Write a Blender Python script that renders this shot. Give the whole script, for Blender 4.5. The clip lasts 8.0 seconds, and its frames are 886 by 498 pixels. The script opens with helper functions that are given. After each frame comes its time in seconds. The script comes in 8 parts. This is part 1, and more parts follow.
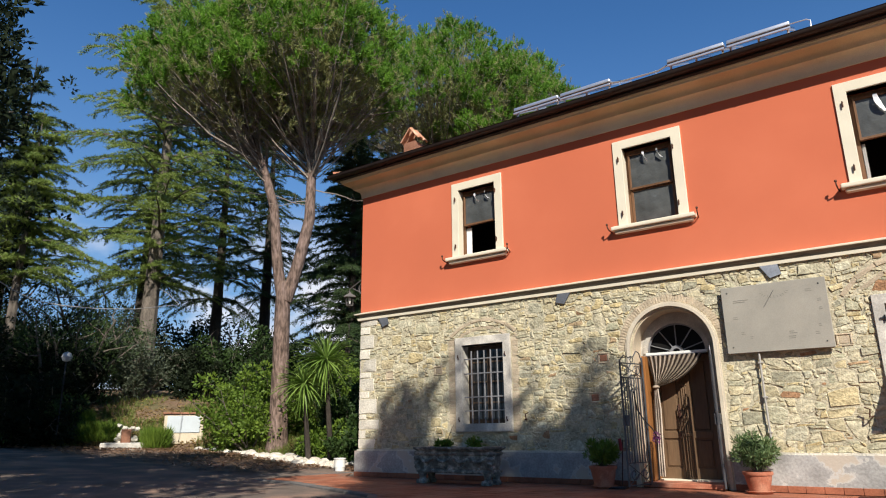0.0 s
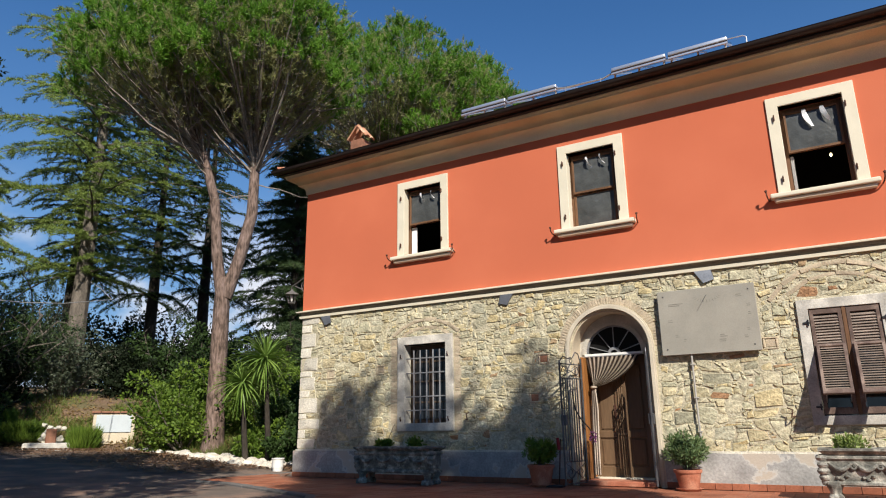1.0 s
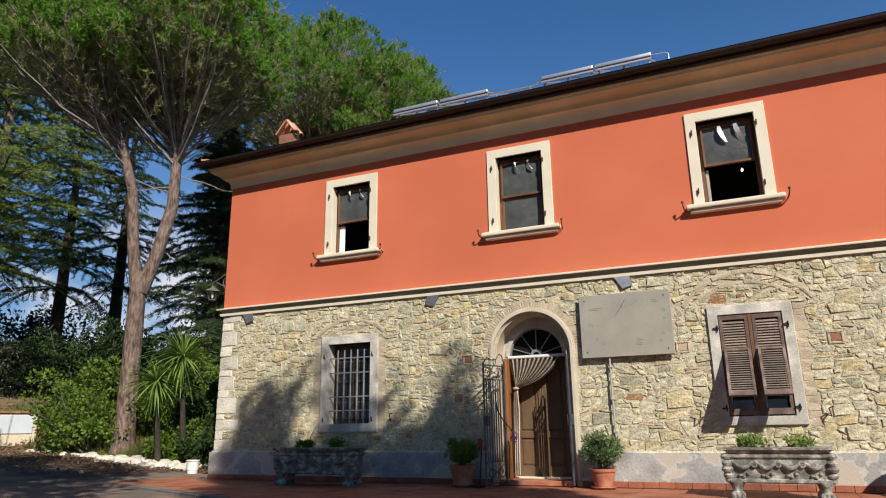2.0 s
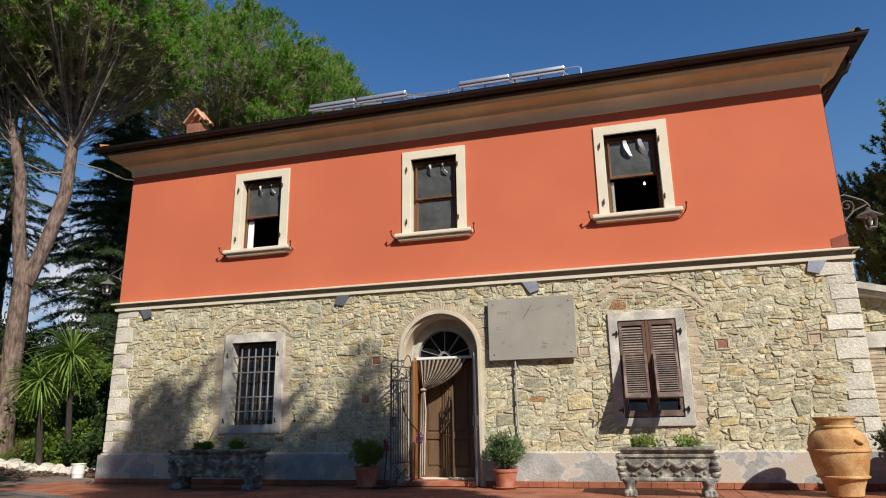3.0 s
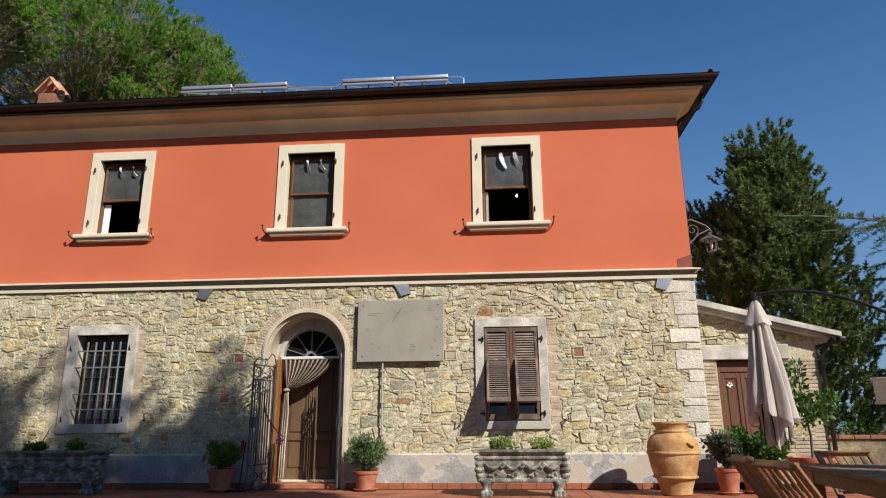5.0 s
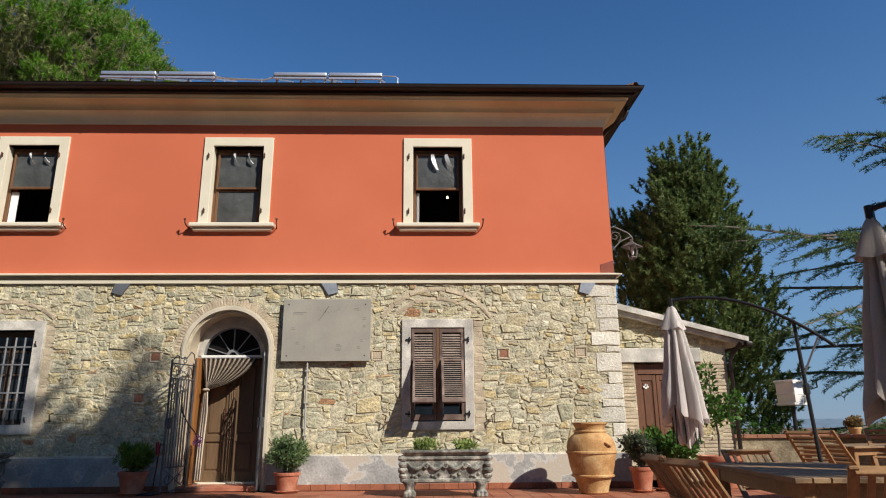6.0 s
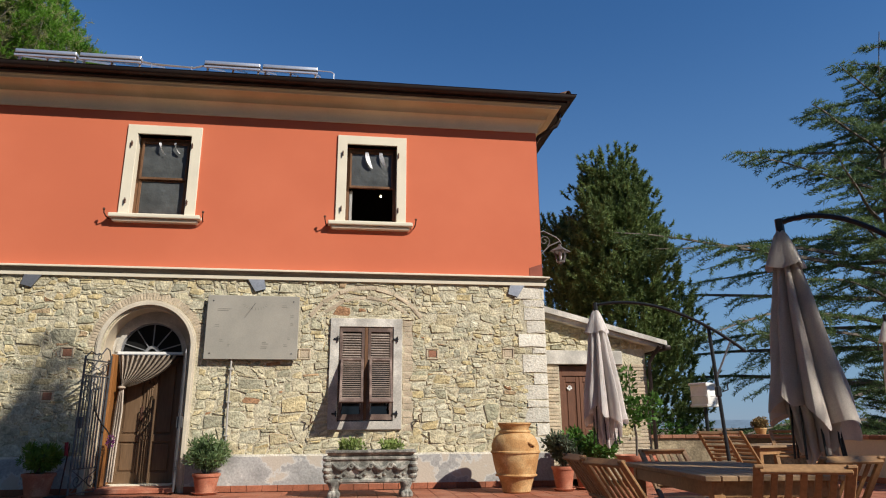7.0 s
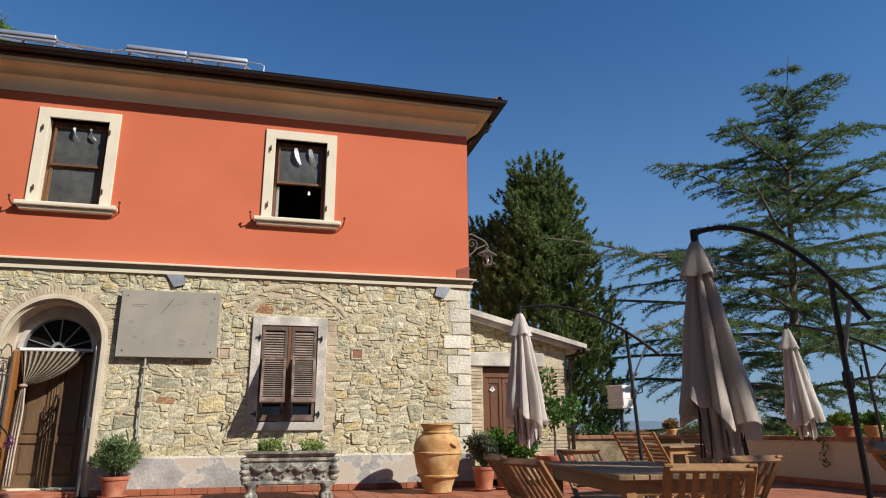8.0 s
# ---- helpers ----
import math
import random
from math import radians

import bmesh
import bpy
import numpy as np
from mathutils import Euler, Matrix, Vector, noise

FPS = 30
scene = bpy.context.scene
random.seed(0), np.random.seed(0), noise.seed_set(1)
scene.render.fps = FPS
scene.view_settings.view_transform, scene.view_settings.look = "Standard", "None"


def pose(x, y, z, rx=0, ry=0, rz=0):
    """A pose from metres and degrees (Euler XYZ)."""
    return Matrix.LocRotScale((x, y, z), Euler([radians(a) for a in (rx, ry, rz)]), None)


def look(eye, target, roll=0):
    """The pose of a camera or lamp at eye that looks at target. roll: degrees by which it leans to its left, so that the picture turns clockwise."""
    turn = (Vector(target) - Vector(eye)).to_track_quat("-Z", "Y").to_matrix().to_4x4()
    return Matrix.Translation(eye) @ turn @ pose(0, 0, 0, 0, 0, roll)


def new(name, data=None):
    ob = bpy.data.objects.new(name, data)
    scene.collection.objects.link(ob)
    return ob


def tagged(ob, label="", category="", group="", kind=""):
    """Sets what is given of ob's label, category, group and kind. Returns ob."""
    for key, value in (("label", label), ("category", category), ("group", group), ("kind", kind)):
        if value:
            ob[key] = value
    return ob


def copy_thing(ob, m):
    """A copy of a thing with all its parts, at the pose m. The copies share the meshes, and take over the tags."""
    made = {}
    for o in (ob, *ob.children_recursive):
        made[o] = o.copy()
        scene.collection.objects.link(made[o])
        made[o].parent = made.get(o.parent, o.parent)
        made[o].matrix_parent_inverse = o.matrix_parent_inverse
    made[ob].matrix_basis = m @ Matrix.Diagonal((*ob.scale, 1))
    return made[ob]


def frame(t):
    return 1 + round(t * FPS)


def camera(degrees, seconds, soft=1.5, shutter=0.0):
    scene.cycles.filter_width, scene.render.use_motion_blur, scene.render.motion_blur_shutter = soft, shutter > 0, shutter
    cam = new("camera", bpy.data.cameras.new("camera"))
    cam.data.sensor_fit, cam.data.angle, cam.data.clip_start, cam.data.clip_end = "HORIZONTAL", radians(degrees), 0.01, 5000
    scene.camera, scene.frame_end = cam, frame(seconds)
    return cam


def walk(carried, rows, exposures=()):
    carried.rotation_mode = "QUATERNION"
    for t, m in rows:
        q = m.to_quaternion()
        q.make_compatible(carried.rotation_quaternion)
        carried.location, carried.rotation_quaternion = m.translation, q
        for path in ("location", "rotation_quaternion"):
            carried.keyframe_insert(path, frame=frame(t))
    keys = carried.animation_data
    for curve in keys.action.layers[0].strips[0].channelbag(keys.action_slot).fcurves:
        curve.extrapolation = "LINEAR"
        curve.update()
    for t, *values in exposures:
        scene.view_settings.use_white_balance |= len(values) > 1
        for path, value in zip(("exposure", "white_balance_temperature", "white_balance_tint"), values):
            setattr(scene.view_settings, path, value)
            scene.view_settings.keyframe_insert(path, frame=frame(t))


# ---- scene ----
# ---------------------------------------------------------------- camera
cam = camera(67.7, 8.0, 1.1)
PATH = [
    (0.0, 0, -12, 1.008, 105.29, 0.71, 35.29),
    (0.5, 0, -12, 1.008, 105.26, 0.74, 32.89),
    (1.0, 0, -12, 1.008, 105.19, 0.72, 30.35),
    (1.5, 0, -12, 1.008, 105.14, 0.74, 27.84),
    (1.7, 0, -12, 1.008, 105.14, 0.74, 26.32),
    (2.8, 0, -12, 1.008, 105.16, 0.88, 17.58),
    (3.0, 0, -12, 1.008, 105.14, 0.82, 16.06),
    (3.5, 0, -12, 1.008, 105.16, 0.76, 12.72),
    (4.0, 0, -12, 1.008, 105.18, 0.64, 10.17),
    (4.5, 0, -12, 1.008, 105.20, 0.52, 7.55),
    (4.7, 0, -12, 1.008, 105.19, 0.42, 6.47),
    (5.8, 0, -12, 1.008, 105.14, 0.45, -0.49),
    (6.0, 0, -12, 1.008, 105.17, 0.45, -1.64),
    (6.5, 0, -12, 1.008, 105.16, 0.38, -4.47),
    (7.0, 0, -12, 1.008, 105.13, 0.35, -7.78),
    (7.5, 0, -12, 1.008, 105.13, 0.34, -10.84),
    (8.0, 0, -12, 1.008, 105.16, 0.33, -14.23),
]
walk(cam, [(r[0], pose(*r[1:])) for r in PATH], ((0.0, 0.40), (1.5, 0.29), (2.8, 0.16), (6.0, 0.16), (8.0, 0.20)))

# ---------------------------------------------------------------- sky, sun
SUNWARD = Vector((0.95, -1.0, 1.05)).normalized()
SUN_STRENGTH, SKY_STRENGTH = 5.0, 0.092
world = bpy.data.worlds.new("sky")
scene.world = world
world.use_nodes = True
wt = world.node_tree
sky = wt.nodes.new("ShaderNodeTexSky")
sky.sky_type, sky.sun_disc = "NISHITA", False
sky.sun_elevation = math.asin(SUNWARD.z)
sky.sun_rotation = math.atan2(SUNWARD.x, SUNWARD.y)
sky.altitude, sky.air_density, sky.dust_density, sky.ozone_density = 200, 1.0, 0.0, 3.0
bg = wt.nodes["Background"]
bg.inputs[1].default_value = SKY_STRENGTH
# a bank of fair-weather cloud low in the west-north-west
tc = wt.nodes.new("ShaderNodeTexCoord")
sep = wt.nodes.new("ShaderNodeSeparateXYZ")
wt.links.new(tc.outputs["Generated"], sep.inputs[0])
cn = wt.nodes.new("ShaderNodeTexNoise")
cn.inputs["Scale"].default_value, cn.inputs["Detail"].default_value = 5.0, 8
cm = wt.nodes.new("ShaderNodeMapping")
cm.inputs["Scale"].default_value = (1, 1, 2.2)
wt.links.new(tc.outputs["Generated"], cm.inputs[0])
wt.links.new(cm.outputs[0], cn.inputs["Vector"])


def wmath(op, a, b):
    n = wt.nodes.new("ShaderNodeMath")
    n.operation, n.use_clamp = op, op == "MULTIPLY"
    for i, v in enumerate((a, b)):
        if isinstance(v, (int, float)):
            n.inputs[i].default_value = v
        else:
            wt.links.new(v, n.inputs[i])
    return n.outputs[0]


def wramp(v, lo, hi):
    n = wt.nodes.new("ShaderNodeMapRange")
    n.interpolation_type = "SMOOTHSTEP"
    n.inputs["From Min"].default_value, n.inputs["From Max"].default_value = lo, hi
    wt.links.new(v, n.inputs["Value"])
    return n.outputs[0]


cloud = wmath("MULTIPLY", wramp(cn.outputs[0], 0.43, 0.60), wramp(sep.outputs["Z"], 0.34, 0.16))
cloud = wmath("MULTIPLY", cloud, wramp(sep.outputs["X"], -0.45, -0.70))
wmix = wt.nodes.new("ShaderNodeMix")
wmix.data_type = "RGBA"
wmix.inputs["B"].default_value = (7.5, 7.6, 8.0, 1)
wt.links.new(cloud, wmix.inputs["Factor"])
hs = wt.nodes.new("ShaderNodeHueSaturation")
hs.inputs["Saturation"].default_value, hs.inputs["Value"].default_value = 1.24, 1.14
hs.inputs["Hue"].default_value = 0.504
wt.links.new(sky.outputs[0], hs.inputs["Color"])
haze = wt.nodes.new("ShaderNodeMix")
haze.data_type = "RGBA"
haze.inputs["B"].default_value = (1.45, 2.65, 4.5, 1)
wt.links.new(wmath("MULTIPLY", wramp(sep.outputs["Z"], 0.58, -0.04), 0.85), haze.inputs["Factor"])
wt.links.new(hs.outputs[0], haze.inputs["A"])
wt.links.new(haze.outputs["Result"], wmix.inputs["A"])
wt.links.new(wmix.outputs["Result"], bg.inputs[0])

sun = new("sun", bpy.data.lights.new("sun", "SUN"))
sun.data.energy, sun.data.angle, sun.data.color = SUN_STRENGTH, radians(0.53), (1.0, 0.94, 0.85)
sun.matrix_world = look(SUNWARD * 40, (0, 0, 0))

# ---------------------------------------------------------------- materials
def mk(name, base, rough=0.8, var=0.25, scale=2.0, fine=40.0, bump=0.3, dist=0.004, metal=0.0, tint=None, piece=0.0, ramp=None, spec=0.35, stretch=None):
    """A weathered surface: two scales of tone, a tint in patches, fine relief, and a tone of its own for each piece."""
    m = bpy.data.materials.new(name)
    m.use_nodes = True
    nt = m.node_tree
    nd, ln = nt.nodes, nt.links
    p = nd["Principled BSDF"]
    p.inputs["Roughness"].default_value, p.inputs["Metallic"].default_value = rough, metal
    p.inputs["Specular IOR Level"].default_value = spec
    co = nd.new("ShaderNodeTexCoord").outputs["Object"]
    if stretch:
        mp = nd.new("ShaderNodeMapping")
        mp.inputs["Scale"].default_value = stretch
        ln.new(co, mp.inputs[0])
        co = mp.outputs[0]

    def tex(s, detail):
        n = nd.new("ShaderNodeTexNoise")
        n.inputs["Scale"].default_value, n.inputs["Detail"].default_value = s, detail
        ln.new(co, n.inputs["Vector"])
        return n.outputs[0]

    def mix(kind, fac, a, b):
        n = nd.new("ShaderNodeMix")
        n.data_type, n.blend_type = "RGBA", kind
        for key, v in (("Factor", fac), ("A", a), ("B", b)):
            if isinstance(v, float):
                n.inputs[key].default_value = v
            elif isinstance(v, tuple):
                n.inputs[key].default_value = (*v, 1)
            else:
                ln.new(v, n.inputs[key])
        return n.outputs["Result"]

    def span(v, lo, hi, a, b):
        n = nd.new("ShaderNodeMapRange")
        for i, x in enumerate((lo, hi, a, b)):
            n.inputs[i + 1].default_value = x
        ln.new(v, n.inputs[0])
        return n.outputs[0]

    big, small = tex(scale, 5), tex(fine, 6)
    colour = tuple(base)
    if piece or ramp:
        oi, ge = nd.new("ShaderNodeObjectInfo"), nd.new("ShaderNodeNewGeometry")
        add = nd.new("ShaderNodeMath")
        add.operation = "ADD"
        ln.new(oi.outputs["Random"], add.inputs[0])
        ln.new(ge.outputs["Random Per Island"], add.inputs[1])
        fr = nd.new("ShaderNodeMath")
        fr.operation = "FRACT"
        ln.new(add.outputs[0], fr.inputs[0])
        if ramp:
            cr = nd.new("ShaderNodeValToRGB")
            cr.color_ramp.interpolation = "LINEAR"
            while len(cr.color_ramp.elements) < len(ramp):
                cr.color_ramp.elements.new(0.5)
            for e, (pos, c) in zip(cr.color_ramp.elements, ramp):
                e.position, e.color = pos, (*c, 1)
            ln.new(fr.outputs[0], cr.inputs[0])
            colour = cr.outputs[0]
        if piece:
            mul = nd.new("ShaderNodeMath")
            mul.operation, mul.inputs[1].default_value = "MULTIPLY", 7.31
            ln.new(fr.outputs[0], mul.inputs[0])
            f2 = nd.new("ShaderNodeMath")
            f2.operation = "FRACT"
            ln.new(mul.outputs[0], f2.inputs[0])
            v = span(f2.outputs[0], 0, 1, 1 - piece, 1 + piece)
            colour = mix("MULTIPLY", 1.0, colour, v)
    if tint:
        colour = mix("MIX", span(big, 0.46, 0.66, 0, 1), colour, tuple(tint))
    tone = span(big, 0.3, 0.7, 1 - var, 1 + var * 0.6)
    colour = mix("MULTIPLY", 1.0, colour, tone)
    grain = span(small, 0.3, 0.7, 1 - var * 0.8, 1 + var * 0.5)
    colour = mix("MULTIPLY", 1.0, colour, grain)
    ln.new(colour, p.inputs["Base Color"])
    if bump:
        b = nd.new("ShaderNodeBump")
        b.inputs["Strength"].default_value, b.inputs["Distance"].default_value = bump, dist
        ln.new(small, b.inputs["Height"])
        ln.new(b.outputs[0], p.inputs["Normal"])
    return m


def mk_leaf(name, base, other, rough=0.55, through_light=0.35):
    """Foliage: each leaf takes a tone between two greens, and lets some light through."""
    m = bpy.data.materials.new(name)
    m.use_nodes = True
    nt = m.node_tree
    nd, ln = nt.nodes, nt.links
    p = nd["Principled BSDF"]
    p.inputs["Roughness"].default_value = rough
    p.inputs["Specular IOR Level"].default_value = 0.25
    ge = nd.new("ShaderNodeNewGeometry")
    no = nd.new("ShaderNodeTexNoise")
    no.inputs["Scale"].default_value = 0.9
    ln.new(nd.new("ShaderNodeTexCoord").outputs["Object"], no.inputs["Vector"])
    ad = nd.new("ShaderNodeMath")
    ad.operation = "MULTIPLY_ADD"
    ad.inputs[1].default_value = 0.55
    ln.new(ge.outputs["Random Per Island"], ad.inputs[0])
    sp = nd.new("ShaderNodeMapRange")
    sp.inputs[1].default_value, sp.inputs[2].default_value, sp.inputs[4].default_value = 0.35, 0.65, 0.45
    ln.new(no.outputs[0], sp.inputs[0])
    ln.new(sp.outputs[0], ad.inputs[2])
    mx = nd.new("ShaderNodeMix")
    mx.data_type = "RGBA"
    mx.inputs["A"].default_value, mx.inputs["B"].default_value = (*base, 1), (*other, 1)
    ln.new(ad.outputs[0], mx.inputs["Factor"])
    ln.new(mx.outputs["Result"], p.inputs["Base Color"])
    tr = nd.new("ShaderNodeBsdfTranslucent")
    ln.new(mx.outputs["Result"], tr.inputs["Color"])
    ms = nd.new("ShaderNodeMixShader")
    ms.inputs[0].default_value = through_light
    ln.new(p.outputs[0], ms.inputs[1])
    ln.new(tr.outputs[0], ms.inputs[2])
    ln.new(ms.outputs[0], nd["Material Output"].inputs["Surface"])
    return m


def mk_peel(name, paint, under, rim):
    """Old paint that has come away in patches with a pale broken edge."""
    m = mk(name, paint, 0.9, 0.26, 3.0, 26, 0.6, 0.008)
    nt = m.node_tree
    nd, ln = nt.nodes, nt.links
    p = nd["Principled BSDF"]
    old = p.inputs["Base Color"].links[0].from_socket
    no = nd.new("ShaderNodeTexNoise")
    no.inputs["Scale"].default_value, no.inputs["Detail"].default_value, no.inputs["Roughness"].default_value = 1.5, 8, 0.55
    ln.new(nd.new("ShaderNodeTexCoord").outputs["Object"], no.inputs["Vector"])
    for lo, hi, colour in ((0.515, 0.522, rim), (0.535, 0.545, under)):
        r = nd.new("ShaderNodeMapRange")
        r.inputs[1].default_value, r.inputs[2].default_value, r.inputs[4].default_value = lo, hi, 0.85
        ln.new(no.outputs[0], r.inputs[0])
        x = nd.new("ShaderNodeMix")
        x.data_type = "RGBA"
        x.inputs["B"].default_value = (*colour, 1)
        ln.new(r.outputs[0], x.inputs["Factor"])
        ln.new(old, x.inputs["A"])
        old = x.outputs["Result"]
    ln.new(old, p.inputs["Base Color"])
    return m


STONES = [(0.0, (0.529, 0.464, 0.290)), (0.16, (0.635, 0.573, 0.395)), (0.3, (0.441, 0.422, 0.285)), (0.44, (0.572, 0.523, 0.365)), (0.58, (0.621, 0.497, 0.255)), (0.7, (0.417, 0.397, 0.285)), (0.84, (0.669, 0.623, 0.450)), (0.97, (0.558, 0.472, 0.290)), (1.0, (0.420, 0.216, 0.108))]
M_RED = mk("red_plaster", (0.585, 0.152, 0.074), 0.9, 0.05, 0.5, 90, 0.15, 0.002, tint=(0.60, 0.162, 0.080))
M_STONE = mk("rubble_stone", (0.4, 0.33, 0.22), 0.92, 0.34, 8.0, 24, 0.9, 0.03, ramp=STONES, piece=0.11)
M_MORTAR = mk("lime_mortar", (0.565, 0.507, 0.36), 0.95, 0.28, 4.0, 30, 1.0, 0.02)
M_QUOIN = mk("limestone", (0.66, 0.615, 0.51), 0.9, 0.18, 3.0, 30, 0.9, 0.02, piece=0.10)
M_BRICK = mk("thin_brick", (0.52, 0.425, 0.30), 0.92, 0.25, 4.0, 40, 0.7, 0.01, piece=0.12)
M_CREAM = mk("cream_stone", (0.74, 0.68, 0.53), 0.8, 0.07, 2.0, 60, 0.2, 0.003)
M_ARCH = mk("arch_stone", (0.60, 0.53, 0.41), 0.88, 0.15, 3.0, 50, 0.4, 0.005)
M_GREYSTONE = mk("grey_sandstone", (0.52, 0.49, 0.43), 0.9, 0.24, 3.0, 50, 0.4, 0.006, tint=(0.66, 0.62, 0.54))
# Grey moulding stone, darkened further for the shadow under its top fillet.
M_STRINGSHADE = mk("shaded_string_stone", (0.235, 0.205, 0.16), 0.85, 0.15, 1.5, 60, 0.3, 0.004)
# Plaster red darkened to the tone of a cast shadow.
M_CORNERSHADE = mk("corner_shade_red", (0.25, 0.062, 0.034), 0.7, 0.15, 3.0, 60, 0.2, 0.002)
M_CEMENT = mk_peel("peeling_plinth", (0.415, 0.405, 0.38), (0.50, 0.43, 0.34), (0.56, 0.54, 0.49))
M_SKIRT = mk("red_skirting", (0.33, 0.115, 0.06), 0.75, 0.25, 4.0, 40, 0.3, 0.004, piece=0.2)
M_CORNICE = mk("ochre_cornice", (0.70, 0.58, 0.34), 0.85, 0.12, 1.2, 60, 0.2, 0.003, tint=(0.72, 0.61, 0.38))
M_SOFFIT = mk("cornice_cream", (0.80, 0.72, 0.50), 0.85, 0.12, 1.2, 60, 0.2, 0.003)
M_GUTTER = mk("brown_gutter", (0.034, 0.024, 0.021), 0.45, 0.2, 3.0, 40, 0.1, 0.002, metal=0.3)
M_TILE = mk("roof_tile", (0.42, 0.17, 0.09), 0.85, 0.35, 3.0, 30, 0.5, 0.008, piece=0.3, tint=(0.36, 0.24, 0.16))
M_SILVER = mk("brushed_aluminium", (0.75, 0.75, 0.75), 0.35, 0.08, 6.0, 90, 0.05, 0.001, metal=0.8)
M_TUBE = mk("collector_glass", (0.02, 0.03, 0.06), 0.12, 0.1, 2.0, 60, 0.0, spec=0.6)
M_IRON = mk("wrought_iron", (0.05, 0.05, 0.055), 0.5, 0.3, 6.0, 70, 0.3, 0.003, metal=0.6)
# Lighter than M_IRON: the grey of sunlit bars is put into the colour.
M_GATE = mk("sunlit_gate_iron", (0.13, 0.13, 0.135), 0.45, 0.35, 6.0, 70, 0.3, 0.003, metal=0.5)
M_IRONGREY = mk("grey_painted_iron", (0.30, 0.30, 0.31), 0.5, 0.25, 6.0, 70, 0.2, 0.002, metal=0.4)
M_RUST = mk("rusty_iron", (0.10, 0.045, 0.03), 0.7, 0.4, 12.0, 70, 0.4, 0.003, metal=0.3)
M_LANTERN = mk("weathered_lantern", (0.17, 0.155, 0.145), 0.6, 0.25, 8.0, 60, 0.2, 0.002, metal=0.3)
M_OAK = mk("brown_window_wood", (0.17, 0.085, 0.04), 0.6, 0.3, 4.0, 40, 0.3, 0.003, stretch=(1, 1, 0.15))
M_DARKWOOD = mk("dark_casement_wood", (0.085, 0.055, 0.035), 0.6, 0.3, 4.0, 40, 0.3, 0.003, stretch=(1, 1, 0.15))
M_SLAT = mk("slat_wood", (0.30, 0.235, 0.19), 0.6, 0.3, 5.0, 45, 0.3, 0.003, piece=0.15)
# Matte near-black sheet: the darkness behind the fanlight is put into its colour.
M_DARKPANE = mk("dark_room_pane", (0.010, 0.010, 0.010), 0.6, 0.1, 2.0, 40, 0.0, spec=0.1)
# White globe greyed down: the tree shade on it is in the colour.
M_GLOBE = mk("shaded_globe", (0.50, 0.50, 0.48), 0.5, 0.1, 3.0, 60, 0.0)
M_SHUTTER = mk("shutter_wood", (0.15, 0.10, 0.08), 0.6, 0.3, 5.0, 45, 0.3, 0.003, piece=0.15, tint=(0.24, 0.175, 0.14))
M_DOORWOOD = mk("door_wood", (0.15, 0.092, 0.05), 0.55, 0.25, 3.0, 40, 0.3, 0.003, stretch=(1, 1, 0.12))
M_ORANGEWOOD = mk("varnished_pine", (0.36, 0.15, 0.045), 0.4, 0.25, 3.0, 40, 0.2, 0.003, stretch=(1, 1, 0.12))
M_ANNEXDOOR = mk("annex_door_wood", (0.15, 0.066, 0.036), 0.55, 0.2, 3.0, 40, 0.3, 0.003, stretch=(1, 1, 0.12))
M_FILM = mk("grey_sheeting", (0.085, 0.09, 0.088), 0.32, 0.25, 2.5, 6, 0.6, 0.03, spec=0.5)
# Near-black for all room surfaces: the unlit room is painted into the colour.
M_ROOMSHADE = mk("room_shade_colour", (0.05, 0.045, 0.04), 0.9, 0.2, 1.0, 20, 0.1, 0.002)
M_FOIL = mk("silver_ribbon", (0.86, 0.86, 0.86), 0.35, 0.05, 8.0, 40, 0.3, 0.01, metal=0.25)
M_WHITE = mk("white_paint", (0.80, 0.79, 0.75), 0.6, 0.08, 3.0, 60, 0.1, 0.002)
M_LINEN = mk("white_linen", (0.82, 0.81, 0.78), 0.9, 0.05, 3.0, 90, 0.1, 0.002)
M_PLAQUE = mk("sundial_slab", (0.335, 0.315, 0.265), 0.85, 0.10, 1.6, 70, 0.15, 0.002, tint=(0.36, 0.335, 0.28))
M_FAINT = mk("faded_paint_marks", (0.24, 0.225, 0.19), 0.9, 0.2, 10.0, 60, 0.0)
# One slate in two tones: the lighter has the sun's gloss painted in.
M_SLATELIT = mk("slate_lit_tone", (0.30, 0.33, 0.38), 0.7, 0.2, 6.0, 50, 0.4, 0.004, piece=0.2)
M_SLATEDIM = mk("slate_dim_tone", (0.12, 0.13, 0.15), 0.7, 0.2, 6.0, 50, 0.4, 0.004)
M_TERRA = mk("terracotta", (0.52, 0.28, 0.105), 0.85, 0.30, 3.5, 40, 0.5, 0.005, tint=(0.56, 0.38, 0.18))
M_REDPOT = mk("red_terracotta", (0.46, 0.16, 0.09), 0.8, 0.25, 4.0, 45, 0.4, 0.004, tint=(0.50, 0.24, 0.15))
M_PLANTER = mk("lichened_stone", (0.22, 0.215, 0.185), 0.95, 0.45, 7.0, 40, 0.8, 0.012, tint=(0.42, 0.40, 0.34))
M_SOIL = mk("soil", (0.05, 0.035, 0.025), 0.95, 0.4, 8.0, 40, 0.8, 0.01)
M_PAVE = mk("terracotta_paving", (0.36, 0.125, 0.065), 0.75, 0.25, 1.6, 35, 0.3, 0.004, piece=0.22, tint=(0.33, 0.15, 0.09))
M_JOINT = mk("paving_joint", (0.27, 0.15, 0.10), 0.95, 0.25, 3.0, 40, 0.5, 0.005)
M_ROAD = mk("gravelled_asphalt", (0.19, 0.15, 0.12), 0.95, 0.35, 1.2, 55, 0.9, 0.012, tint=(0.27, 0.175, 0.125))
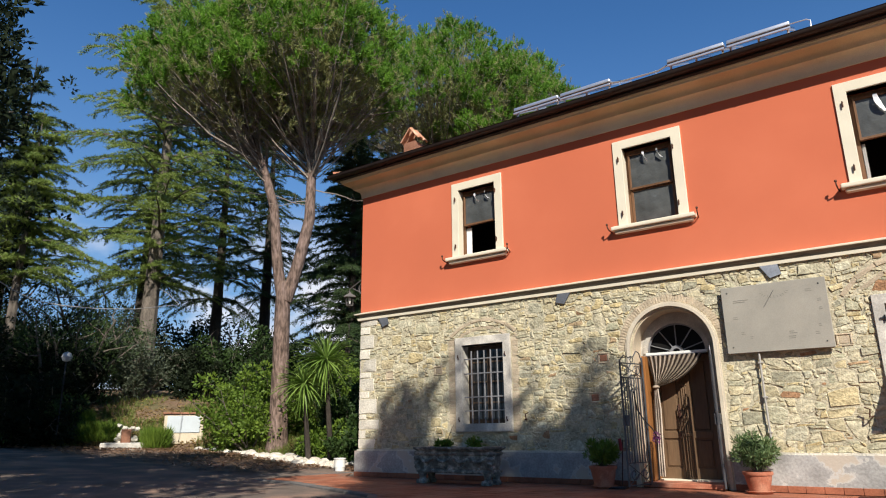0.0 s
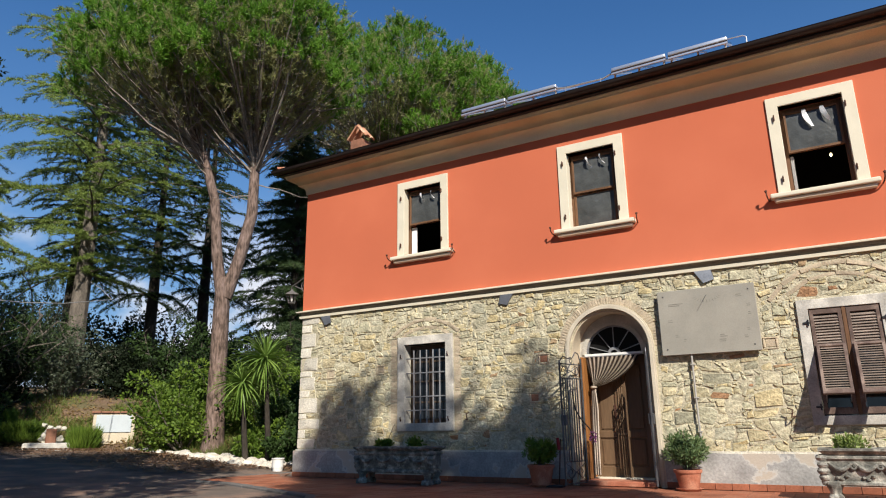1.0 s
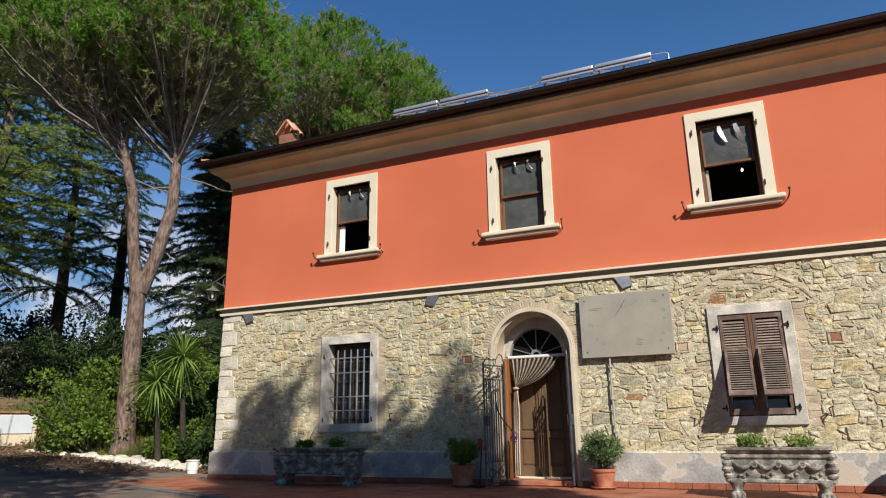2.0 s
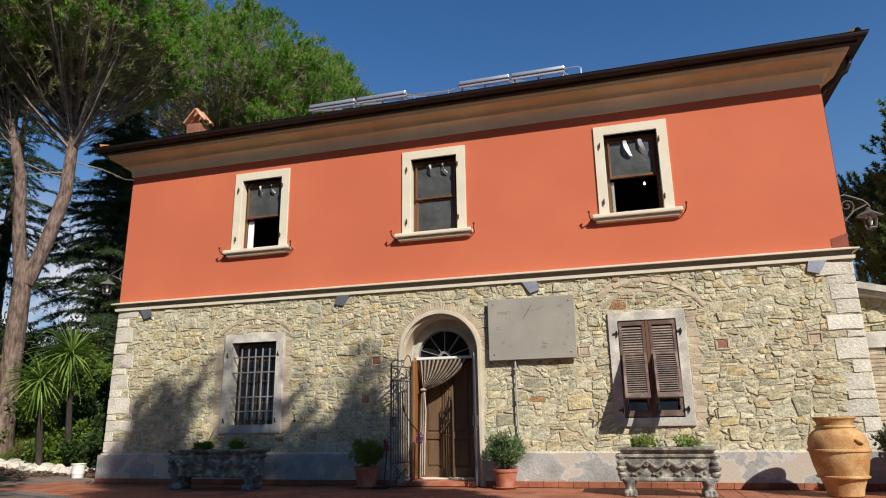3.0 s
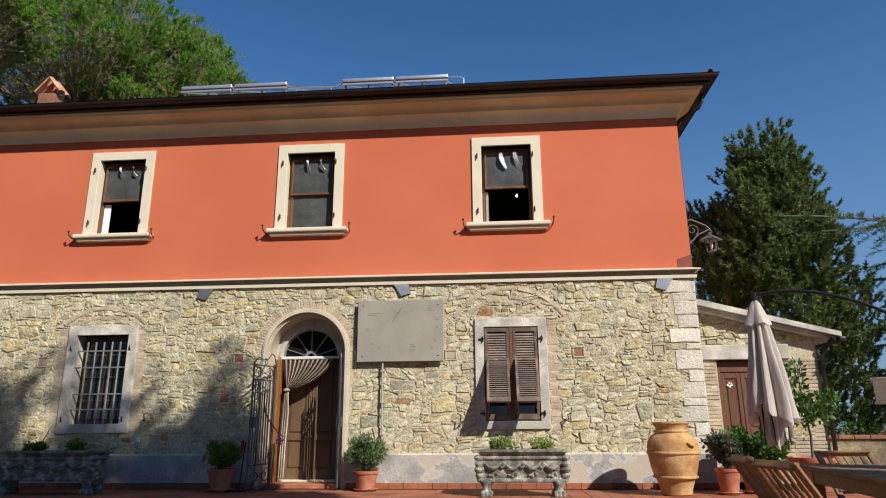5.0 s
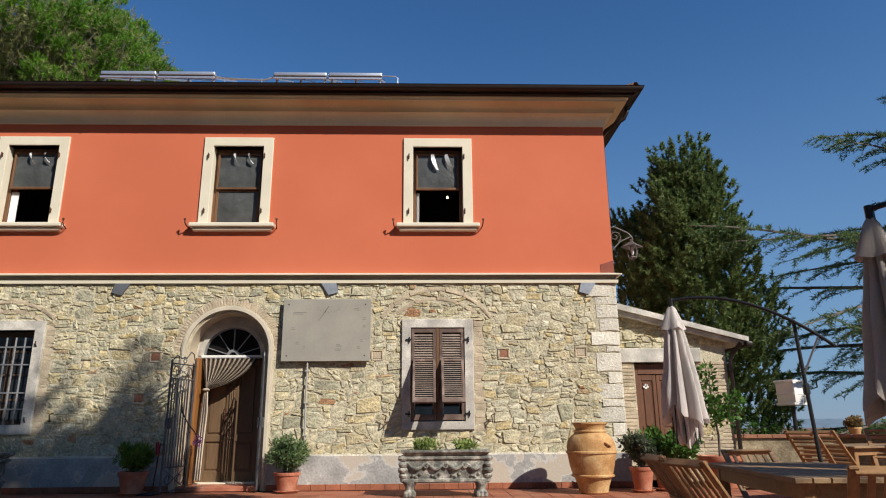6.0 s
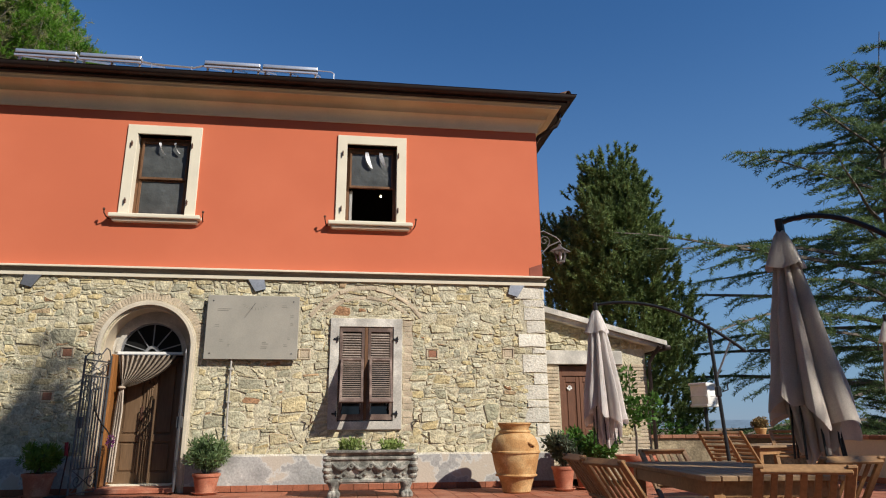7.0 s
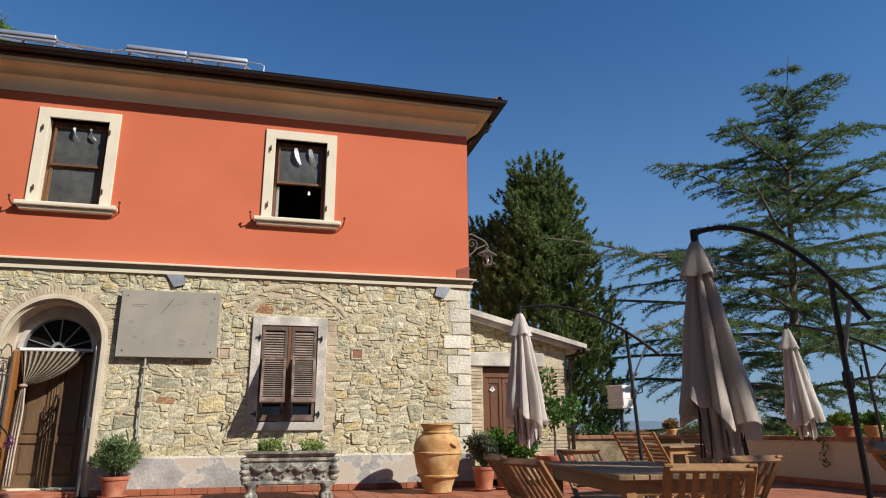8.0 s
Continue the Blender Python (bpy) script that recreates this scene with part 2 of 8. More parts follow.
M_GROUND = mk("leaf_litter_ground", (0.23, 0.15, 0.095), 0.95, 0.4, 0.9, 16, 1.0, 0.03, tint=(0.11, 0.10, 0.045))
M_KERB = mk("grey_kerb", (0.15, 0.14, 0.13), 0.9, 0.25, 2.0, 40, 0.5, 0.006)
M_ROCK = mk("white_rock", (0.66, 0.60, 0.50), 0.95, 0.25, 5.0, 25, 0.9, 0.02, piece=0.18)
M_BARK = mk("pine_bark", (0.225, 0.155, 0.12), 0.95, 0.6, 7.0, 14, 1.0, 0.06, tint=(0.17, 0.12, 0.10), stretch=(1, 1, 0.3))
M_GREYBARK = mk("grey_bark", (0.16, 0.135, 0.11), 0.95, 0.40, 5.0, 25, 1.0, 0.03, stretch=(1, 1, 0.35))
M_PINELIMB = mk("pale_pine_limb", (0.30, 0.255, 0.21), 0.95, 0.4, 5.0, 25, 0.6, 0.02)
M_DARKBARK = mk("dark_bark", (0.055, 0.045, 0.035), 0.95, 0.40, 5.0, 25, 0.8, 0.03, stretch=(1, 1, 0.35))
M_TEAK = mk("oiled_teak", (0.36, 0.205, 0.09), 0.5, 0.30, 3.0, 45, 0.3, 0.003, piece=0.18, tint=(0.28, 0.15, 0.065))
M_TEAKTOP = mk("weathered_teak_top", (0.33, 0.215, 0.115), 0.65, 0.30, 3.0, 45, 0.3, 0.003, piece=0.15)
M_CANVAS = mk("umbrella_canvas", (0.85, 0.79, 0.74), 0.9, 0.12, 2.0, 120, 0.2, 0.002)
M_CANVASB = mk("cream_canvas", (0.84, 0.81, 0.74), 0.9, 0.12, 2.0, 120, 0.2, 0.002)
# Same cloth as the other umbrellas, darkened for the tree shade on it.
M_CANVASSHADE = mk("shaded_canvas", (0.74, 0.67, 0.59), 0.9, 0.14, 2.0, 120, 0.2, 0.002)
M_REVEAL = mk("reveal_plaster", (0.56, 0.47, 0.34), 0.9, 0.15, 2.0, 50, 0.2, 0.003)
M_POLE = mk("black_powder_coat", (0.028, 0.03, 0.032), 0.4, 0.2, 4.0, 60, 0.1, 0.001, metal=0.3)
M_PARAPET = mk("parapet_render", (0.66, 0.57, 0.42), 0.9, 0.15, 1.2, 40, 0.4, 0.005, tint=(0.58, 0.50, 0.37))
# Dark, strongly mottled brown for the rear lengths of the parapet.
M_BROWNWALL = mk("dark_brown_masonry", (0.24, 0.19, 0.12), 0.95, 0.45, 2.2, 24, 0.9, 0.012, tint=(0.34, 0.28, 0.18))
M_CAP = mk("brick_coping", (0.32, 0.15, 0.09), 0.85, 0.3, 3.0, 40, 0.5, 0.006, piece=0.25)
M_LAMPHEAD = mk("white_ceramic", (0.80, 0.78, 0.73), 0.6, 0.10, 6.0, 50, 0.2, 0.004)
M_PIPE = mk("grey_conduit", (0.40, 0.38, 0.34), 0.6, 0.15, 4.0, 60, 0.1, 0.001)
M_ROPE = mk("pale_cord", (0.45, 0.36, 0.27), 0.9, 0.2, 8.0, 80, 0.3, 0.002)
M_STRIPE1 = mk("curtain_dark_stripe", (0.085, 0.06, 0.045), 0.9, 0.15, 4.0, 90, 0.1, 0.001)
M_STRIPE2 = mk("curtain_light_stripe", (0.62, 0.52, 0.41), 0.9, 0.15, 4.0, 90, 0.1, 0.001)
M_PANEL = mk("pale_sign_board", (0.55, 0.60, 0.62), 0.4, 0.08, 2.0, 40, 0.1, 0.002)
M_HILL = mk("hazy_hill", (0.145, 0.205, 0.26), 1.0, 0.15, 0.004, 0.05, 0.0)

L_PINE = mk_leaf("pine_needles", (0.085, 0.20, 0.025), (0.22, 0.41, 0.045), 0.55, 0.45)
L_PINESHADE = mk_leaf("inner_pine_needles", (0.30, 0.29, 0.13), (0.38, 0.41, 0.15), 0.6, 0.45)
L_CEDAR = mk_leaf("cedar_needles", (0.13, 0.20, 0.05), (0.33, 0.41, 0.10))
L_DARK = mk_leaf("dark_conifer", (0.035, 0.065, 0.03), (0.09, 0.135, 0.045))
L_CYPRESS = mk_leaf("cypress_sprays", (0.062, 0.105, 0.036), (0.235, 0.31, 0.10))
L_SHRUB = mk_leaf("shrub_leaves", (0.08, 0.15, 0.022), (0.20, 0.29, 0.04))
# Near-black green: the shade these oaks stand in is part of the colour.
L_OAKSHADE = mk_leaf("shaded_oak_leaves", (0.010, 0.018, 0.008), (0.024, 0.038, 0.014), 0.8)
L_CEDARDARK = mk_leaf("terrace_cedar_needles", (0.06, 0.11, 0.045), (0.17, 0.24, 0.085))
M_CAPTILE = mk("cap_tile", (0.52, 0.25, 0.14), 0.85, 0.25, 4.0, 40, 0.4, 0.005, tint=(0.60, 0.38, 0.25))
L_OLIVE = mk_leaf("olive_leaves", (0.07, 0.09, 0.06), (0.16, 0.19, 0.12))
L_HEDGE = mk_leaf("hedge_leaves", (0.03, 0.06, 0.018), (0.07, 0.12, 0.03))
L_YUCCA = mk_leaf("yucca_blades", (0.10, 0.19, 0.03), (0.24, 0.34, 0.08), 0.4, 0.2)
L_LAUREL = mk_leaf("glossy_leaves", (0.04, 0.10, 0.018), (0.11, 0.22, 0.04), 0.35, 0.25)
L_GRASS = mk_leaf("grass_blades", (0.09, 0.13, 0.025), (0.20, 0.24, 0.06))
L_DRY = mk_leaf("dry_blades", (0.24, 0.16, 0.07), (0.34, 0.25, 0.11))
L_LITTER = mk_leaf("fallen_leaf", (0.22, 0.125, 0.075), (0.36, 0.23, 0.14))
L_PALE = mk_leaf("pale_rosettes", (0.17, 0.25, 0.06), (0.36, 0.42, 0.14))
L_ROSE = mk_leaf("oleander_leaves", (0.08, 0.14, 0.055), (0.20, 0.27, 0.11))
L_FLOWER = mk_leaf("violet_petals", (0.14, 0.03, 0.13), (0.32, 0.12, 0.28))

# ---------------------------------------------------------------- builders
ORIGIN = {}


def thing(name, at, label="", category="", group="", kind=""):
    """An Empty at the base of a thing; its parts are authored in world places."""
    ob = new(name)
    ob.location = at
    ob.empty_display_size = 0.1
    ORIGIN[ob.name] = Vector(at)
    return tagged(ob, label, category, group, kind)


def finish(me, mats, smooth, sharp=35):
    for m in mats if isinstance(mats, (list, tuple)) else (mats,):
        me.materials.append(m)
    if smooth:
        me.polygons.foreach_set("use_smooth", [True] * len(me.polygons))
        me.set_sharp_from_angle(angle=radians(sharp))
    else:
        me.polygons.foreach_set("use_smooth", [False] * len(me.polygons))
    me.update()


def part(name, bm, mats, parent=None, label="", smooth=False, kind="", category=""):
    """Links a bmesh as one mesh object, under parent if there is one."""
    me = bpy.data.meshes.new(name)
    o = ORIGIN.get(parent.name, Vector((0, 0, 0))) if parent else Vector((0, 0, 0))
    bmesh.ops.translate(bm, verts=bm.verts, vec=-o)
    bmesh.ops.recalc_face_normals(bm, faces=bm.faces)
    bm.to_mesh(me)
    bm.free()
    finish(me, mats, smooth)
    ob = new(name, me)
    if parent:
        ob.parent = parent
        ORIGIN[ob.name] = o
    return tagged(ob, label, category, kind=kind)


def raw(name, verts, faces, mats, parent=None, label="", smooth=False, kind="", category=""):
    """The same from arrays of vertices and quads or triangles."""
    me = bpy.data.meshes.new(name)
    o = ORIGIN.get(parent.name, Vector((0, 0, 0))) if parent else Vector((0, 0, 0))
    v = np.asarray(verts, dtype=np.float32) - np.array(o, dtype=np.float32)
    f = np.asarray(faces, dtype=np.int32)
    me.vertices.add(len(v))
    me.vertices.foreach_set("co", v.ravel())
    me.loops.add(f.size)
    me.loops.foreach_set("vertex_index", f.ravel())
    me.polygons.add(len(f))
    me.polygons.foreach_set("loop_start", np.arange(0, f.size, f.shape[1], dtype=np.int32))
    me.update(calc_edges=True)
    finish(me, mats, smooth)
    ob = new(name, me)
    if parent:
        ob.parent = parent
        ORIGIN[ob.name] = o
    return tagged(ob, label, category, kind=kind)


def box(bm, lo, hi, bevel=0.0, mi=0, turn=None, seg=1):
    lo, hi = Vector(lo), Vector(hi)
    r = bmesh.ops.create_cube(bm, size=1)
    vs = r["verts"]
    for v in vs:
        v.co = Vector([(a + b) / 2 + c * (b - a) for a, b, c in zip(lo, hi, v.co)])
    if bevel:
        es = list({e for v in vs for e in v.link_edges})
        out = bmesh.ops.bevel(bm, geom=es, offset=bevel, segments=seg, affect="EDGES", profile=0.5)
        vs = list({v for f in out["faces"] for v in f.verts} | {v for v in vs if v.is_valid})
    if turn is not None:
        bmesh.ops.transform(bm, matrix=turn, verts=vs)
    if mi:
        for f in {f for v in vs for f in v.link_faces}:
            f.material_index = mi
    return vs


def prism(bm, pts, d0, d1, axis="y", mi=0):
    """A polygon in the plane across axis, from d0 to d1."""
    def place(p, d):
        return {"y": (p[0], d, p[1]), "x": (d, p[0], p[1]), "z": (p[0], p[1], d)}[axis]
    a = [bm.verts.new(place(p, d0)) for p in pts]
    b = [bm.verts.new(place(p, d1)) for p in pts]
    fs = [bm.faces.new(a), bm.faces.new(b[::-1])]
    n = len(pts)
    fs += [bm.faces.new((a[i], b[i], b[(i + 1) % n], a[(i + 1) % n])) for i in range(n)]
    for f in fs:
        f.material_index = mi
    return a + b


def tube(bm, pts, radii, sides=8, caps=True, mi=0):
    """A round bar along points, with a radius for each or one for all."""
    pts = [Vector(p) for p in pts]
    if not isinstance(radii, (list, tuple)):
        radii = [radii] * len(pts)
    rings, side = [], None
    for i, p in enumerate(pts):
        d = (pts[min(i + 1, len(pts) - 1)] - pts[max(i - 1, 0)]).normalized()
        if side is None:
            side = d.orthogonal().normalized()
        side = (side - d * side.dot(d)).normalized()
        up = d.cross(side)
        rings.append([bm.verts.new(p + (side * math.cos(2 * math.pi * k / sides) + up * math.sin(2 * math.pi * k / sides)) * radii[i]) for k in range(sides)])
    fs = []
    for a, b in zip(rings, rings[1:]):
        for k in range(sides):
            fs.append(bm.faces.new((a[k], a[(k + 1) % sides], b[(k + 1) % sides], b[k])))
    if caps:
        fs += [bm.faces.new(rings[0][::-1]), bm.faces.new(rings[-1])]
    for f in fs:
        f.material_index = mi
    return [v for r in rings for v in r]


def lathe(bm, profile, at=(0, 0, 0), seg=28, wobble=0.0, squash=1.0, mi=0):
    """A turned body: radius and height pairs round the upright through at."""
    rings = []
    for r, z in profile:
        ring = []
        for k in range(seg):
            a = 2 * math.pi * k / seg
            rr = r * (1 + wobble * noise.noise(Vector((math.cos(a) * 2, math.sin(a) * 2, z * 4 + at[0]))))
            ring.append(bm.verts.new((at[0] + rr * math.cos(a), at[1] + rr * math.sin(a) * squash, at[2] + z)))
        rings.append(ring)
    fs = []
    for a, b in zip(rings, rings[1:]):
        fs += [bm.faces.new((a[k], a[(k + 1) % seg], b[(k + 1) % seg], b[k])) for k in range(seg)]
    fs += [bm.faces.new(rings[0][::-1]), bm.faces.new(rings[-1])]
    for f in fs:
        f.material_index = mi


def arch_ring(bm, cx, cz, r0, r1, a0, a1, y0, y1, n=24, mi=0):
    """A curved band in the wall's plane, from angle a0 to a1 in degrees, between y0 and y1."""
    q = []
    for i in range(n + 1):
        a = radians(a0 + (a1 - a0) * i / n)
        c, s = math.cos(a), math.sin(a)
        q.append([bm.verts.new((cx + r * c, y, cz + r * s)) for r, y in ((r0, y0), (r1, y0), (r1, y1), (r0, y1))])
    fs = []
    for a, b in zip(q, q[1:]):
        fs += [bm.faces.new((a[k], a[(k + 1) % 4], b[(k + 1) % 4], b[k])) for k in range(4)]
    fs += [bm.faces.new(q[0]), bm.faces.new(q[-1][::-1])]
    for f in fs:
        f.material_index = mi


def surround(bm, x0, x1, z0, z1, w, y0, y1, foot=None, top=None):
    """A rectangular frame of width w round the outer edges given, as one connected piece."""
    f = w if foot is None else foot
    t = w if top is None else top
    outer = [(x0, z0), (x1, z0), (x1, z1), (x0, z1)]
    inner = [(x0 + w, z0 + f), (x1 - w, z0 + f), (x1 - w, z1 - t), (x0 + w, z1 - t)]
    e = min(0.006, w * 0.12)
    ring = lambda pts, y, g: [bm.verts.new((p[0] + g * (1 if k in (0, 3) else -1), y, p[1] + g * (1 if k < 2 else -1))) for k, p in enumerate(pts)]
    loops = [ring(outer, y1, 0), ring(outer, y0 + e, 0), ring(outer, y0, e), ring(inner, y0, -e), ring(inner, y0 + e, 0), ring(inner, y1, 0)]
    for a, c in zip(loops, loops[1:] + loops[:1]):
        for k in range(4):
            bm.faces.new((a[k], a[(k + 1) % 4], c[(k + 1) % 4], c[k]))


def sweep(bm, profile, path, closed=False, mi=0):
    """A moulding: a profile of (out, z) carried along corners (x, y, outward x, outward y)."""
    rings = [[bm.verts.new((x + ox * o, y + oy * o, z)) for o, z in profile] for x, y, ox, oy in path]
    pairs = list(zip(rings, rings[1:])) + ([(rings[-1], rings[0])] if closed else [])
    n = len(profile)
    for a, b in pairs:
        for k in range(n):
            bm.faces.new((a[k], b[k], b[(k + 1) % n], a[(k + 1) % n])).material_index = mi
    if not closed:
        bm.faces.new(rings[0]).material_index = mi
        bm.faces.new(rings[-1][::-1]).material_index = mi


def beam(bm, a, b, w, d, bevel=0.0, up=(0, 0, 1), mi=0):
    """A squared bar from a to b, w wide and d deep."""
    a, b = Vector(a), Vector(b)
    z = (b - a).normalized()
    x = Vector(up).cross(z)
    if x.length < 1e-4:
        x = Vector((1, 0, 0)).cross(z)
    x.normalize()
    y = z.cross(x)
    m = Matrix((x, y, z)).transposed().to_4x4()
    m.translation = (a + b) / 2
    h = (b - a).length / 2
    return box(bm, (-w / 2, -d / 2, -h), (w / 2, d / 2, h), bevel, mi, m)


def scroll(cx, cz, r0, r1, a0, a1, y=0.0, n=18):
    """Points of a spiral in the x-z plane."""
    out = []
    for i in range(n + 1):
        f = i / n
        a, r = radians(a0 + (a1 - a0) * f), r0 + (r1 - r0) * f
        out.append((cx + r * math.cos(a), y, cz + r * math.sin(a)))
    return out


def kites(rng, at, along, length, width, droop=0.0, spin=True):
    """Leaves: a kite of four corners at each place, pointing along its direction."""
    at, along = np.asarray(at, float), np.asarray(along, float)
    n = len(at)
    along = along / (np.linalg.norm(along, axis=1, keepdims=True) + 1e-9)
    ref = rng.normal(size=(n, 3)) if spin else np.tile((0.0, 0.0, 1.0), (n, 1)) + rng.normal(size=(n, 3)) * 0.15
    side = np.cross(along, ref)
    side /= np.linalg.norm(side, axis=1, keepdims=True) + 1e-9
    ln = (np.asarray(length) * (0.7 + 0.6 * rng.random(n)))[:, None]
    wd = (np.asarray(width) * (0.7 + 0.6 * rng.random(n)))[:, None]
    down = np.array((0, 0, -1.0))
    v = np.stack([at, at + along * ln * 0.5 + side * wd * 0.5, at + along * ln + down * droop * ln, at + along * ln * 0.5 - side * wd * 0.5], axis=1).reshape(-1, 3)
    return v, np.arange(n * 4).reshape(-1, 4)


def needles(rng, at, along, length, width, droop=0.0):
    """Needle tufts: a slim pointed blade at each place."""
    at, along = np.asarray(at, float), np.asarray(along, float)
    n = len(at)
    along = along / (np.linalg.norm(along, axis=1, keepdims=True) + 1e-9)
    side = np.cross(along, rng.normal(size=(n, 3)))
    side /= np.linalg.norm(side, axis=1, keepdims=True) + 1e-9
    ln = (length * (0.7 + 0.6 * rng.random(n)))[:, None]
    wd = (width * (0.7 + 0.6 * rng.random(n)))[:, None]
    v = np.stack([at + side * wd * 0.5, at + along * ln, at - side * wd * 0.5], axis=1).reshape(-1, 3)
    return v, np.arange(n * 3).reshape(-1, 3)


def join(pieces):
    vs, fs, o = [], [], 0
    for v, f in pieces:
        vs.append(v)
        fs.append(f + o)
        o += len(v)
    return np.concatenate(vs), np.concatenate(fs)


def unit(rng, n):
    d = rng.normal(size=(n, 3))
    return d / np.linalg.norm(d, axis=1, keepdims=True)


def clumps(rng, centres, radii, per, length, width, up=0.3, droop=0.0, flat=1.0, make=kites):
    """Clumps of leaves that point away from each clump's middle."""
    c = np.repeat(np.asarray(centres, float), per, axis=0)
    r = np.repeat(np.asarray(radii, float), per)
    d = unit(rng, len(c))
    d[:, 2] *= flat
    rad = r * np.cbrt(0.25 + 0.75 * rng.random(len(c)))
    way = d + np.array((0, 0, up)) + rng.normal(size=d.shape) * 0.35
    return make(rng, c + d * rad[:, None], way, length, width, droop)


# ---------------------------------------------------------------- ground
def edge(x):
    """Where the drive's far edge runs, as y at x."""
    return 2.6 + 0.13 * (-13.0 - x) if x > -21 else 3.64 - 0.8 * (-21 - x)


def land(x, y):
    """The lie of the land: a level yard, a drive that climbs away past the house, and a wooded bank beyond it."""
    up = 0.045 * min(33.5, max(0.0, -11.5 - x))
    if x < -11.6:
        e = max(0.0, y - edge(x)) * (1.0 if x > -21 else 0.78)
        k = min(1.0, max(0.0, (-14.5 - x) / 6.0))
        up += 2.4 * (1 - math.exp(-e / 3.0)) * (0.25 + 0.75 * k)
    # beyond the terrace the hill falls away
    fall = max(0.0, math.hypot(max(0.0, x - 10.5), max(0.0, y - 3.0) if x > 5 else 0.0) - 0.0)
    up -= min(7.0, 0.16 * fall) if x > 5 else 0
    far = math.hypot(x, y + 12)
    if far > 120:
        up *= max(0.0, 1 - (far - 120) / 200)
        up -= min(6.0, (far - 120) * 0.02)
    return up


def sheet(name, xs, ys, mat, label, rough=0.0, lift=0.0, keep=None):
    vs, idx = [], {}
    fs = []
    for i, x in enumerate(xs):
        for j, y in enumerate(ys):
            z = land(x, y) + lift
            if rough:
                z += rough * noise.noise(Vector((x * 0.9, y * 0.9, 0))) + rough * 0.4 * noise.noise(Vector((x * 3, y * 3, 3)))
            idx[i, j] = len(vs)
            vs.append((x, y, z))
    for i in range(len(xs) - 1):
        for j in range(len(ys) - 1):
            if keep is None or keep((xs[i] + xs[i + 1]) / 2, (ys[j] + ys[j + 1]) / 2):
                fs.append((idx[i, j], idx[i + 1, j], idx[i + 1, j + 1], idx[i, j + 1]))
    return raw(name, vs, fs, mat, None, label, True, "structure", name)


def spaced(*runs):
    out = []
    for a, b, n in runs:
        out += list(np.linspace(a, b, n, endpoint=False))
    return out + [runs[-1][1]]


sheet("ground", spaced((-2500, -300, 8), (-300, -60, 12), (-60, -11, 70), (-11, 12, 24), (12, 60, 20), (60, 300, 12), (300, 2500, 8)),
      spaced((-2500, -300, 8), (-300, -40, 10), (-40, -12, 14), (-12, 24, 60), (24, 80, 16), (80, 300, 10), (300, 2500, 8)), M_GROUND,
      "bare earth strewn with dry leaves and thin grass", 0.05, -0.12)


def on_drive(x, y):
    if y > edge(x) - 1.3 + 0.3 * math.sin(x * 0.8) + 0.15 * math.sin(x * 2.3) or x < -44 or y < -30:
        return False
    return True


sheet("road", spaced((-44, -31, 16), (-31, -11, 70), (-11, 14, 24)), spaced((-30, -12, 18), (-12, 6, 64)), M_ROAD, "dark gravelled asphalt drive with scattered leaves", 0.012, -0.035, on_drive)

# distant hills on the horizon, the air's haze painted into their blue
hb = bmesh.new()
prev = None
for i in range(73):
    a = 2 * math.pi * i / 72
    h = 14 + 16 * noise.noise(Vector((math.cos(a) * 3, math.sin(a) * 3, 0.4))) + 6 * noise.noise(Vector((math.cos(a) * 11, math.sin(a) * 11, 0.4)))
    p = [hb.verts.new((math.cos(a) * r, math.sin(a) * r, z)) for r, z in ((2100, -40), (2250, max(2, h)), (2480, -40))]
    if prev:
        hb.faces.new((prev[0], p[0], p[1], prev[1]))
        hb.faces.new((prev[1], p[1], p[2], prev[2]))
    prev = p
part("backdrop", hb, M_HILL, None, "low hills along the far horizon, blue with painted haze", True, "structure", "hills")

# ---------------------------------------------------------------- house: shell
XL, XR, DEPTH, ZS, ZT = -10.93, 3.58, 9.0, 3.62, 6.79
WINX = (-7.49, -3.58, 0.28)
house = thing("house", (-3.7, 4.5, 0), "two-storey country house, red plaster above rubble stone", "house")
ACX, ACZ, AR = -3.5, 2.37, 0.70


def slices(bm, x0, x1, z0, z1, openings, y0, y1, mi=0):
    """A wall with thickness, cut through by openings (xa, xb, za, top) where top gives the height at x."""
    cuts = {x0, x1}
    for xa, xb, za, zb, arch in openings:
        n = 24 if arch else 1
        cuts |= {xa + (xb - xa) * i / n for i in range(n + 1)}
    cuts = sorted(cuts)

    def top(o, x):
        xa, xb, za, zb, arch = o
        if not arch:
            return zb
        r = (xb - xa) / 2
        return zb + math.sqrt(max(0.0, r * r - (x - (xa + xb) / 2) ** 2))
    for a, b in zip(cuts, cuts[1:]):
        if b - a < 1e-5:
            continue
        mid = (a + b) / 2
        at, bt = z0, z0
        for o in sorted((o for o in openings if o[0] < mid < o[1]), key=lambda o: o[2]):
            if o[2] > max(at, bt) + 1e-4:
                prism(bm, [(a, at), (b, bt), (b, o[2]), (a, o[2])], y0, y1, "y", mi)
            at, bt = top(o, a), top(o, b)
        prism(bm, [(a, at), (b, bt), (b, z1), (a, z1)], y0, y1, "y", mi)


LOWER_OPEN = [(-7.95, -6.93, 1.12, 2.75, False), (-0.23, 0.74, 1.12, 2.77, False), (ACX - 0.72, ACX + 0.72, -0.01, ACZ, True)]
UPPER_OPEN = [(x - 0.49, x + 0.49, 4.75, 6.33, False) for x in WINX]
b = bmesh.new()
slices(b, XL + 0.03, XR - 0.03, 0.0, ZS, LOWER_OPEN, 0.0025, 0.55)
bmesh.ops.remove_doubles(b, verts=b.verts, dist=0.0005)
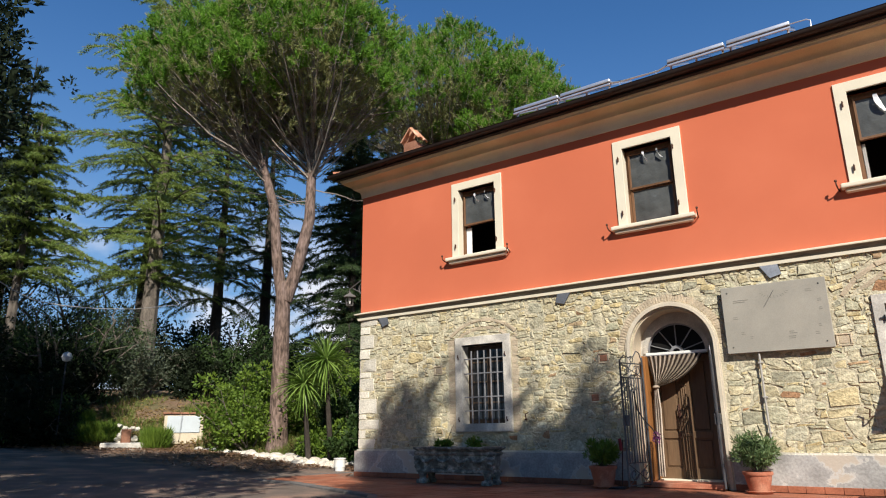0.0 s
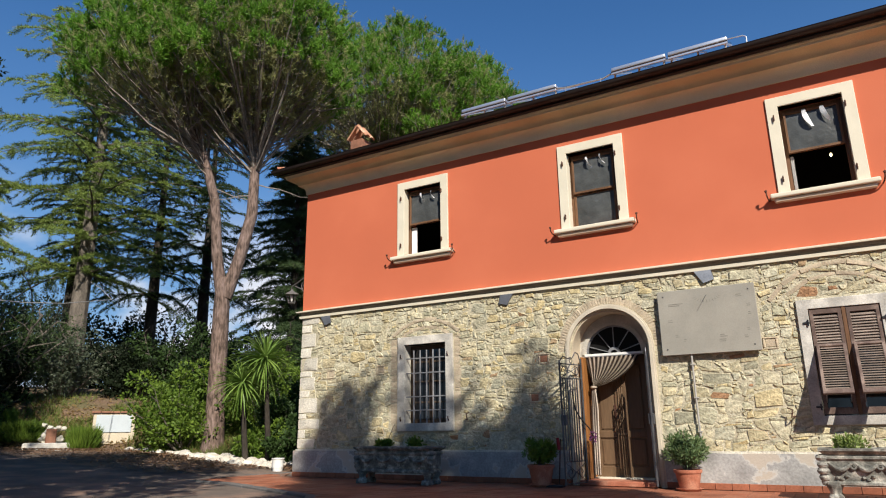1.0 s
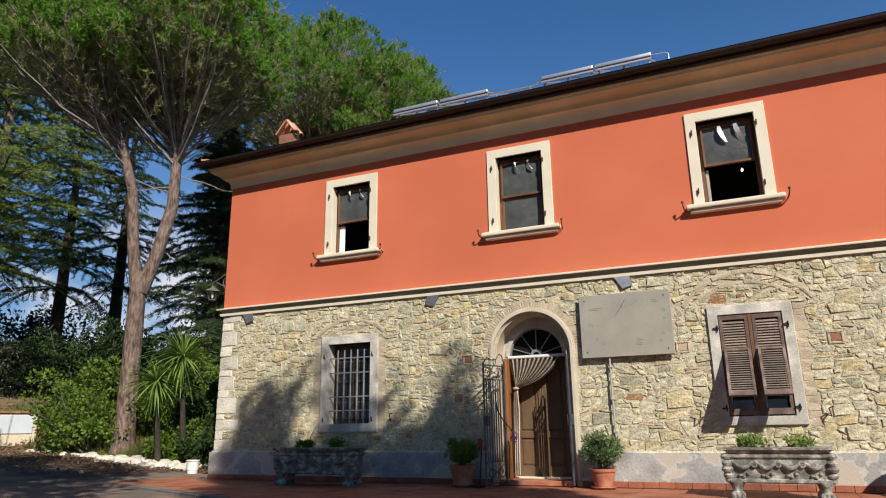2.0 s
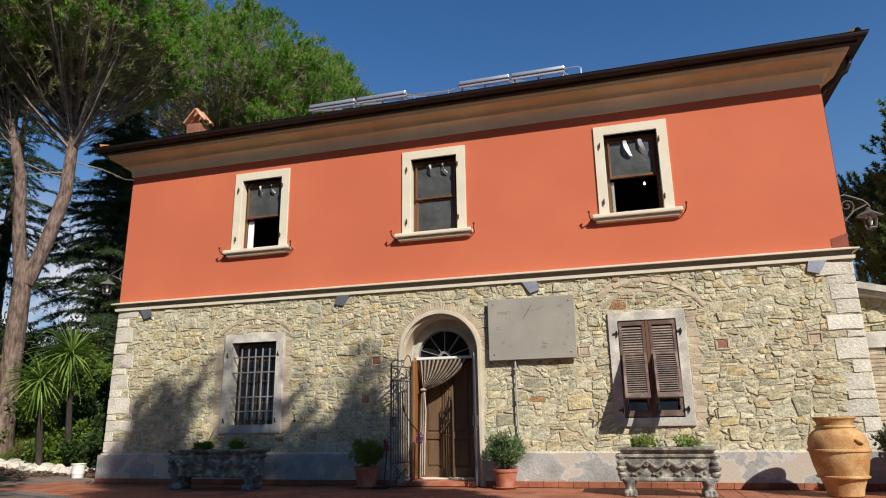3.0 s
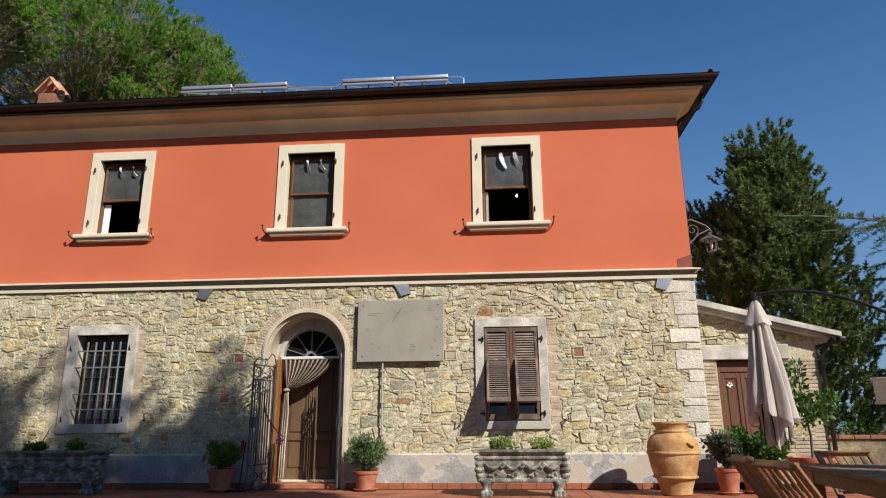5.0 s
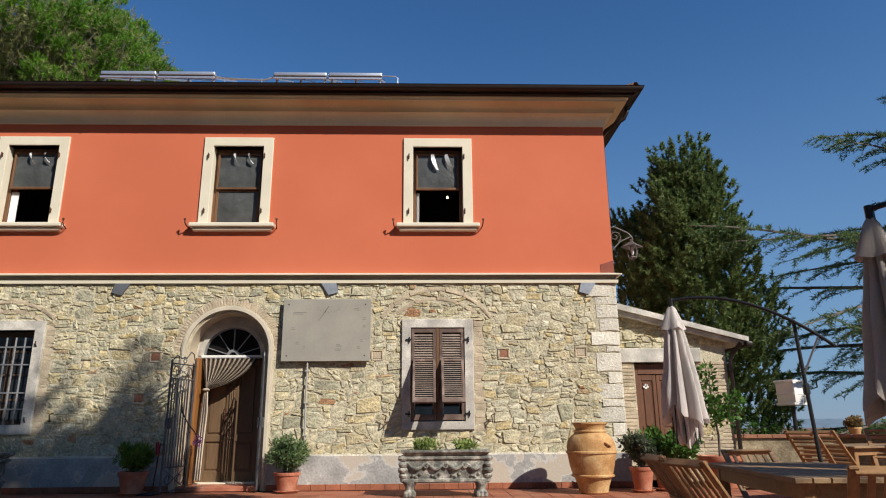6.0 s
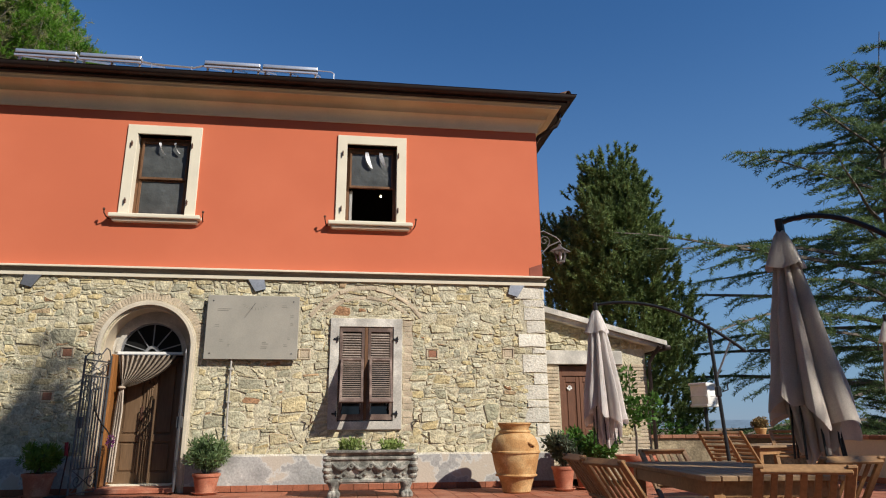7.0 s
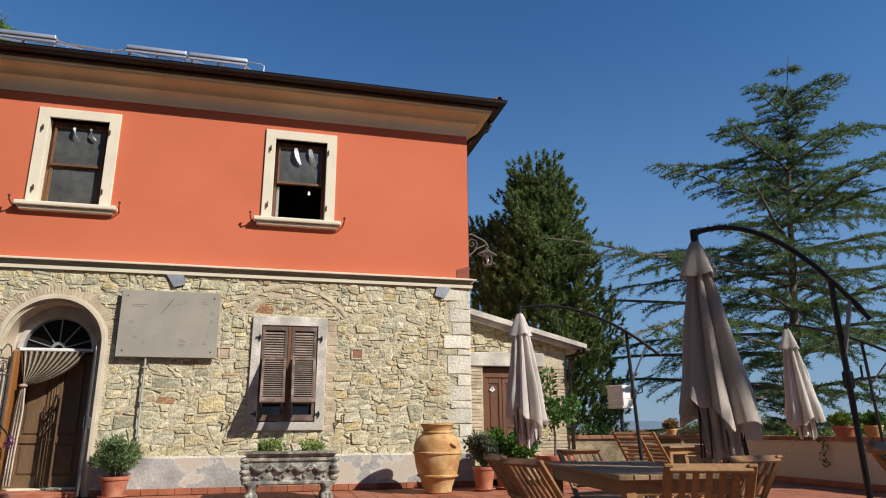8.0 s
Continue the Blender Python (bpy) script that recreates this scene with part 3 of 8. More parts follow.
wall_low = part("wall", b, M_MORTAR, house, "rubble masonry wall with recessed lime mortar")
b = bmesh.new()
slices(b, XL, XR, ZS, ZT + 0.5, UPPER_OPEN, 0.0, 0.5)
bmesh.ops.remove_doubles(b, verts=b.verts, dist=0.0005)
part("wall", b, M_RED, house, "smooth red-orange plaster")
for x0, x1, y0, y1 in ((XL, XL + 0.5, 0.5, DEPTH), (XR - 0.5, XR, 0.5, DEPTH), (XL + 0.5, XR - 0.5, DEPTH - 0.5, DEPTH)):
    b = bmesh.new()
    box(b, (x0, y0, ZS), (x1, y1, ZT + 0.5))
    part("wall", b, M_RED, house, "smooth red-orange plaster")
for x0, x1, y0, y1 in ((XL, XL + 0.5, 0.55, DEPTH), (XR - 0.5, XR, 0.55, DEPTH), (XL + 0.5, XR - 0.5, DEPTH - 0.5, DEPTH)):
    b = bmesh.new()
    box(b, (x0, y0, 0), (x1, y1, ZS))
    part("wall", b, M_MORTAR, house, "rubble masonry wall")
# Floor, ceiling and partitions carry the room's darkness in their colour.
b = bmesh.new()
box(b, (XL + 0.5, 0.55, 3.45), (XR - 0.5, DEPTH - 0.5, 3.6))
part("floor", b, M_ROOMSHADE, house)
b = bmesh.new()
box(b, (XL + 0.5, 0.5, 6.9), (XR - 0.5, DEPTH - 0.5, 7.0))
part("ceiling", b, M_ROOMSHADE, house)
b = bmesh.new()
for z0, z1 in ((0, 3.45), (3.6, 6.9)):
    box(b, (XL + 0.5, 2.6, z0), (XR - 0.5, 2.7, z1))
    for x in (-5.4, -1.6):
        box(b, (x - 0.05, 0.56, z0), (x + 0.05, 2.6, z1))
part("partition", b, M_ROOMSHADE, house)

# string course, cornice, gutter
ROUND = [(XL, 0, -1, -1), (XR, 0, 1, -1), (XR, DEPTH, 1, 1), (XL, DEPTH, -1, 1)]
b = bmesh.new()
sweep(b, [(0.0, 3.600), (0.050, 3.600), (0.056, 3.655), (0.0, 3.660)], ROUND, True, 1)
# The recess takes the stone that has the overhang's shadow painted in.
sweep(b, [(0.0, 3.660), (0.034, 3.660), (0.022, 3.672), (0.022, 3.70), (0.040, 3.728), (0.075, 3.742), (0.0, 3.742)], ROUND, True, 0)
sweep(b, [(0.0, 3.742), (0.118, 3.742), (0.120, 3.764), (0.0, 3.80)], ROUND, True, 1)
part("string_course", b, [M_STRINGSHADE, M_CREAM], house, "moulded stone string course")
b = bmesh.new()
sweep(b, [(0.0, ZT - 0.01), (0.030, ZT - 0.01), (0.034, ZT + 0.02), (0.0, ZT + 0.024)], ROUND, True, 1)
cove = [(0.03 + 0.14 * (1 - math.cos(radians(a))), ZT + 0.024 + 0.185 * math.sin(radians(a))) for a in range(0, 91, 15)]
sweep(b, [(0.0, ZT + 0.024)] + cove + [(0.0, ZT + 0.209)], ROUND, True, 1)
sweep(b, [(0.0, ZT + 0.209), (0.185, ZT + 0.209), (0.188, ZT + 0.235), (0.0, ZT + 0.238)], ROUND, True, 0)
cove = [(0.19 + 0.19 * (1 - math.cos(radians(a))), ZT + 0.238 + 0.115 * math.sin(radians(a))) for a in range(0, 91, 15)]
sweep(b, [(0.0, ZT + 0.238)] + cove + [(0.0, ZT + 0.353)], ROUND, True, 0)
sweep(b, [(0.0, ZT + 0.353), (0.395, ZT + 0.353), (0.40, ZT + 0.40), (0.425, ZT + 0.405), (0.425, ZT + 0.43), (0.0, ZT + 0.43)], ROUND, True, 1)
part("cornice", b, [M_CORNICE, M_SOFFIT], house, "ochre moulded plaster cornice under the eaves", True)
b = bmesh.new()
sweep(b, [(0.0, ZT + 0.43), (0.52, ZT + 0.43), (0.52, ZT + 0.47), (0.0, ZT + 0.47)], ROUND, True)
sweep(b, [(0.47, ZT + 0.47), (0.495, ZT + 0.47), (0.495, ZT + 0.585), (0.47, ZT + 0.585)], ROUND, True)
part("eave_board", b, M_GUTTER, house, "dark brown eave boarding")
b = bmesh.new()
gut = [(0.50 + 0.085 + 0.085 * math.cos(radians(180 + a)), 7.335 + 0.085 * math.sin(radians(180 + a))) for a in range(0, 181, 20)]
gut = gut + [(0.682, 7.345), (0.66, 7.345)] + [(0.585 + 0.075 * math.cos(radians(-a)), 7.335 + 0.075 * math.sin(radians(-a))) for a in range(0, 181, 30)]
sweep(b, gut, ROUND, True)
part("gutter", b, M_GUTTER, house, "half-round dark brown gutter", True)
b = bmesh.new()
for i in range(30):
    x = XL - 0.4 + i * (XR - XL + 0.8) / 29
    b = bmesh.new()
    tube(b, [(x, -0.45, 7.33), (x, -0.50, 7.27), (x, -0.585, 7.252), (x, -0.65, 7.27)], 0.006, 5)
    part("gutter_bracket", b, M_GUTTER, house)
b = bmesh.new()
tube(b, [(4.10, 0.02, 7.27), (4.10, 0.03, 7.12), (4.04, 0.06, 7.0), (3.86, 0.12, 6.90), (3.70, 0.20, 6.80), (3.64, 0.30, 6.70), (3.64, 0.32, 6.5), (3.64, 0.32, 3.85)], 0.042, 10)
part("downpipe", b, M_GUTTER, house, "dark brown downpipe")

# hipped roof of half-round tiles
b = bmesh.new()
EX0, EX1, EY0, EY1, EZ = XL - 0.52, XR + 0.52, -0.52, DEPTH + 0.52, 7.27
RY, RZ = DEPTH / 2, 7.30 + 0.31 * (DEPTH / 2 + 0.52)
RX0, RX1 = EX0 + 4.6, EX1 - 4.6
c = [b.verts.new(p) for p in ((EX0, EY0, EZ), (EX1, EY0, EZ), (EX1, EY1, EZ), (EX0, EY1, EZ), (RX0, RY, RZ), (RX1, RY, RZ))]
for f in ((0, 1, 5, 4), (2, 3, 4, 5), (1, 2, 5), (3, 0, 4), (3, 2, 1, 0)):
    b.faces.new([c[i] for i in f])
roof = part("roof", b, M_TILE, house, "low hipped roof of terracotta tiles")
tv, tf = [], []


def tile_row(p0, p1, r0=0.085, step=0.36):
    """One row of overlapping half-round tiles from eave to ridge."""
    p0, p1 = Vector(p0), Vector(p1)
    d = p1 - p0
    n = max(1, int(d.length / step))
    d.normalize()
    s = d.cross(Vector((0, 0, 1))).normalized()
    u = s.cross(d)
    for i in range(n):
        a, z = p0 + d * (i * step), p0 + d * ((i + 1) * step + 0.05)
        o = len(tv)
        for p, r, lift in ((a, r0, 0.035), (z, r0 * 0.8, 0.0)):
            for k in range(6):
                t = math.pi * k / 5
                tv.append(tuple(p + s * (math.cos(t) * r) + u * (math.sin(t) * r * 0.8 + lift)))
        for k in range(5):
            tf.append((o + k, o + k + 1, o + k + 7, o + k + 6))


nx = 68
for i in range(nx):
    x = EX0 + 0.1 + i * (EX1 - EX0 - 0.2) / (nx - 1)
    g = min(1.0, (x - EX0) / 4.6, (EX1 - x) / 4.6)
    if g > 0.03:
        tile_row((x, EY0 - 0.06, EZ + 0.01), (x, EY0 + (RY - EY0) * g, EZ + (RZ - EZ) * g))
        tile_row((x, EY1 + 0.06, EZ + 0.01), (x, EY1 + (RY - EY1) * g, EZ + (RZ - EZ) * g))
for i in range(42):
    y = EY0 + 0.12 + i * (EY1 - EY0 - 0.24) / 41
    g = min((y - EY0), (EY1 - y)) / (RY - EY0)
    if g > 0.03:
        tile_row((EX0 - 0.06, y, EZ + 0.01), (EX0 + 4.6 * g, y, EZ + (RZ - EZ) * g))
        tile_row((EX1 + 0.06, y, EZ + 0.01), (EX1 - 4.6 * g, y, EZ + (RZ - EZ) * g))
for p, q in (((EX0 - 0.03, EY0 - 0.03, EZ + 0.07), (RX0, RY, RZ + 0.06)), ((EX1 + 0.03, EY0 - 0.03, EZ + 0.07), (RX1, RY, RZ + 0.06)), ((EX0, EY1, EZ + 0.06), (RX0, RY, RZ + 0.06)), ((EX1, EY1, EZ + 0.06), (RX1, RY, RZ + 0.06)), ((RX0, RY, RZ + 0.05), (RX1, RY, RZ + 0.05))):
    tile_row(p, q, 0.12, 0.4)
raw("roof_tiles", tv, tf, M_TILE, house, "rows of half-round terracotta tiles", True, "stuff")

# ---------------------------------------------------------------- house: upper windows
def upper_window(cx, lower_shut, linen, ribbon=1.0):
    z0, z1 = 4.75, 6.33
    b = bmesh.new()
    surround(b, cx - 0.665, cx + 0.665, z0 - 0.06, z1 + 0.18, 0.185, -0.035, 0.16, 0.055, 0.18)
    win = part("window", b, M_CREAM, house, "cream stone window surround")
    b = bmesh.new()
    box(b, (cx - 0.79, -0.15, 4.665), (cx + 0.79, 0.2, 4.745), 0.02, seg=2)
    box(b, (cx - 0.74, -0.10, 4.60), (cx + 0.74, 0.1, 4.665), 0.03, seg=2)
    part("sill", b, M_CREAM, win, "cream stone sill")
    b = bmesh.new()
    surround(b, cx - 0.49, cx + 0.49, z0, z1, 0.07, 0.17, 0.25, 0.03)
    part("window_frame", b, M_OAK, win, "brown wooden frame")
    zm = 5.53
    b = bmesh.new()
    surround(b, cx - 0.42, cx + 0.42, zm - 0.045, z1 - 0.09, 0.035, 0.105, 0.165, 0.045)
    part("sash", b, M_OAK, win, "brown wooden upper sash")
    rng = np.random.default_rng(int(cx * 10) % 97)

    def film(za, zb, y):
        n = 9
        vs, fs = [], []
        for i in range(n):
            for j in range(n):
                u, w = i / (n - 1), j / (n - 1)
                bulge = 0.018 * math.sin(math.pi * u) * math.sin(math.pi * w) + 0.008 * noise.noise(Vector((u * 3 + cx, w * 3, za)))
                vs.append((cx - 0.40 + 0.80 * u, y - bulge, za + (zb - za) * w))
        for i in range(n - 1):
            for j in range(n - 1):
                k = i * n + j
                fs.append((k, k + n, k + n + 1, k + 1))
        raw("pane", vs, fs, M_FILM, win, "dark grey sheeting stretched over the sash", True)
    film(zm, z1 - 0.1, 0.14)
    if lower_shut:
        film(z0 + 0.03, zm - 0.05, 0.165)
        b = bmesh.new()
        surround(b, cx - 0.425, cx + 0.425, z0 + 0.03, zm - 0.05, 0.05, 0.15, 0.19, 0.02, 0.02)
        part("sash", b, M_OAK, win, "brown wooden lower sash")
    if linen:
        b = bmesh.new()
        n = 10
        for i in range(n):
            x0 = cx - 0.41 + 0.014 * i * linen
            prism(b, [(x0, 0.20 + 0.02 * (i % 2)), (x0 + 0.014 * linen, 0.20 + 0.02 * ((i + 1) % 2)), (x0 + 0.014 * linen, 0.206 + 0.02 * ((i + 1) % 2)), (x0, 0.206 + 0.02 * (i % 2))], z0 + 0.02, zm - 0.08, "z")
        part("blind_edge", b, M_LINEN, win, "strip of white linen curtain")
    # reflective ribbons
    for x, ln in ((cx - 0.10, 0.34 * ribbon), (cx + 0.17, 0.30 * ribbon)):
        b = bmesh.new()
        prev = None
        for i in range(9):
            f = i / 8
            w = 0.042 * ribbon ** 1.5 * (0.35 + 0.65 * math.sin(math.pi * min(1.0, 0.15 + 0.75 * f)))
            tw = (0.5 if ribbon == 1 else 3.2) * f * (1 if x < cx else -0.8)
            c0 = Vector((x + 0.10 * f * f, 0.085 - 0.03 * math.sin(f * 3), z1 - 0.10 - ln * f))
            dv = Vector((math.cos(tw), math.sin(tw), 0)) * w
            q = (b.verts.new(c0 - dv), b.verts.new(c0 + dv))
            if prev:
                b.faces.new((prev[0], prev[1], q[1], q[0]))
            prev = q
        bmesh.ops.solidify(b, geom=b.faces, thickness=0.002)
        part("ribbon", b, M_FOIL, win, "shiny silver ribbon", True)
    # shutter hinge pins and the two wall hooks
    for s in (-1, 1):
        for z in (5.0, 6.12):
            b = bmesh.new()
            x = cx + s * (0.51 if s > 0 else 0.56)
            box(b, (x - 0.012, -0.075, z - 0.04), (x + 0.012, -0.03, z + 0.04), 0.004)
            tube(b, [(x, -0.065, z - 0.06), (x, -0.065, z + 0.05)], 0.010, 6)
            part("hinge_pin", b, M_RUST, win)
        b = bmesh.new()
        x = cx + s * 0.83
        tube(b, [(x - s * 0.02, 0.02, 4.66), (x, -0.10, 4.68), (x + s * 0.01, -0.17, 4.72), (x + s * 0.015, -0.18, 4.79)], 0.012, 6)
        lathe(b, [(0.003, -0.025), (0.022, -0.012), (0.022, 0.012), (0.003, 0.025)], (x + s * 0.015, -0.18, 4.79), 8)
        part("shutter_hook", b, M_RUST, win, "rusty iron shutter hook")


upper_window(WINX[0], False, 1.0, 0.7)
upper_window(WINX[1], True, 0, 0.75)
upper_window(WINX[2], False, 0.35)

# lit ceiling lamp seen through the open window
lampm = bpy.data.materials.new("lit_bulb")
lampm.use_nodes = True
e = lampm.node_tree.nodes["Principled BSDF"]
e.inputs["Base Color"].default_value = (1, 0.9, 0.7, 1)
e.inputs["Emission Color"].default_value = (1, 0.8, 0.45, 1)
e.inputs["Emission Strength"].default_value = 6.0
lamp = thing("pendant_lamp", (0.52, 1.5, 6.9), "small lit bulb hanging from the ceiling on a cord", "lamp")
b = bmesh.new()
lathe(b, [(0.004, 0.04), (0.012, 0.03), (0.022, 0.0), (0.016, -0.02), (0.003, -0.028)], (0.52, 1.5, 5.82), 12)
part("bulb", b, lampm, lamp, "glowing bulb", True)
b = bmesh.new()
tube(b, [(0.52, 1.5, 5.87), (0.52, 1.5, 6.9)], 0.006, 6)
part("cord", b, M_IRON, lamp)

# ---------------------------------------------------------------- house: barred ground-floor window
GX0, GX1, GZ0, GZ1 = -7.95, -6.93, 1.12, 2.75
b = bmesh.new()
surround(b, -8.12, -6.756, 0.955, 2.923, 0.172, -0.05, 0.2, 0.165, 0.173)
gwin = part("window", b, M_GREYSTONE, house, "grey sandstone surround of a barred window")
b = bmesh.new()
surround(b, GX0, GX1, GZ0, GZ1, 0.09, 0.22, 0.30)
box(b, (-7.48, 0.215, GZ0 + 0.08), (-7.40, 0.31, GZ1 - 0.08), 0.008)
for z in (1.55, 1.98, 2.40):
    for x0, x1 in ((GX0 + 0.09, -7.48), (-7.40, GX1 - 0.09)):
        box(b, (x0, 0.24, z - 0.018), (x1, 0.28, z + 0.018), 0.004)
part("window_frame", b, M_DARKWOOD, gwin, "brown wooden casements with glazing bars")
M_GLASS = mk("window_glass", (0.02, 0.022, 0.025), 0.06, 0.05, 1.0, 20, 0.0, spec=0.6)
for x0, x1 in ((GX0 + 0.09, -7.48), (-7.40, GX1 - 0.09)):
    b = bmesh.new()
    box(b, (x0, 0.255, GZ0 + 0.09), (x1, 0.262, GZ1 - 0.08))
    part("pane", b, M_GLASS, gwin, "dark reflecting glass")
for i in range(5):
    b = bmesh.new()
    x = -7.76 + i * 0.16
    tube(b, [(x, 0.05, GZ0 - 0.01), (x, 0.05, GZ1 - 0.12)], 0.016, 8)
    part("bar", b, M_IRONGREY, gwin, "grey iron upright bar", True)
for z in (1.38, 1.66, 2.15, 2.46):
    b = bmesh.new()
    box(b, (GX0 - 0.01, 0.035, z - 0.012), (GX1 + 0.01, 0.065, z + 0.012), 0.003)
    part("bar", b, M_IRONGREY, gwin, "grey iron cross bar")
for s, x in ((-1, -8.02), (1, -6.86)):
    for z in (1.2, 2.5):
        b = bmesh.new()
        tube(b, [(x, -0.05, z - 0.04), (x, -0.085, z), (x, -0.085, z + 0.05)], 0.012, 6)
        part("hinge_pin", b, M_RUST, gwin)

# ---------------------------------------------------------------- house: shuttered ground-floor window
SX0, SX1, SZ0, SZ1 = -0.23, 0.74, 1.12, 2.77
b = bmesh.new()
surround(b, -0.389, 0.899, 0.98, 2.924, 0.159, -0.05, 0.2, 0.14, 0.154)
swin = part("window", b, M_GREYSTONE, house, "grey sandstone surround of a shuttered window")
b = bmesh.new()
box(b, (SX0, 0.3, SZ0), (SX1, 0.34, SZ1))
part("pane", b, M_GLASS, swin, "dark glass behind the shutters")


def shutter(x0, x1):
    """A louvred leaf: a full frame with fixed slats above and a flap below, propped outwards."""
    zh, w = 2.17, 0.055
    b = bmesh.new()
    surround(b, x0, x1, SZ0 + 0.02, SZ1 - 0.01, w, -0.03, 0.02, 0.10, 0.08)
    box(b, (x0 + w - 0.005, -0.028, zh), (x1 - w + 0.005, 0.018, zh + 0.045))
    leaf = part("shutter", b, M_SHUTTER, swin, "dark brown louvred shutter with its lower flap propped out")
    z = zh + 0.075
    while z < SZ1 - 0.11:
        b = bmesh.new()
        box(b, (x0 + w, -0.030, -0.004), (x1 - w, 0.030, 0.004), 0.0, 0, pose(0, -0.006, z, 48))
        part("slat", b, M_SLAT, leaf)
        z += 0.044
    # the flap swings on its upper edge
    hinge = pose(0, -0.035, zh + 0.02, -33)
    lo_z = -0.92
    b = bmesh.new()
    surround(b, x0 + 0.03, x1 - 0.012, lo_z, 0.0, 0.045, -0.03, 0.01, 0.08, 0.04)
    bmesh.ops.transform(b, matrix=hinge, verts=b.verts)
    part("flap", b, M_SHUTTER, leaf, "propped louvred flap")
    z = -0.07
    while z > lo_z + 0.09:
        b = bmesh.new()
        box(b, (x0 + 0.07, -0.030, -0.004), (x1 - 0.055, 0.030, 0.004), 0.0, 0, hinge @ pose(0, -0.01, z, 48))
        part("slat", b, M_SLAT, leaf)
        z -= 0.044
    for x in (x0 + 0.06, x1 - 0.06):
        b = bmesh.new()
        tube(b, [(x, -0.01, SZ0 + 0.2), (x + 0.02, -0.36, 1.62)], 0.008, 5)
        part("stay", b, M_IRONGREY, leaf, "grey iron stay")


b = bmesh.new()
box(b, (0.228, -0.034, SZ0 + 0.01), (0.282, 0.03, SZ1 - 0.005), 0.005)
part("mullion", b, M_OAK, swin, "brown wooden post between the shutters")
shutter(SX0 + 0.01, 0.225)
shutter(0.285, SX1 - 0.01)
for x in (-0.27, 0.79):
    for z in (1.25, 2.55):
        b = bmesh.new()
        box(b, (x - 0.05, -0.07, z - 0.015), (x + 0.04, -0.045, z + 0.015), 0.003)
        tube(b, [(x + 0.02, -0.07, z - 0.05), (x + 0.02, -0.07, z + 0.05)], 0.012, 6)
        part("hinge_pin", b, M_IRON, swin)
for x, s in ((-0.62, -1), (1.16, 1), (-6.45, 1)):
    b = bmesh.new()
    z = 1.12 if x > -3 else 1.18
    tube(b, [(x, 0.03, z), (x + s * 0.01, -0.10, z), (x + s * 0.05, -0.12, z - 0.02), (x + s * 0.03, -0.12, z + 0.10), (x + s * 0.10, -0.12, z + 0.13)], 0.012, 6)
    part("shutter_hook", b, M_RUST, house, "rusty iron shutter hook")

# ---------------------------------------------------------------- house: arched entrance
b = bmesh.new()
for y0, y1, r0, r1 in ((-0.055, 0.12, 0.738, 0.792), (-0.035, 0.12, 0.792, 0.82)):
    arch_ring(b, ACX, ACZ, r0, r1, 0, 180, y0, y1, 36)
    for s in (-1, 1):
        box(b, (min(ACX + s * r0, ACX + s * r1), y0, 0.0), (max(ACX + s * r0, ACX + s * r1), y1, ACZ))
doorway = part("door", b, M_ARCH, house, "arched entrance framed by a cream stone moulding", True)
b = bmesh.new()
arch_ring(b, ACX, ACZ, 0.69, 0.737, 0, 180, 0.03, 0.46, 36)
for s in (-1, 1):
    box(b, (min(ACX + s * 0.69, ACX + s * 0.737), 0.03, 0.0), (max(ACX + s * 0.69, ACX + s * 0.737), 0.46, ACZ))
part("reveal", b, M_REVEAL, doorway, "plastered reveal", True)
DCX, DR, DZ = -3.53, 0.555, 2.33
b = bmesh.new()
slices(b, ACX - 0.71, ACX + 0.71, 0.0, 3.12, [(DCX - DR, DCX + DR, -0.01, DZ, True)], 0.42, 0.72)
part("inner_arch", b, M_GREYSTONE, doorway, "inner stone arch")
b = bmesh.new()
arch_ring(b, DCX, DZ, DR - 0.03, DR + 0.05, 0, 180, 0.395, 0.43, 30)
part("bead", b, M_GREYSTONE, doorway, "rounded inner moulding", True)
b = bmesh.new()
box(b, (DCX - DR, 0.36, DZ - 0.045), (DCX + DR, 0.44, DZ + 0.005), 0.006)
part("transom", b, M_WHITE, doorway, "white-painted transom")
# fanlight
b = bmesh.new()
pts = [(DCX + (DR - 0.005) * math.cos(radians(a)), DZ + (DR - 0.005) * math.sin(radians(a))) for a in range(0, 181, 12)]
prism(b, pts, 0.49, 0.495)
part("pane", b, M_DARKPANE, doorway, "opaque near-black fanlight pane for the dark room behind")
b = bmesh.new()
arch_ring(b, DCX, DZ, DR - 0.05, DR, 0, 180, 0.45, 0.49, 24)
arch_ring(b, DCX, DZ, 0.07, 0.12, 0, 180, 0.44, 0.49, 12)
for a in (18, 54, 90, 126, 162):
    c, s = math.cos(radians(a)), math.sin(radians(a))
    beam(b, (DCX + 0.1 * c, 0.468, DZ + 0.1 * s), (DCX + (DR - 0.04) * c, 0.468, DZ + (DR - 0.04) * s), 0.016, 0.022, 0.0, (0, 1, 0))
part("fanlight_bars", b, M_IRONGREY, doorway, "grey radiating fanlight bars")
def deep(bm):
    """Sets a piece back into the doorway."""
    bmesh.ops.translate(bm, verts=bm.verts, vec=(0, 0.15, 0))
    return bm


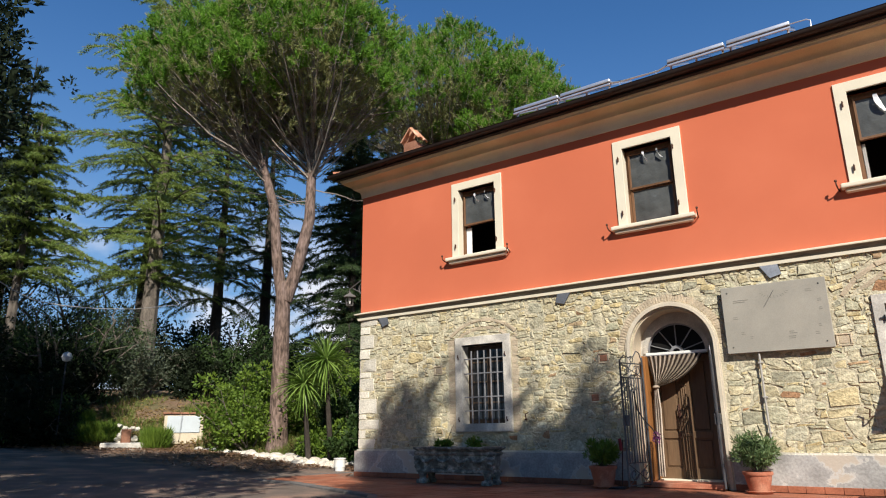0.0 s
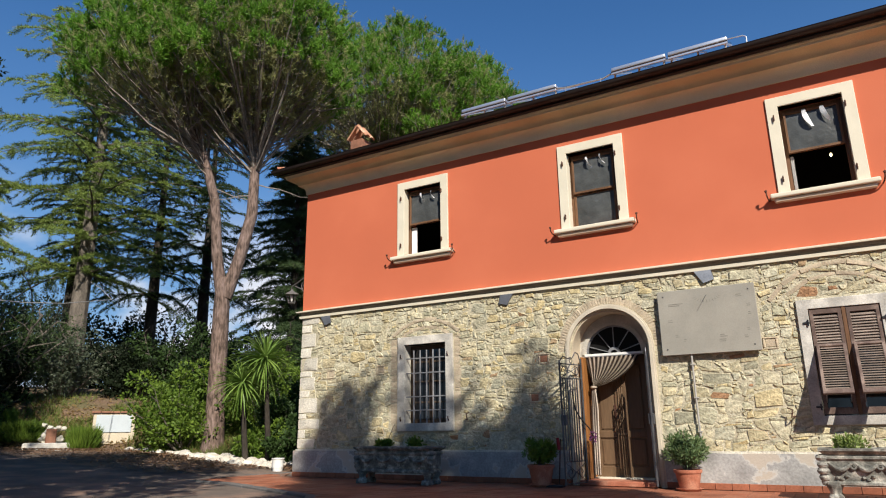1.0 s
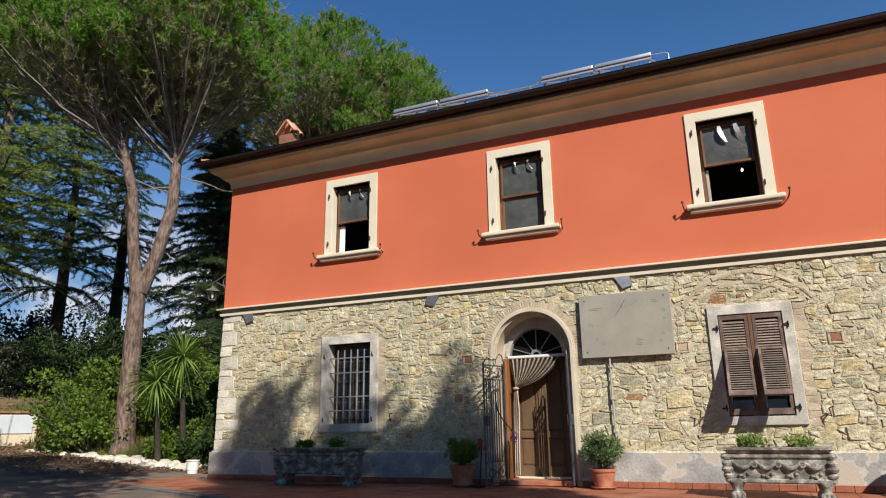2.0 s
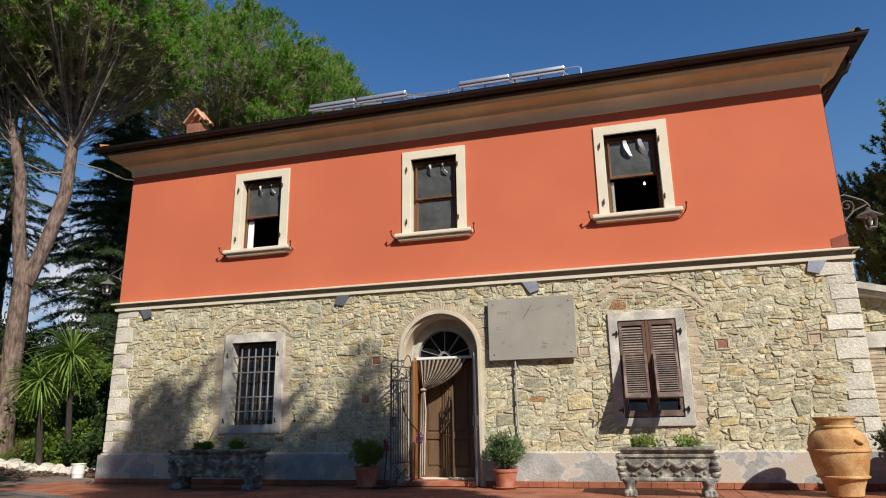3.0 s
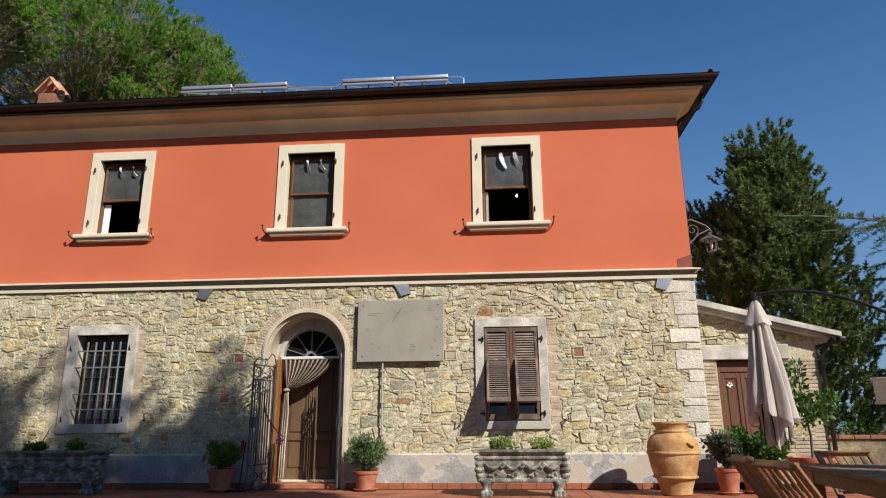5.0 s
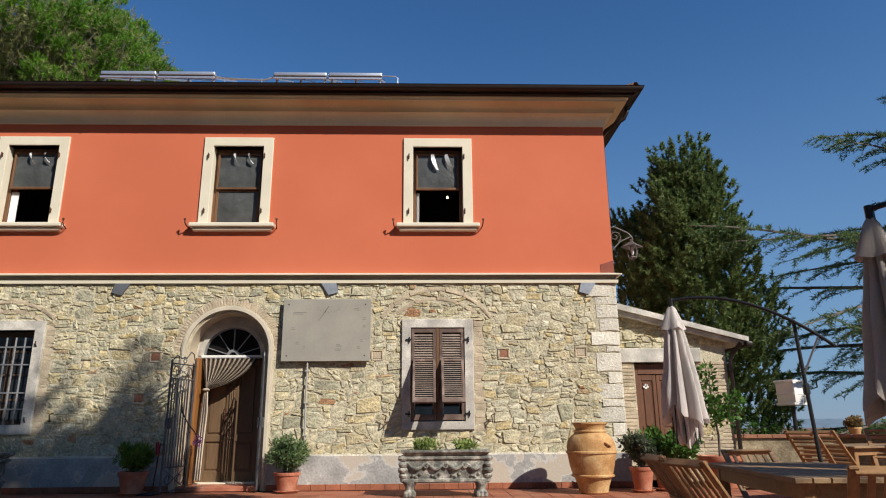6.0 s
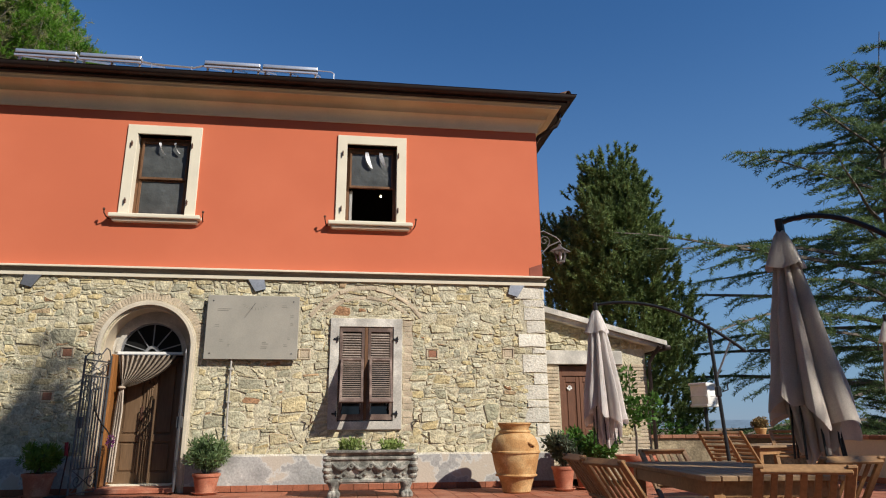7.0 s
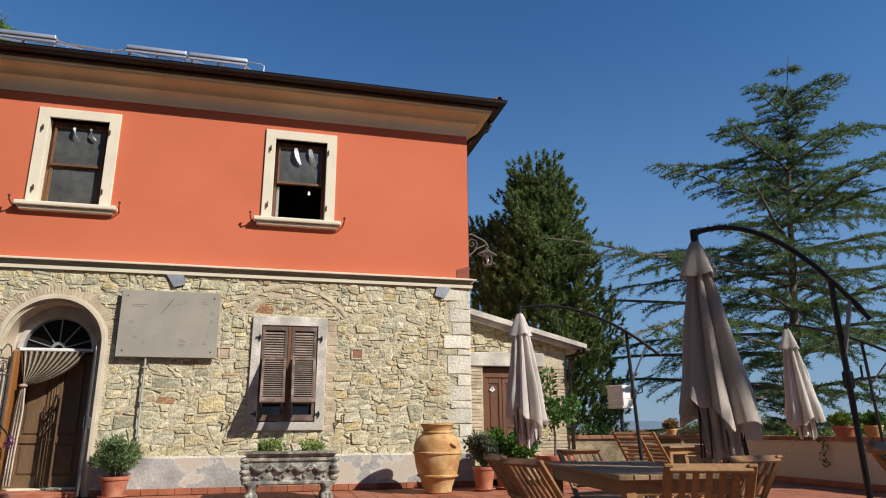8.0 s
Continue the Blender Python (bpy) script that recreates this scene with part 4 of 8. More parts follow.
# two panelled leaves
for x0, x1, s in ((DCX - DR + 0.02, DCX - 0.005, 1), (DCX + 0.005, DCX + DR - 0.02, -1)):
    b = bmesh.new()
    za, zb, w = 0.09, DZ - 0.05, 0.10
    for lo, hi in (((x0, 0.46, za), (x0 + w, 0.51, zb)), ((x1 - w, 0.46, za), (x1, 0.51, zb)), ((x0 + w, 0.46, za), (x1 - w, 0.51, za + 0.2)), ((x0 + w, 0.46, zb - 0.12), (x1 - w, 0.51, zb)), ((x0 + w, 0.46, 0.80), (x1 - w, 0.51, 0.92))):
        box(b, lo, hi, 0.006)
    leaf = part("door_leaf", deep(b), M_DOORWOOD, doorway, "panelled brown wooden door leaf")
    for z0, z1 in ((za + 0.2, 0.80), (0.92, zb - 0.12)):
        b = bmesh.new()
        box(b, (x0 + w, 0.485, z0), (x1 - w, 0.505, z1))
        box(b, (x0 + w + 0.03, 0.468, z0 + 0.03), (x1 - w - 0.03, 0.49, z1 - 0.03), 0.015)
        part("panel", deep(b), M_DOORWOOD, leaf)
b = bmesh.new()
for x in (DCX - 0.035, DCX, DCX + 0.035):
    tube(b, [(x, 0.452, 0.10), (x, 0.452, DZ - 0.06)], 0.016, 8)
for z in (0.12, 0.86, 1.75, DZ - 0.08):
    box(b, (DCX - 0.065, 0.43, z - 0.025), (DCX + 0.065, 0.47, z + 0.025), 0.006)
part("cover_strip", deep(b), M_DOORWOOD, doorway, "fluted wooden strip between the leaves", True)
b = bmesh.new()
box(b, (DCX - 0.13, 0.448, 1.16), (DCX - 0.085, 0.462, 1.40), 0.004)
tube(b, [(DCX - 0.11, 0.46, 1.34), (DCX - 0.11, 0.40, 1.35), (DCX - 0.10, 0.395, 1.25), (DCX - 0.12, 0.41, 1.20)], 0.012, 6)
part("door_handle", deep(b), M_RUST, doorway, "dark metal handle and plate")
# varnished side lining of the opened inner screen
b = bmesh.new()
box(b, (DCX - DR - 0.03, 0.18, 0.09), (DCX - DR + 0.03, 0.58, DZ - 0.06), 0.006)
part("side_lining", b, M_ORANGEWOOD, doorway, "varnished orange-brown wooden lining")
b = bmesh.new()
box(b, (ACX - 0.68, -0.10, 0.0), (ACX + 0.68, 0.66, 0.085), 0.012)
part("threshold", b, M_REDPOT, doorway, "terracotta-tiled doorstep")
b = bmesh.new()
box(b, (DCX - DR, 0.36, 0.085), (DCX + DR, 0.62, 0.11), 0.005)
part("threshold", b, M_CREAM, doorway, "pale stone threshold")

# striped curtain gathered to one side
curtain = thing("door_curtain", (-4.0, 0.34, 2.2), "brown and cream striped curtain tied back", "curtain")
b = bmesh.new()
gx, gz, NU, NV = -3.93, 1.71, 46, 10
grid = []
for i in range(NU + 1):
    u = i / NU
    xt = -4.05 + 1.02 * u
    col = []
    for j in range(NV + 1):
        v = j / NV
        p1x = xt + (gx - xt) * 0.5 + 0.16 * u
        p1z = 1.99 - 0.02 - 0.17 * u * u
        x = (1 - v) ** 2 * xt + 2 * v * (1 - v) * p1x + v * v * (gx + 0.03 * u)
        z = (1 - v) ** 2 * 2.275 + 2 * v * (1 - v) * p1z + v * v * (gz + 0.02 * (1 - u))
        fold = 0.02 * math.sin(i * math.pi * 0.5) * (1 - 0.4 * v)
        col.append(b.verts.new((x, 0.335 + fold - 0.03 * v, z)))
    grid.append(col)
for i in range(NU):
    for j in range(NV):
        f = b.faces.new((grid[i][j], grid[i + 1][j], grid[i + 1][j + 1], grid[i][j + 1]))
        f.material_index = (i // 2) % 2
bmesh.ops.solidify(b, geom=b.faces, thickness=0.004)
part("cloth", b, [M_STRIPE1, M_STRIPE2], curtain, "", True)
for k in range(6):
    b = bmesh.new()
    x = gx - 0.05 + 0.02 * k
    tube(b, [(x * 0.5 + gx * 0.5, 0.31, gz), (x, 0.30 + 0.01 * (k % 2), 1.3), (x - 0.02, 0.30, 0.7), (x - 0.03, 0.30, 0.16)], [0.016, 0.014, 0.013, 0.012], 6, True, k % 2)
    part("tail", b, [M_STRIPE1, M_STRIPE2], curtain, "", True)
b = bmesh.new()
lathe(b, [(0.03, -0.03), (0.065, -0.01), (0.065, 0.01), (0.03, 0.03)], (gx + 0.005, 0.305, gz), 12)
part("tieback", b, M_ROPE, curtain, "", True)
b = bmesh.new()
tube(b, [(-4.07, 0.335, 2.28), (-2.99, 0.335, 2.28)], 0.012, 8)
part("rod", b, M_IRONGREY, curtain)

# ---------------------------------------------------------------- wrought-iron gate, standing open
gate = thing("iron_gate", (-3.5, -0.2, 0.0), "black wrought-iron gate with scrolled tops, both leaves open", "gate")


def gate_leaf(m, w=0.62, h=2.22):
    b = bmesh.new()
    for x in (0.0, w):
        beam(b, m @ Vector((x, 0, 0.04)), m @ Vector((x, 0, h if x == 0 else h - 0.06)), 0.03, 0.03, 0.004)
    for z in (0.06, 0.42, 1.85, 2.10):
        beam(b, m @ Vector((0, 0, z)), m @ Vector((w, 0, z)), 0.03, 0.02, 0.003)
    leaf = part("gate_leaf", b, M_GATE, gate, "iron gate leaf")
    nb = round(w / 0.07)
    for i in range(1, nb):
        b = bmesh.new()
        x = w * i / nb
        tube(b, [m @ Vector((x, 0, 0.42)), m @ Vector((x, 0, 1.86))], 0.011, 6)
        part("bar", b, M_GATE, leaf)
    for sx in ((0.16, 0.46) if w > 0.5 else (w / 2,)):
        for a0, a1, cz in ((0, 430, 1.975), (180, 610, 0.24)):
            b = bmesh.new()
            tube(b, [m @ Vector(p) for p in scroll(sx, cz, 0.11, 0.02, a0, a1)], 0.009, 5)
            part("scroll", b, M_GATE, leaf, "", True)
    for p, q in (((0, 0, 0.42), (w, 0, 0.06)), ((0, 0, 0.06), (w, 0, 0.42)), ((0, 0, 1.85), (w, 0, 2.10)), ((0, 0, 2.10), (w, 0, 1.85))):
        b = bmesh.new()
        beam(b, m @ Vector(p), m @ Vector(q), 0.012, 0.01)
        part("brace", b, M_GATE, leaf)
    b = bmesh.new()
    tube(b, [m @ Vector(p) for p in ((0, 0, 2.14), (0.1 * w, 0, 2.30), (0.23 * w, 0, 2.33), (0.39 * w, 0, 2.22), (0.61 * w, 0, 2.20), (0.81 * w, 0, 2.24), (w, 0, 2.14))], 0.011, 6)
    part("crest", b, M_GATE, leaf, "", True)
    b = bmesh.new()
    tube(b, [m @ Vector(p) for p in scroll(w * 0.48, 2.17, 0.07, 0.015, 0, 500)], 0.008, 5)
    part("scroll", b, M_GATE, leaf, "", True)
    b = bmesh.new()
    c = m @ Vector((w - 0.05, 0, 1.12))
    box(b, c - Vector((0.05, 0.03, 0.09)), c + Vector((0.05, 0.03, 0.09)), 0.008)
    part("lock", b, M_GATE, leaf, "black lock box")


gate_leaf(pose(-4.03, -0.06, 0.0, 0, 0, -108))
gate_leaf(pose(-2.83, -0.06, 0.0, 0, 0, -76), 0.32)
hose = thing("hanging_cord", (-4.05, -0.2, 0.1), "dark cord looped over the gate and hanging down", "cord")
b = bmesh.new()
tube(b, [(-4.10, -0.42, 1.62), (-4.08, -0.36, 1.30), (-4.02, -0.22, 1.12), (-3.94, -0.08, 0.98), (-3.90, 0.02, 0.84), (-3.92, 0.02, 0.4), (-3.93, 0.02, 0.12)], 0.011, 6)
part("cord", b, M_IRON, hose, "", True)
fl = thing("flower_spray", (-3.90, 0.0, 0.8), "small spray of violet artificial flowers tied to the gate", "flowers")
rng = np.random.default_rng(5)
v, f = clumps(rng, [(-3.90, -0.01, 0.86), (-3.91, 0.0, 0.78)], [0.05, 0.05], 60, 0.035, 0.025)
raw("petals", v, f, L_FLOWER, fl)

# ---------------------------------------------------------------- ground floor masonry
# plinth and skirting
b = bmesh.new()
for x0, x1 in ((XL - 0.05, ACX - 0.83), (ACX + 0.83, XR + 0.04)):
    n = int((x1 - x0) / 0.25)
    top = [0.56 + 0.012 * noise.noise(Vector((i * 0.7, x0, 0))) + 0.006 * noise.noise(Vector((i * 2.3, x0, 5))) for i in range(n + 1)]
    for i in range(n):
        a, c = x0 + (x1 - x0) * i / n, x0 + (x1 - x0) * (i + 1) / n
        prism(b, [(a, 0.10), (c, 0.10), (c, top[i + 1]), (a, top[i])], -0.07, 0.03)
bmesh.ops.remove_doubles(b, verts=b.verts, dist=0.0005)
part("plinth", b, M_CEMENT, house, "stained grey cement plinth with patches")
b = bmesh.new()
for x0, x1 in ((XL - 0.05, ACX - 0.83), (ACX + 0.83, XR + 0.04)):
    n = int((x1 - x0) / 0.25)
    for i in range(n):
        a, c = x0 + (x1 - x0) * i / n, x0 + (x1 - x0) * (i + 1) / n
        box(b, (a + 0.003, -0.085, 0.0), (c - 0.003, 0.02, 0.10), 0.004)
part("skirting_tiles", b, M_SKIRT, house, "red tile skirting", False, "stuff")
# a strip of lighter mortar along the plinth top
b = bmesh.new()
for x0, x1 in ((XL, ACX - 0.83), (ACX + 0.83, XR)):
    n = 40
    pts = [(x0 + (x1 - x0) * i / n, 0.556 + 0.008 * noise.noise(Vector((i * 1.3, 2, x0)))) for i in range(n + 1)]
    for (xa, za), (xb, zb) in zip(pts, pts[1:]):
        prism(b, [(xa, za), (xb, zb), (xb, zb + 0.035), (xa, za + 0.035)], -0.045, 0.02)
bmesh.ops.remove_doubles(b, verts=b.verts, dist=0.0005)
part("ledge", b, M_QUOIN, house, "pale mortar ledge over the plinth")


def clip(poly, nx_, nz_, d):
    """Keeps the side of a polygon where nx*x + nz*z <= d."""
    out = []
    for i, p in enumerate(poly):
        q = poly[(i + 1) % len(poly)]
        a, c = nx_ * p[0] + nz_ * p[1] - d, nx_ * q[0] + nz_ * q[1] - d
        if a <= 0:
            out.append(p)
        if (a < 0) != (c < 0) and a != c:
            t = a / (a - c)
            out.append((p[0] + (q[0] - p[0]) * t, p[1] + (q[1] - p[1]) * t))
    return out


def area(poly):
    return 0.5 * sum(p[0] * q[1] - q[0] * p[1] for p, q in zip(poly, poly[1:] + poly[:1]))


def tidy(poly, tol):
    out = []
    for p in poly:
        if not out or math.hypot(p[0] - out[-1][0], p[1] - out[-1][1]) > tol:
            out.append(p)
    while len(out) > 3 and math.hypot(out[0][0] - out[-1][0], out[0][1] - out[-1][1]) <= tol:
        out.pop()
    return out


def cobble(poly, y, out, rng, joint=0.006, round_=0.022, back=0.03):
    """One stone: its sides, a worn chamfer and an uneven face that stands proud by out."""
    wx, wz = max(p[0] for p in poly) - min(p[0] for p in poly), max(p[1] for p in poly) - min(p[1] for p in poly)
    mx_, mz_ = sum(p[0] for p in poly) / len(poly), sum(p[1] for p in poly) / len(poly)
    fx, fz = max(0.3, 1 - 2 * joint / wx), max(0.3, 1 - 2 * joint / wz)
    a = tidy([(mx_ + (p[0] - mx_) * fx, mz_ + (p[1] - mz_) * fz) for p in poly], 0.012)
    if len(a) < 3 or area(a) < 0.0006:
        return None
    cx_, cz_ = sum(p[0] for p in a) / len(a), sum(p[1] for p in a) / len(a)
    r = min(round_, 0.28 * math.sqrt(area(a)))
    tilt = rng.normal(0, 0.035, 2)
    vs = [(p[0], y + back, p[1]) for p in a]
    vs += [(p[0] + (cx_ - p[0]) * 0.02, y - out * rng.uniform(0.15, 0.5), p[1] + (cz_ - p[1]) * 0.02) for p in a]
    for p in a:
        d = math.hypot(p[0] - cx_, p[1] - cz_) + 1e-6
        k = max(0.35, 1 - r * rng.uniform(0.5, 1.3) / d)
        x, z = cx_ + (p[0] - cx_) * k, cz_ + (p[1] - cz_) * k
        vs.append((x, y - out * rng.uniform(0.8, 1.1) + tilt[0] * (x - cx_) + tilt[1] * (z - cz_), z))
    n = len(a)
    vs.append((cx_ + rng.normal(0, 0.01), y - out * rng.uniform(1.0, 1.25), cz_ + rng.normal(0, 0.01)))
    fs = []
    for k in range(2):
        for i in range(n):
            j = (i + 1) % n
            fs.append((k * n + i, k * n + j, k * n + n + j))
            fs.append((k * n + i, k * n + n + j, k * n + n + i))
    fs += [(2 * n + i, 2 * n + (i + 1) % n, 3 * n) for i in range(n)]
    return np.array(vs), np.array(fs)


def rubble(x0, x1, z0, z1, keep_out, seed, arcs=(), cell=0.047, rings=()):
    """Roughly squared stones of mixed size that fill a wall, packed on a fine grid and then warped out of true."""
    rng = np.random.default_rng(seed)
    nx_, nz_ = int((x1 - x0) / cell), int((z1 - z0) / cell)
    cx_, cz_ = (x1 - x0) / nx_, (z1 - z0) / nz_
    full = np.zeros((nx_, nz_), bool)
    gx_, gz_ = np.meshgrid(x0 + (np.arange(nx_) + 0.5) * cx_, z0 + (np.arange(nz_) + 0.5) * cz_, indexing="ij")
    for a, c, lo, hi in keep_out:
        full |= (gx_ > a) & (gx_ < c) & (gz_ > lo) & (gz_ < hi)
    for ax_, az_, rr, zlo in arcs:
        full |= (gz_ > zlo) & (np.hypot(gx_ - ax_, gz_ - az_) < rr)

    for ax_, az_, r0_, r1_, zlo in rings:
        d_ = np.hypot(gx_ - ax_, gz_ - az_)
        full |= (gz_ > zlo) & (d_ > r0_) & (d_ < r1_)

    def warp(x, z):
        p = Vector((x * 1.7, z * 2.1, seed))
        q = Vector((x * 6.0, z * 7.0, seed + 4))
        return x + 0.10 * noise.noise(p) + 0.058 * noise.noise(q), z + 0.07 * noise.noise(p + Vector((9, 0, 0))) + 0.05 * noise.noise(q + Vector((9, 0, 0)))
    made = []

    def put(i, j, w, h):
        full[i:i + w, j:j + h] = True
        xa, xb, za, zb = x0 + i * cx_, x0 + (i + w) * cx_, z0 + j * cz_, z0 + (j + h) * cz_
        # corners are knocked off, long sides bend
        k = [rng.uniform(0.02, 0.34) for _ in range(8)]
        lx, lz = (xb - xa), (zb - za)
        m = min(lx, lz)
        c = [m * q for q in k]
        pts = [(xa + c[0], za), (xb - c[1], za), (xb, za + c[2] * 0.8), (xb, zb - c[3] * 0.8), (xb - c[4], zb), (xa + c[5], zb), (xa, zb - c[6] * 0.8), (xa, za + c[7] * 0.8)]
        if rng.random() < 0.5:
            del pts[rng.integers(0, 8)]
        pts = [warp(p[0] + rng.normal(0, 0.011), p[1] + rng.normal(0, 0.009)) for p in pts]
        made.append(((xa + xb) / 2, (za + zb) / 2, pts, rng))
    # a scatter of large stones first, then the rest from the bottom up
    for _ in range(int(nx_ * nz_ / 150)):
        w, h = int(rng.integers(5, 10)), int(rng.integers(4, 7))
        i, j = int(rng.integers(0, max(1, nx_ - w))), int(rng.integers(0, max(1, nz_ - h)))
        if not full[i:i + w, j:j + h].any():
            put(i, j, w, h)
    for j in range(nz_):
        i = 0
        while i < nx_:
            if full[i, j]:
                i += 1
                continue
            w, h = int(rng.choice((2, 3, 4, 5, 6, 7), p=(0.08, 0.16, 0.24, 0.24, 0.16, 0.12))), int(rng.choice((1, 2, 3, 4), p=(0.24, 0.46, 0.23, 0.07)))
            w, h = min(w, nx_ - i), min(h, nz_ - j)
            run = 0
            while run < w and not full[i + run, j]:
                run += 1
            w = run
            h = min(h, max(1, w))
            while h > 1 and full[i:i + w, j:j + h].any():
                h -= 1
            put(i, j, w, h)
            i += w
    return made


# openings, quoins and relieving arches that the rubble stops at
QUOINS = []
rngq = np.random.default_rng(11)
for side in (0, 1):
    z, i = 0.60, 0
    while z < 3.55:
        h = rngq.uniform(0.20, 0.36) if i % 2 == 0 else rngq.uniform(0.12, 0.26)
        h = min(h, 3.595 - z)
        w = rngq.uniform(0.40, 0.66) if i % 2 == 0 else rngq.uniform(0.22, 0.42)
        if h > 0.08:
            QUOINS.append((XL, XL + w, z, z + h) if side == 0 else (XR - w, XR, z, z + h))
        z += h
        i += 1
# putlog holes stopped with a brick
PUTLOGS = [(1.45, 2.30, 1), (2.86, 2.32, 0), (-9.99, 2.24, 0), (-8.60, 2.26, 0), (-4.77, 2.27, 1), (-4.99, 1.55, 1), (-0.83, 2.28, 0)]
KEEP = [(-8.13, -6.745, 0.94, 2.935), (-0.40, 0.91, 0.965, 2.935), (ACX - 0.84, ACX + 0.84, 0.0, ACZ), (-2.53, -0.95, 2.17, 3.28)] + QUOINS + [(x - 0.11, x + 0.11, z - 0.10, z + 0.10) for x, z, c in PUTLOGS]
ARCS = [(ACX, ACZ, 0.985, ACZ)]
b_gw, b_sw = (-7.44, 2.20, 1.15), (0.24, 2.31, 1.28)


def voussoirs(cx_, cz_, r0, r1, a0, a1, n, rng):
    """A ring of thin stones on edge, each a little uneven."""
    out = []
    for i in range(n):
        a, c = radians(a0 + (a1 - a0) * i / n), radians(a0 + (a1 - a0) * (i + 1) / n)
        j = rng.uniform(-0.012, 0.012)
        poly = [(cx_ + r * math.cos(t), cz_ + r * math.sin(t)) for r, t in ((r0, a), (r1 + j, a), (r1 + j, c), (r0, c))]
        out.append(poly if area(poly) > 0 else poly[::-1])
    return out


rngv = np.random.default_rng(21)
ring_stones, RINGS = [], []
# outer ring of the entrance arch
for poly in voussoirs(ACX, ACZ, 0.825, 0.965, 0, 180, 54, rngv):
    ring_stones.append((poly, -0.0005))
# relieving arches: two courses of thin bricks above each lintel
for cx_, hw, zs, zr in ((-7.44, 0.80, 2.935, 3.24), (0.24, 0.98, 2.94, 3.46)):
    rise = zr - zs
    R_ = (hw * hw + rise * rise) / (2 * rise)
    A = math.degrees(math.asin(hw / R_))
    cz_ = zr - R_
    ring_stones += [(q, 0.016) for q in voussoirs(cx_, cz_, R_, R_ + 0.075, 90 - A, 90 + A, int(hw * 8), rngv)]
    RINGS.append((cx_, cz_, R_ - 0.015, R_ + 0.085, zs))
    ring_stones += [(q, 0.010) for q in voussoirs(cx_, cz_, R_ - 0.165, R_ - 0.10, 90 - A * 0.8, 90 + A * 0.8, int(hw * 5), rngv)]
    RINGS.append((cx_, cz_, R_ - 0.17, R_ - 0.095, zs + 0.02))
for x0_, x1_ in ((-8.32, -8.13), (-6.745, -6.58), (0.91, 1.10)):
    # brick jambs beside the windows
    z = 0.95
    KEEP.append((x0_, x1_, 0.95, 2.9))
    while z < 2.86:
        h = rngv.uniform(0.07, 0.16)
        ring_stones.append(([(x0_, z), (x1_, z), (x1_, z + h), (x0_, z + h)], -0.003))
        z += h

made = rubble(XL, XR, 0.59, 3.60, KEEP, 3, ARCS, rings=RINGS)
PIECES_WALL = []
loose = []
for x, z, poly, rg in made:
    st = cobble(poly, 0.02, rg.uniform(0.020, 0.039), rg, 0.0036, 0.019)
    if st is None:
        continue
    # those beside the entrance, the dial and the shuttered window are pieces of their own
    if -3.0 < x < 2.35 and len(PIECES_WALL) < 300 and z < 3.3:
        PIECES_WALL.append(st)
    else:
        loose.append(st)
v, f = join(loose)
raw("rubble_masonry", v, f, M_STONE, house, "uneven tan and ochre rubble stones", True, "stuff")
rs = [cobble(poly, 0.02, o * 0.6 + 0.0235, rngv, 0.004, 0.006) for poly, o in ring_stones]
v, f = join([s for s in rs if s is not None])
raw("arch_bricks", v, f, M_BRICK, house, "thin pale bricks of arches and jambs", False, "stuff")
for x, z, red in PUTLOGS:
    b = bmesh.new()
    for lo, hi in (((x - 0.11, z - 0.10), (x + 0.11, z - 0.075)), ((x - 0.11, z + 0.075), (x + 0.11, z + 0.10)), ((x - 0.11, z - 0.07), (x - 0.082, z + 0.07)), ((x + 0.082, z - 0.07), (x + 0.11, z + 0.07))):
        box(b, (lo[0], -0.016, lo[1]), (hi[0], 0.05, hi[1]), 0.005)
    put = part("putlog_frame", b, M_BRICK, house, "thin bricks framing a stopped putlog hole")
    b = bmesh.new()
    box(b, (x - 0.075, -0.004, z - 0.065), (x + 0.075, 0.05, z + 0.065), 0.01)
    part("brick", b, M_CAP if red else M_BRICK, put, "red brick stopper" if red else "pale brick stopper")
PIECES_QUOIN = []
for a, c, lo, hi in QUOINS:
    poly = [(a, lo), ((a + c) / 2, lo + rngq.normal(0, 0.006)), (c, lo + rngq.normal(0, 0.006)), (c + rngq.normal(0, 0.006), (lo + hi) / 2), (c, hi), ((a + c) / 2, hi + rngq.normal(0, 0.006)), (a, hi)]
    st = cobble(poly, 0.02, rngq.uniform(0.027, 0.038), rngq, 0.005, 0.016, 0.3)
    if st is not None:
        PIECES_QUOIN.append(st)
# the quoins' returns on the side walls
for a, c, lo, hi in QUOINS:
    b = bmesh.new()
    if a == XL:
        box(b, (XL - 0.02, 0.02, lo + 0.006), (XL + 0.2, 0.5, hi - 0.006), 0.01)
    else:
        box(b, (XR - 0.2, 0.02, lo + 0.006), (XR + 0.02, 0.5, hi - 0.006), 0.01)
    part("quoin", b, M_QUOIN, house, "limestone corner block")

# cast shadow on the corner above the string course, painted as a dark red plate
b = bmesh.new()
prism(b, [(XR - 0.25, 3.79), (XR + 0.004, 3.79), (XR + 0.004, 4.04), (XR - 0.25, 3.955)], -0.008, 0.01, "y")
part("flashing", b, M_CORNERSHADE, house, "thin dark red plate that paints the shadow at the corner")

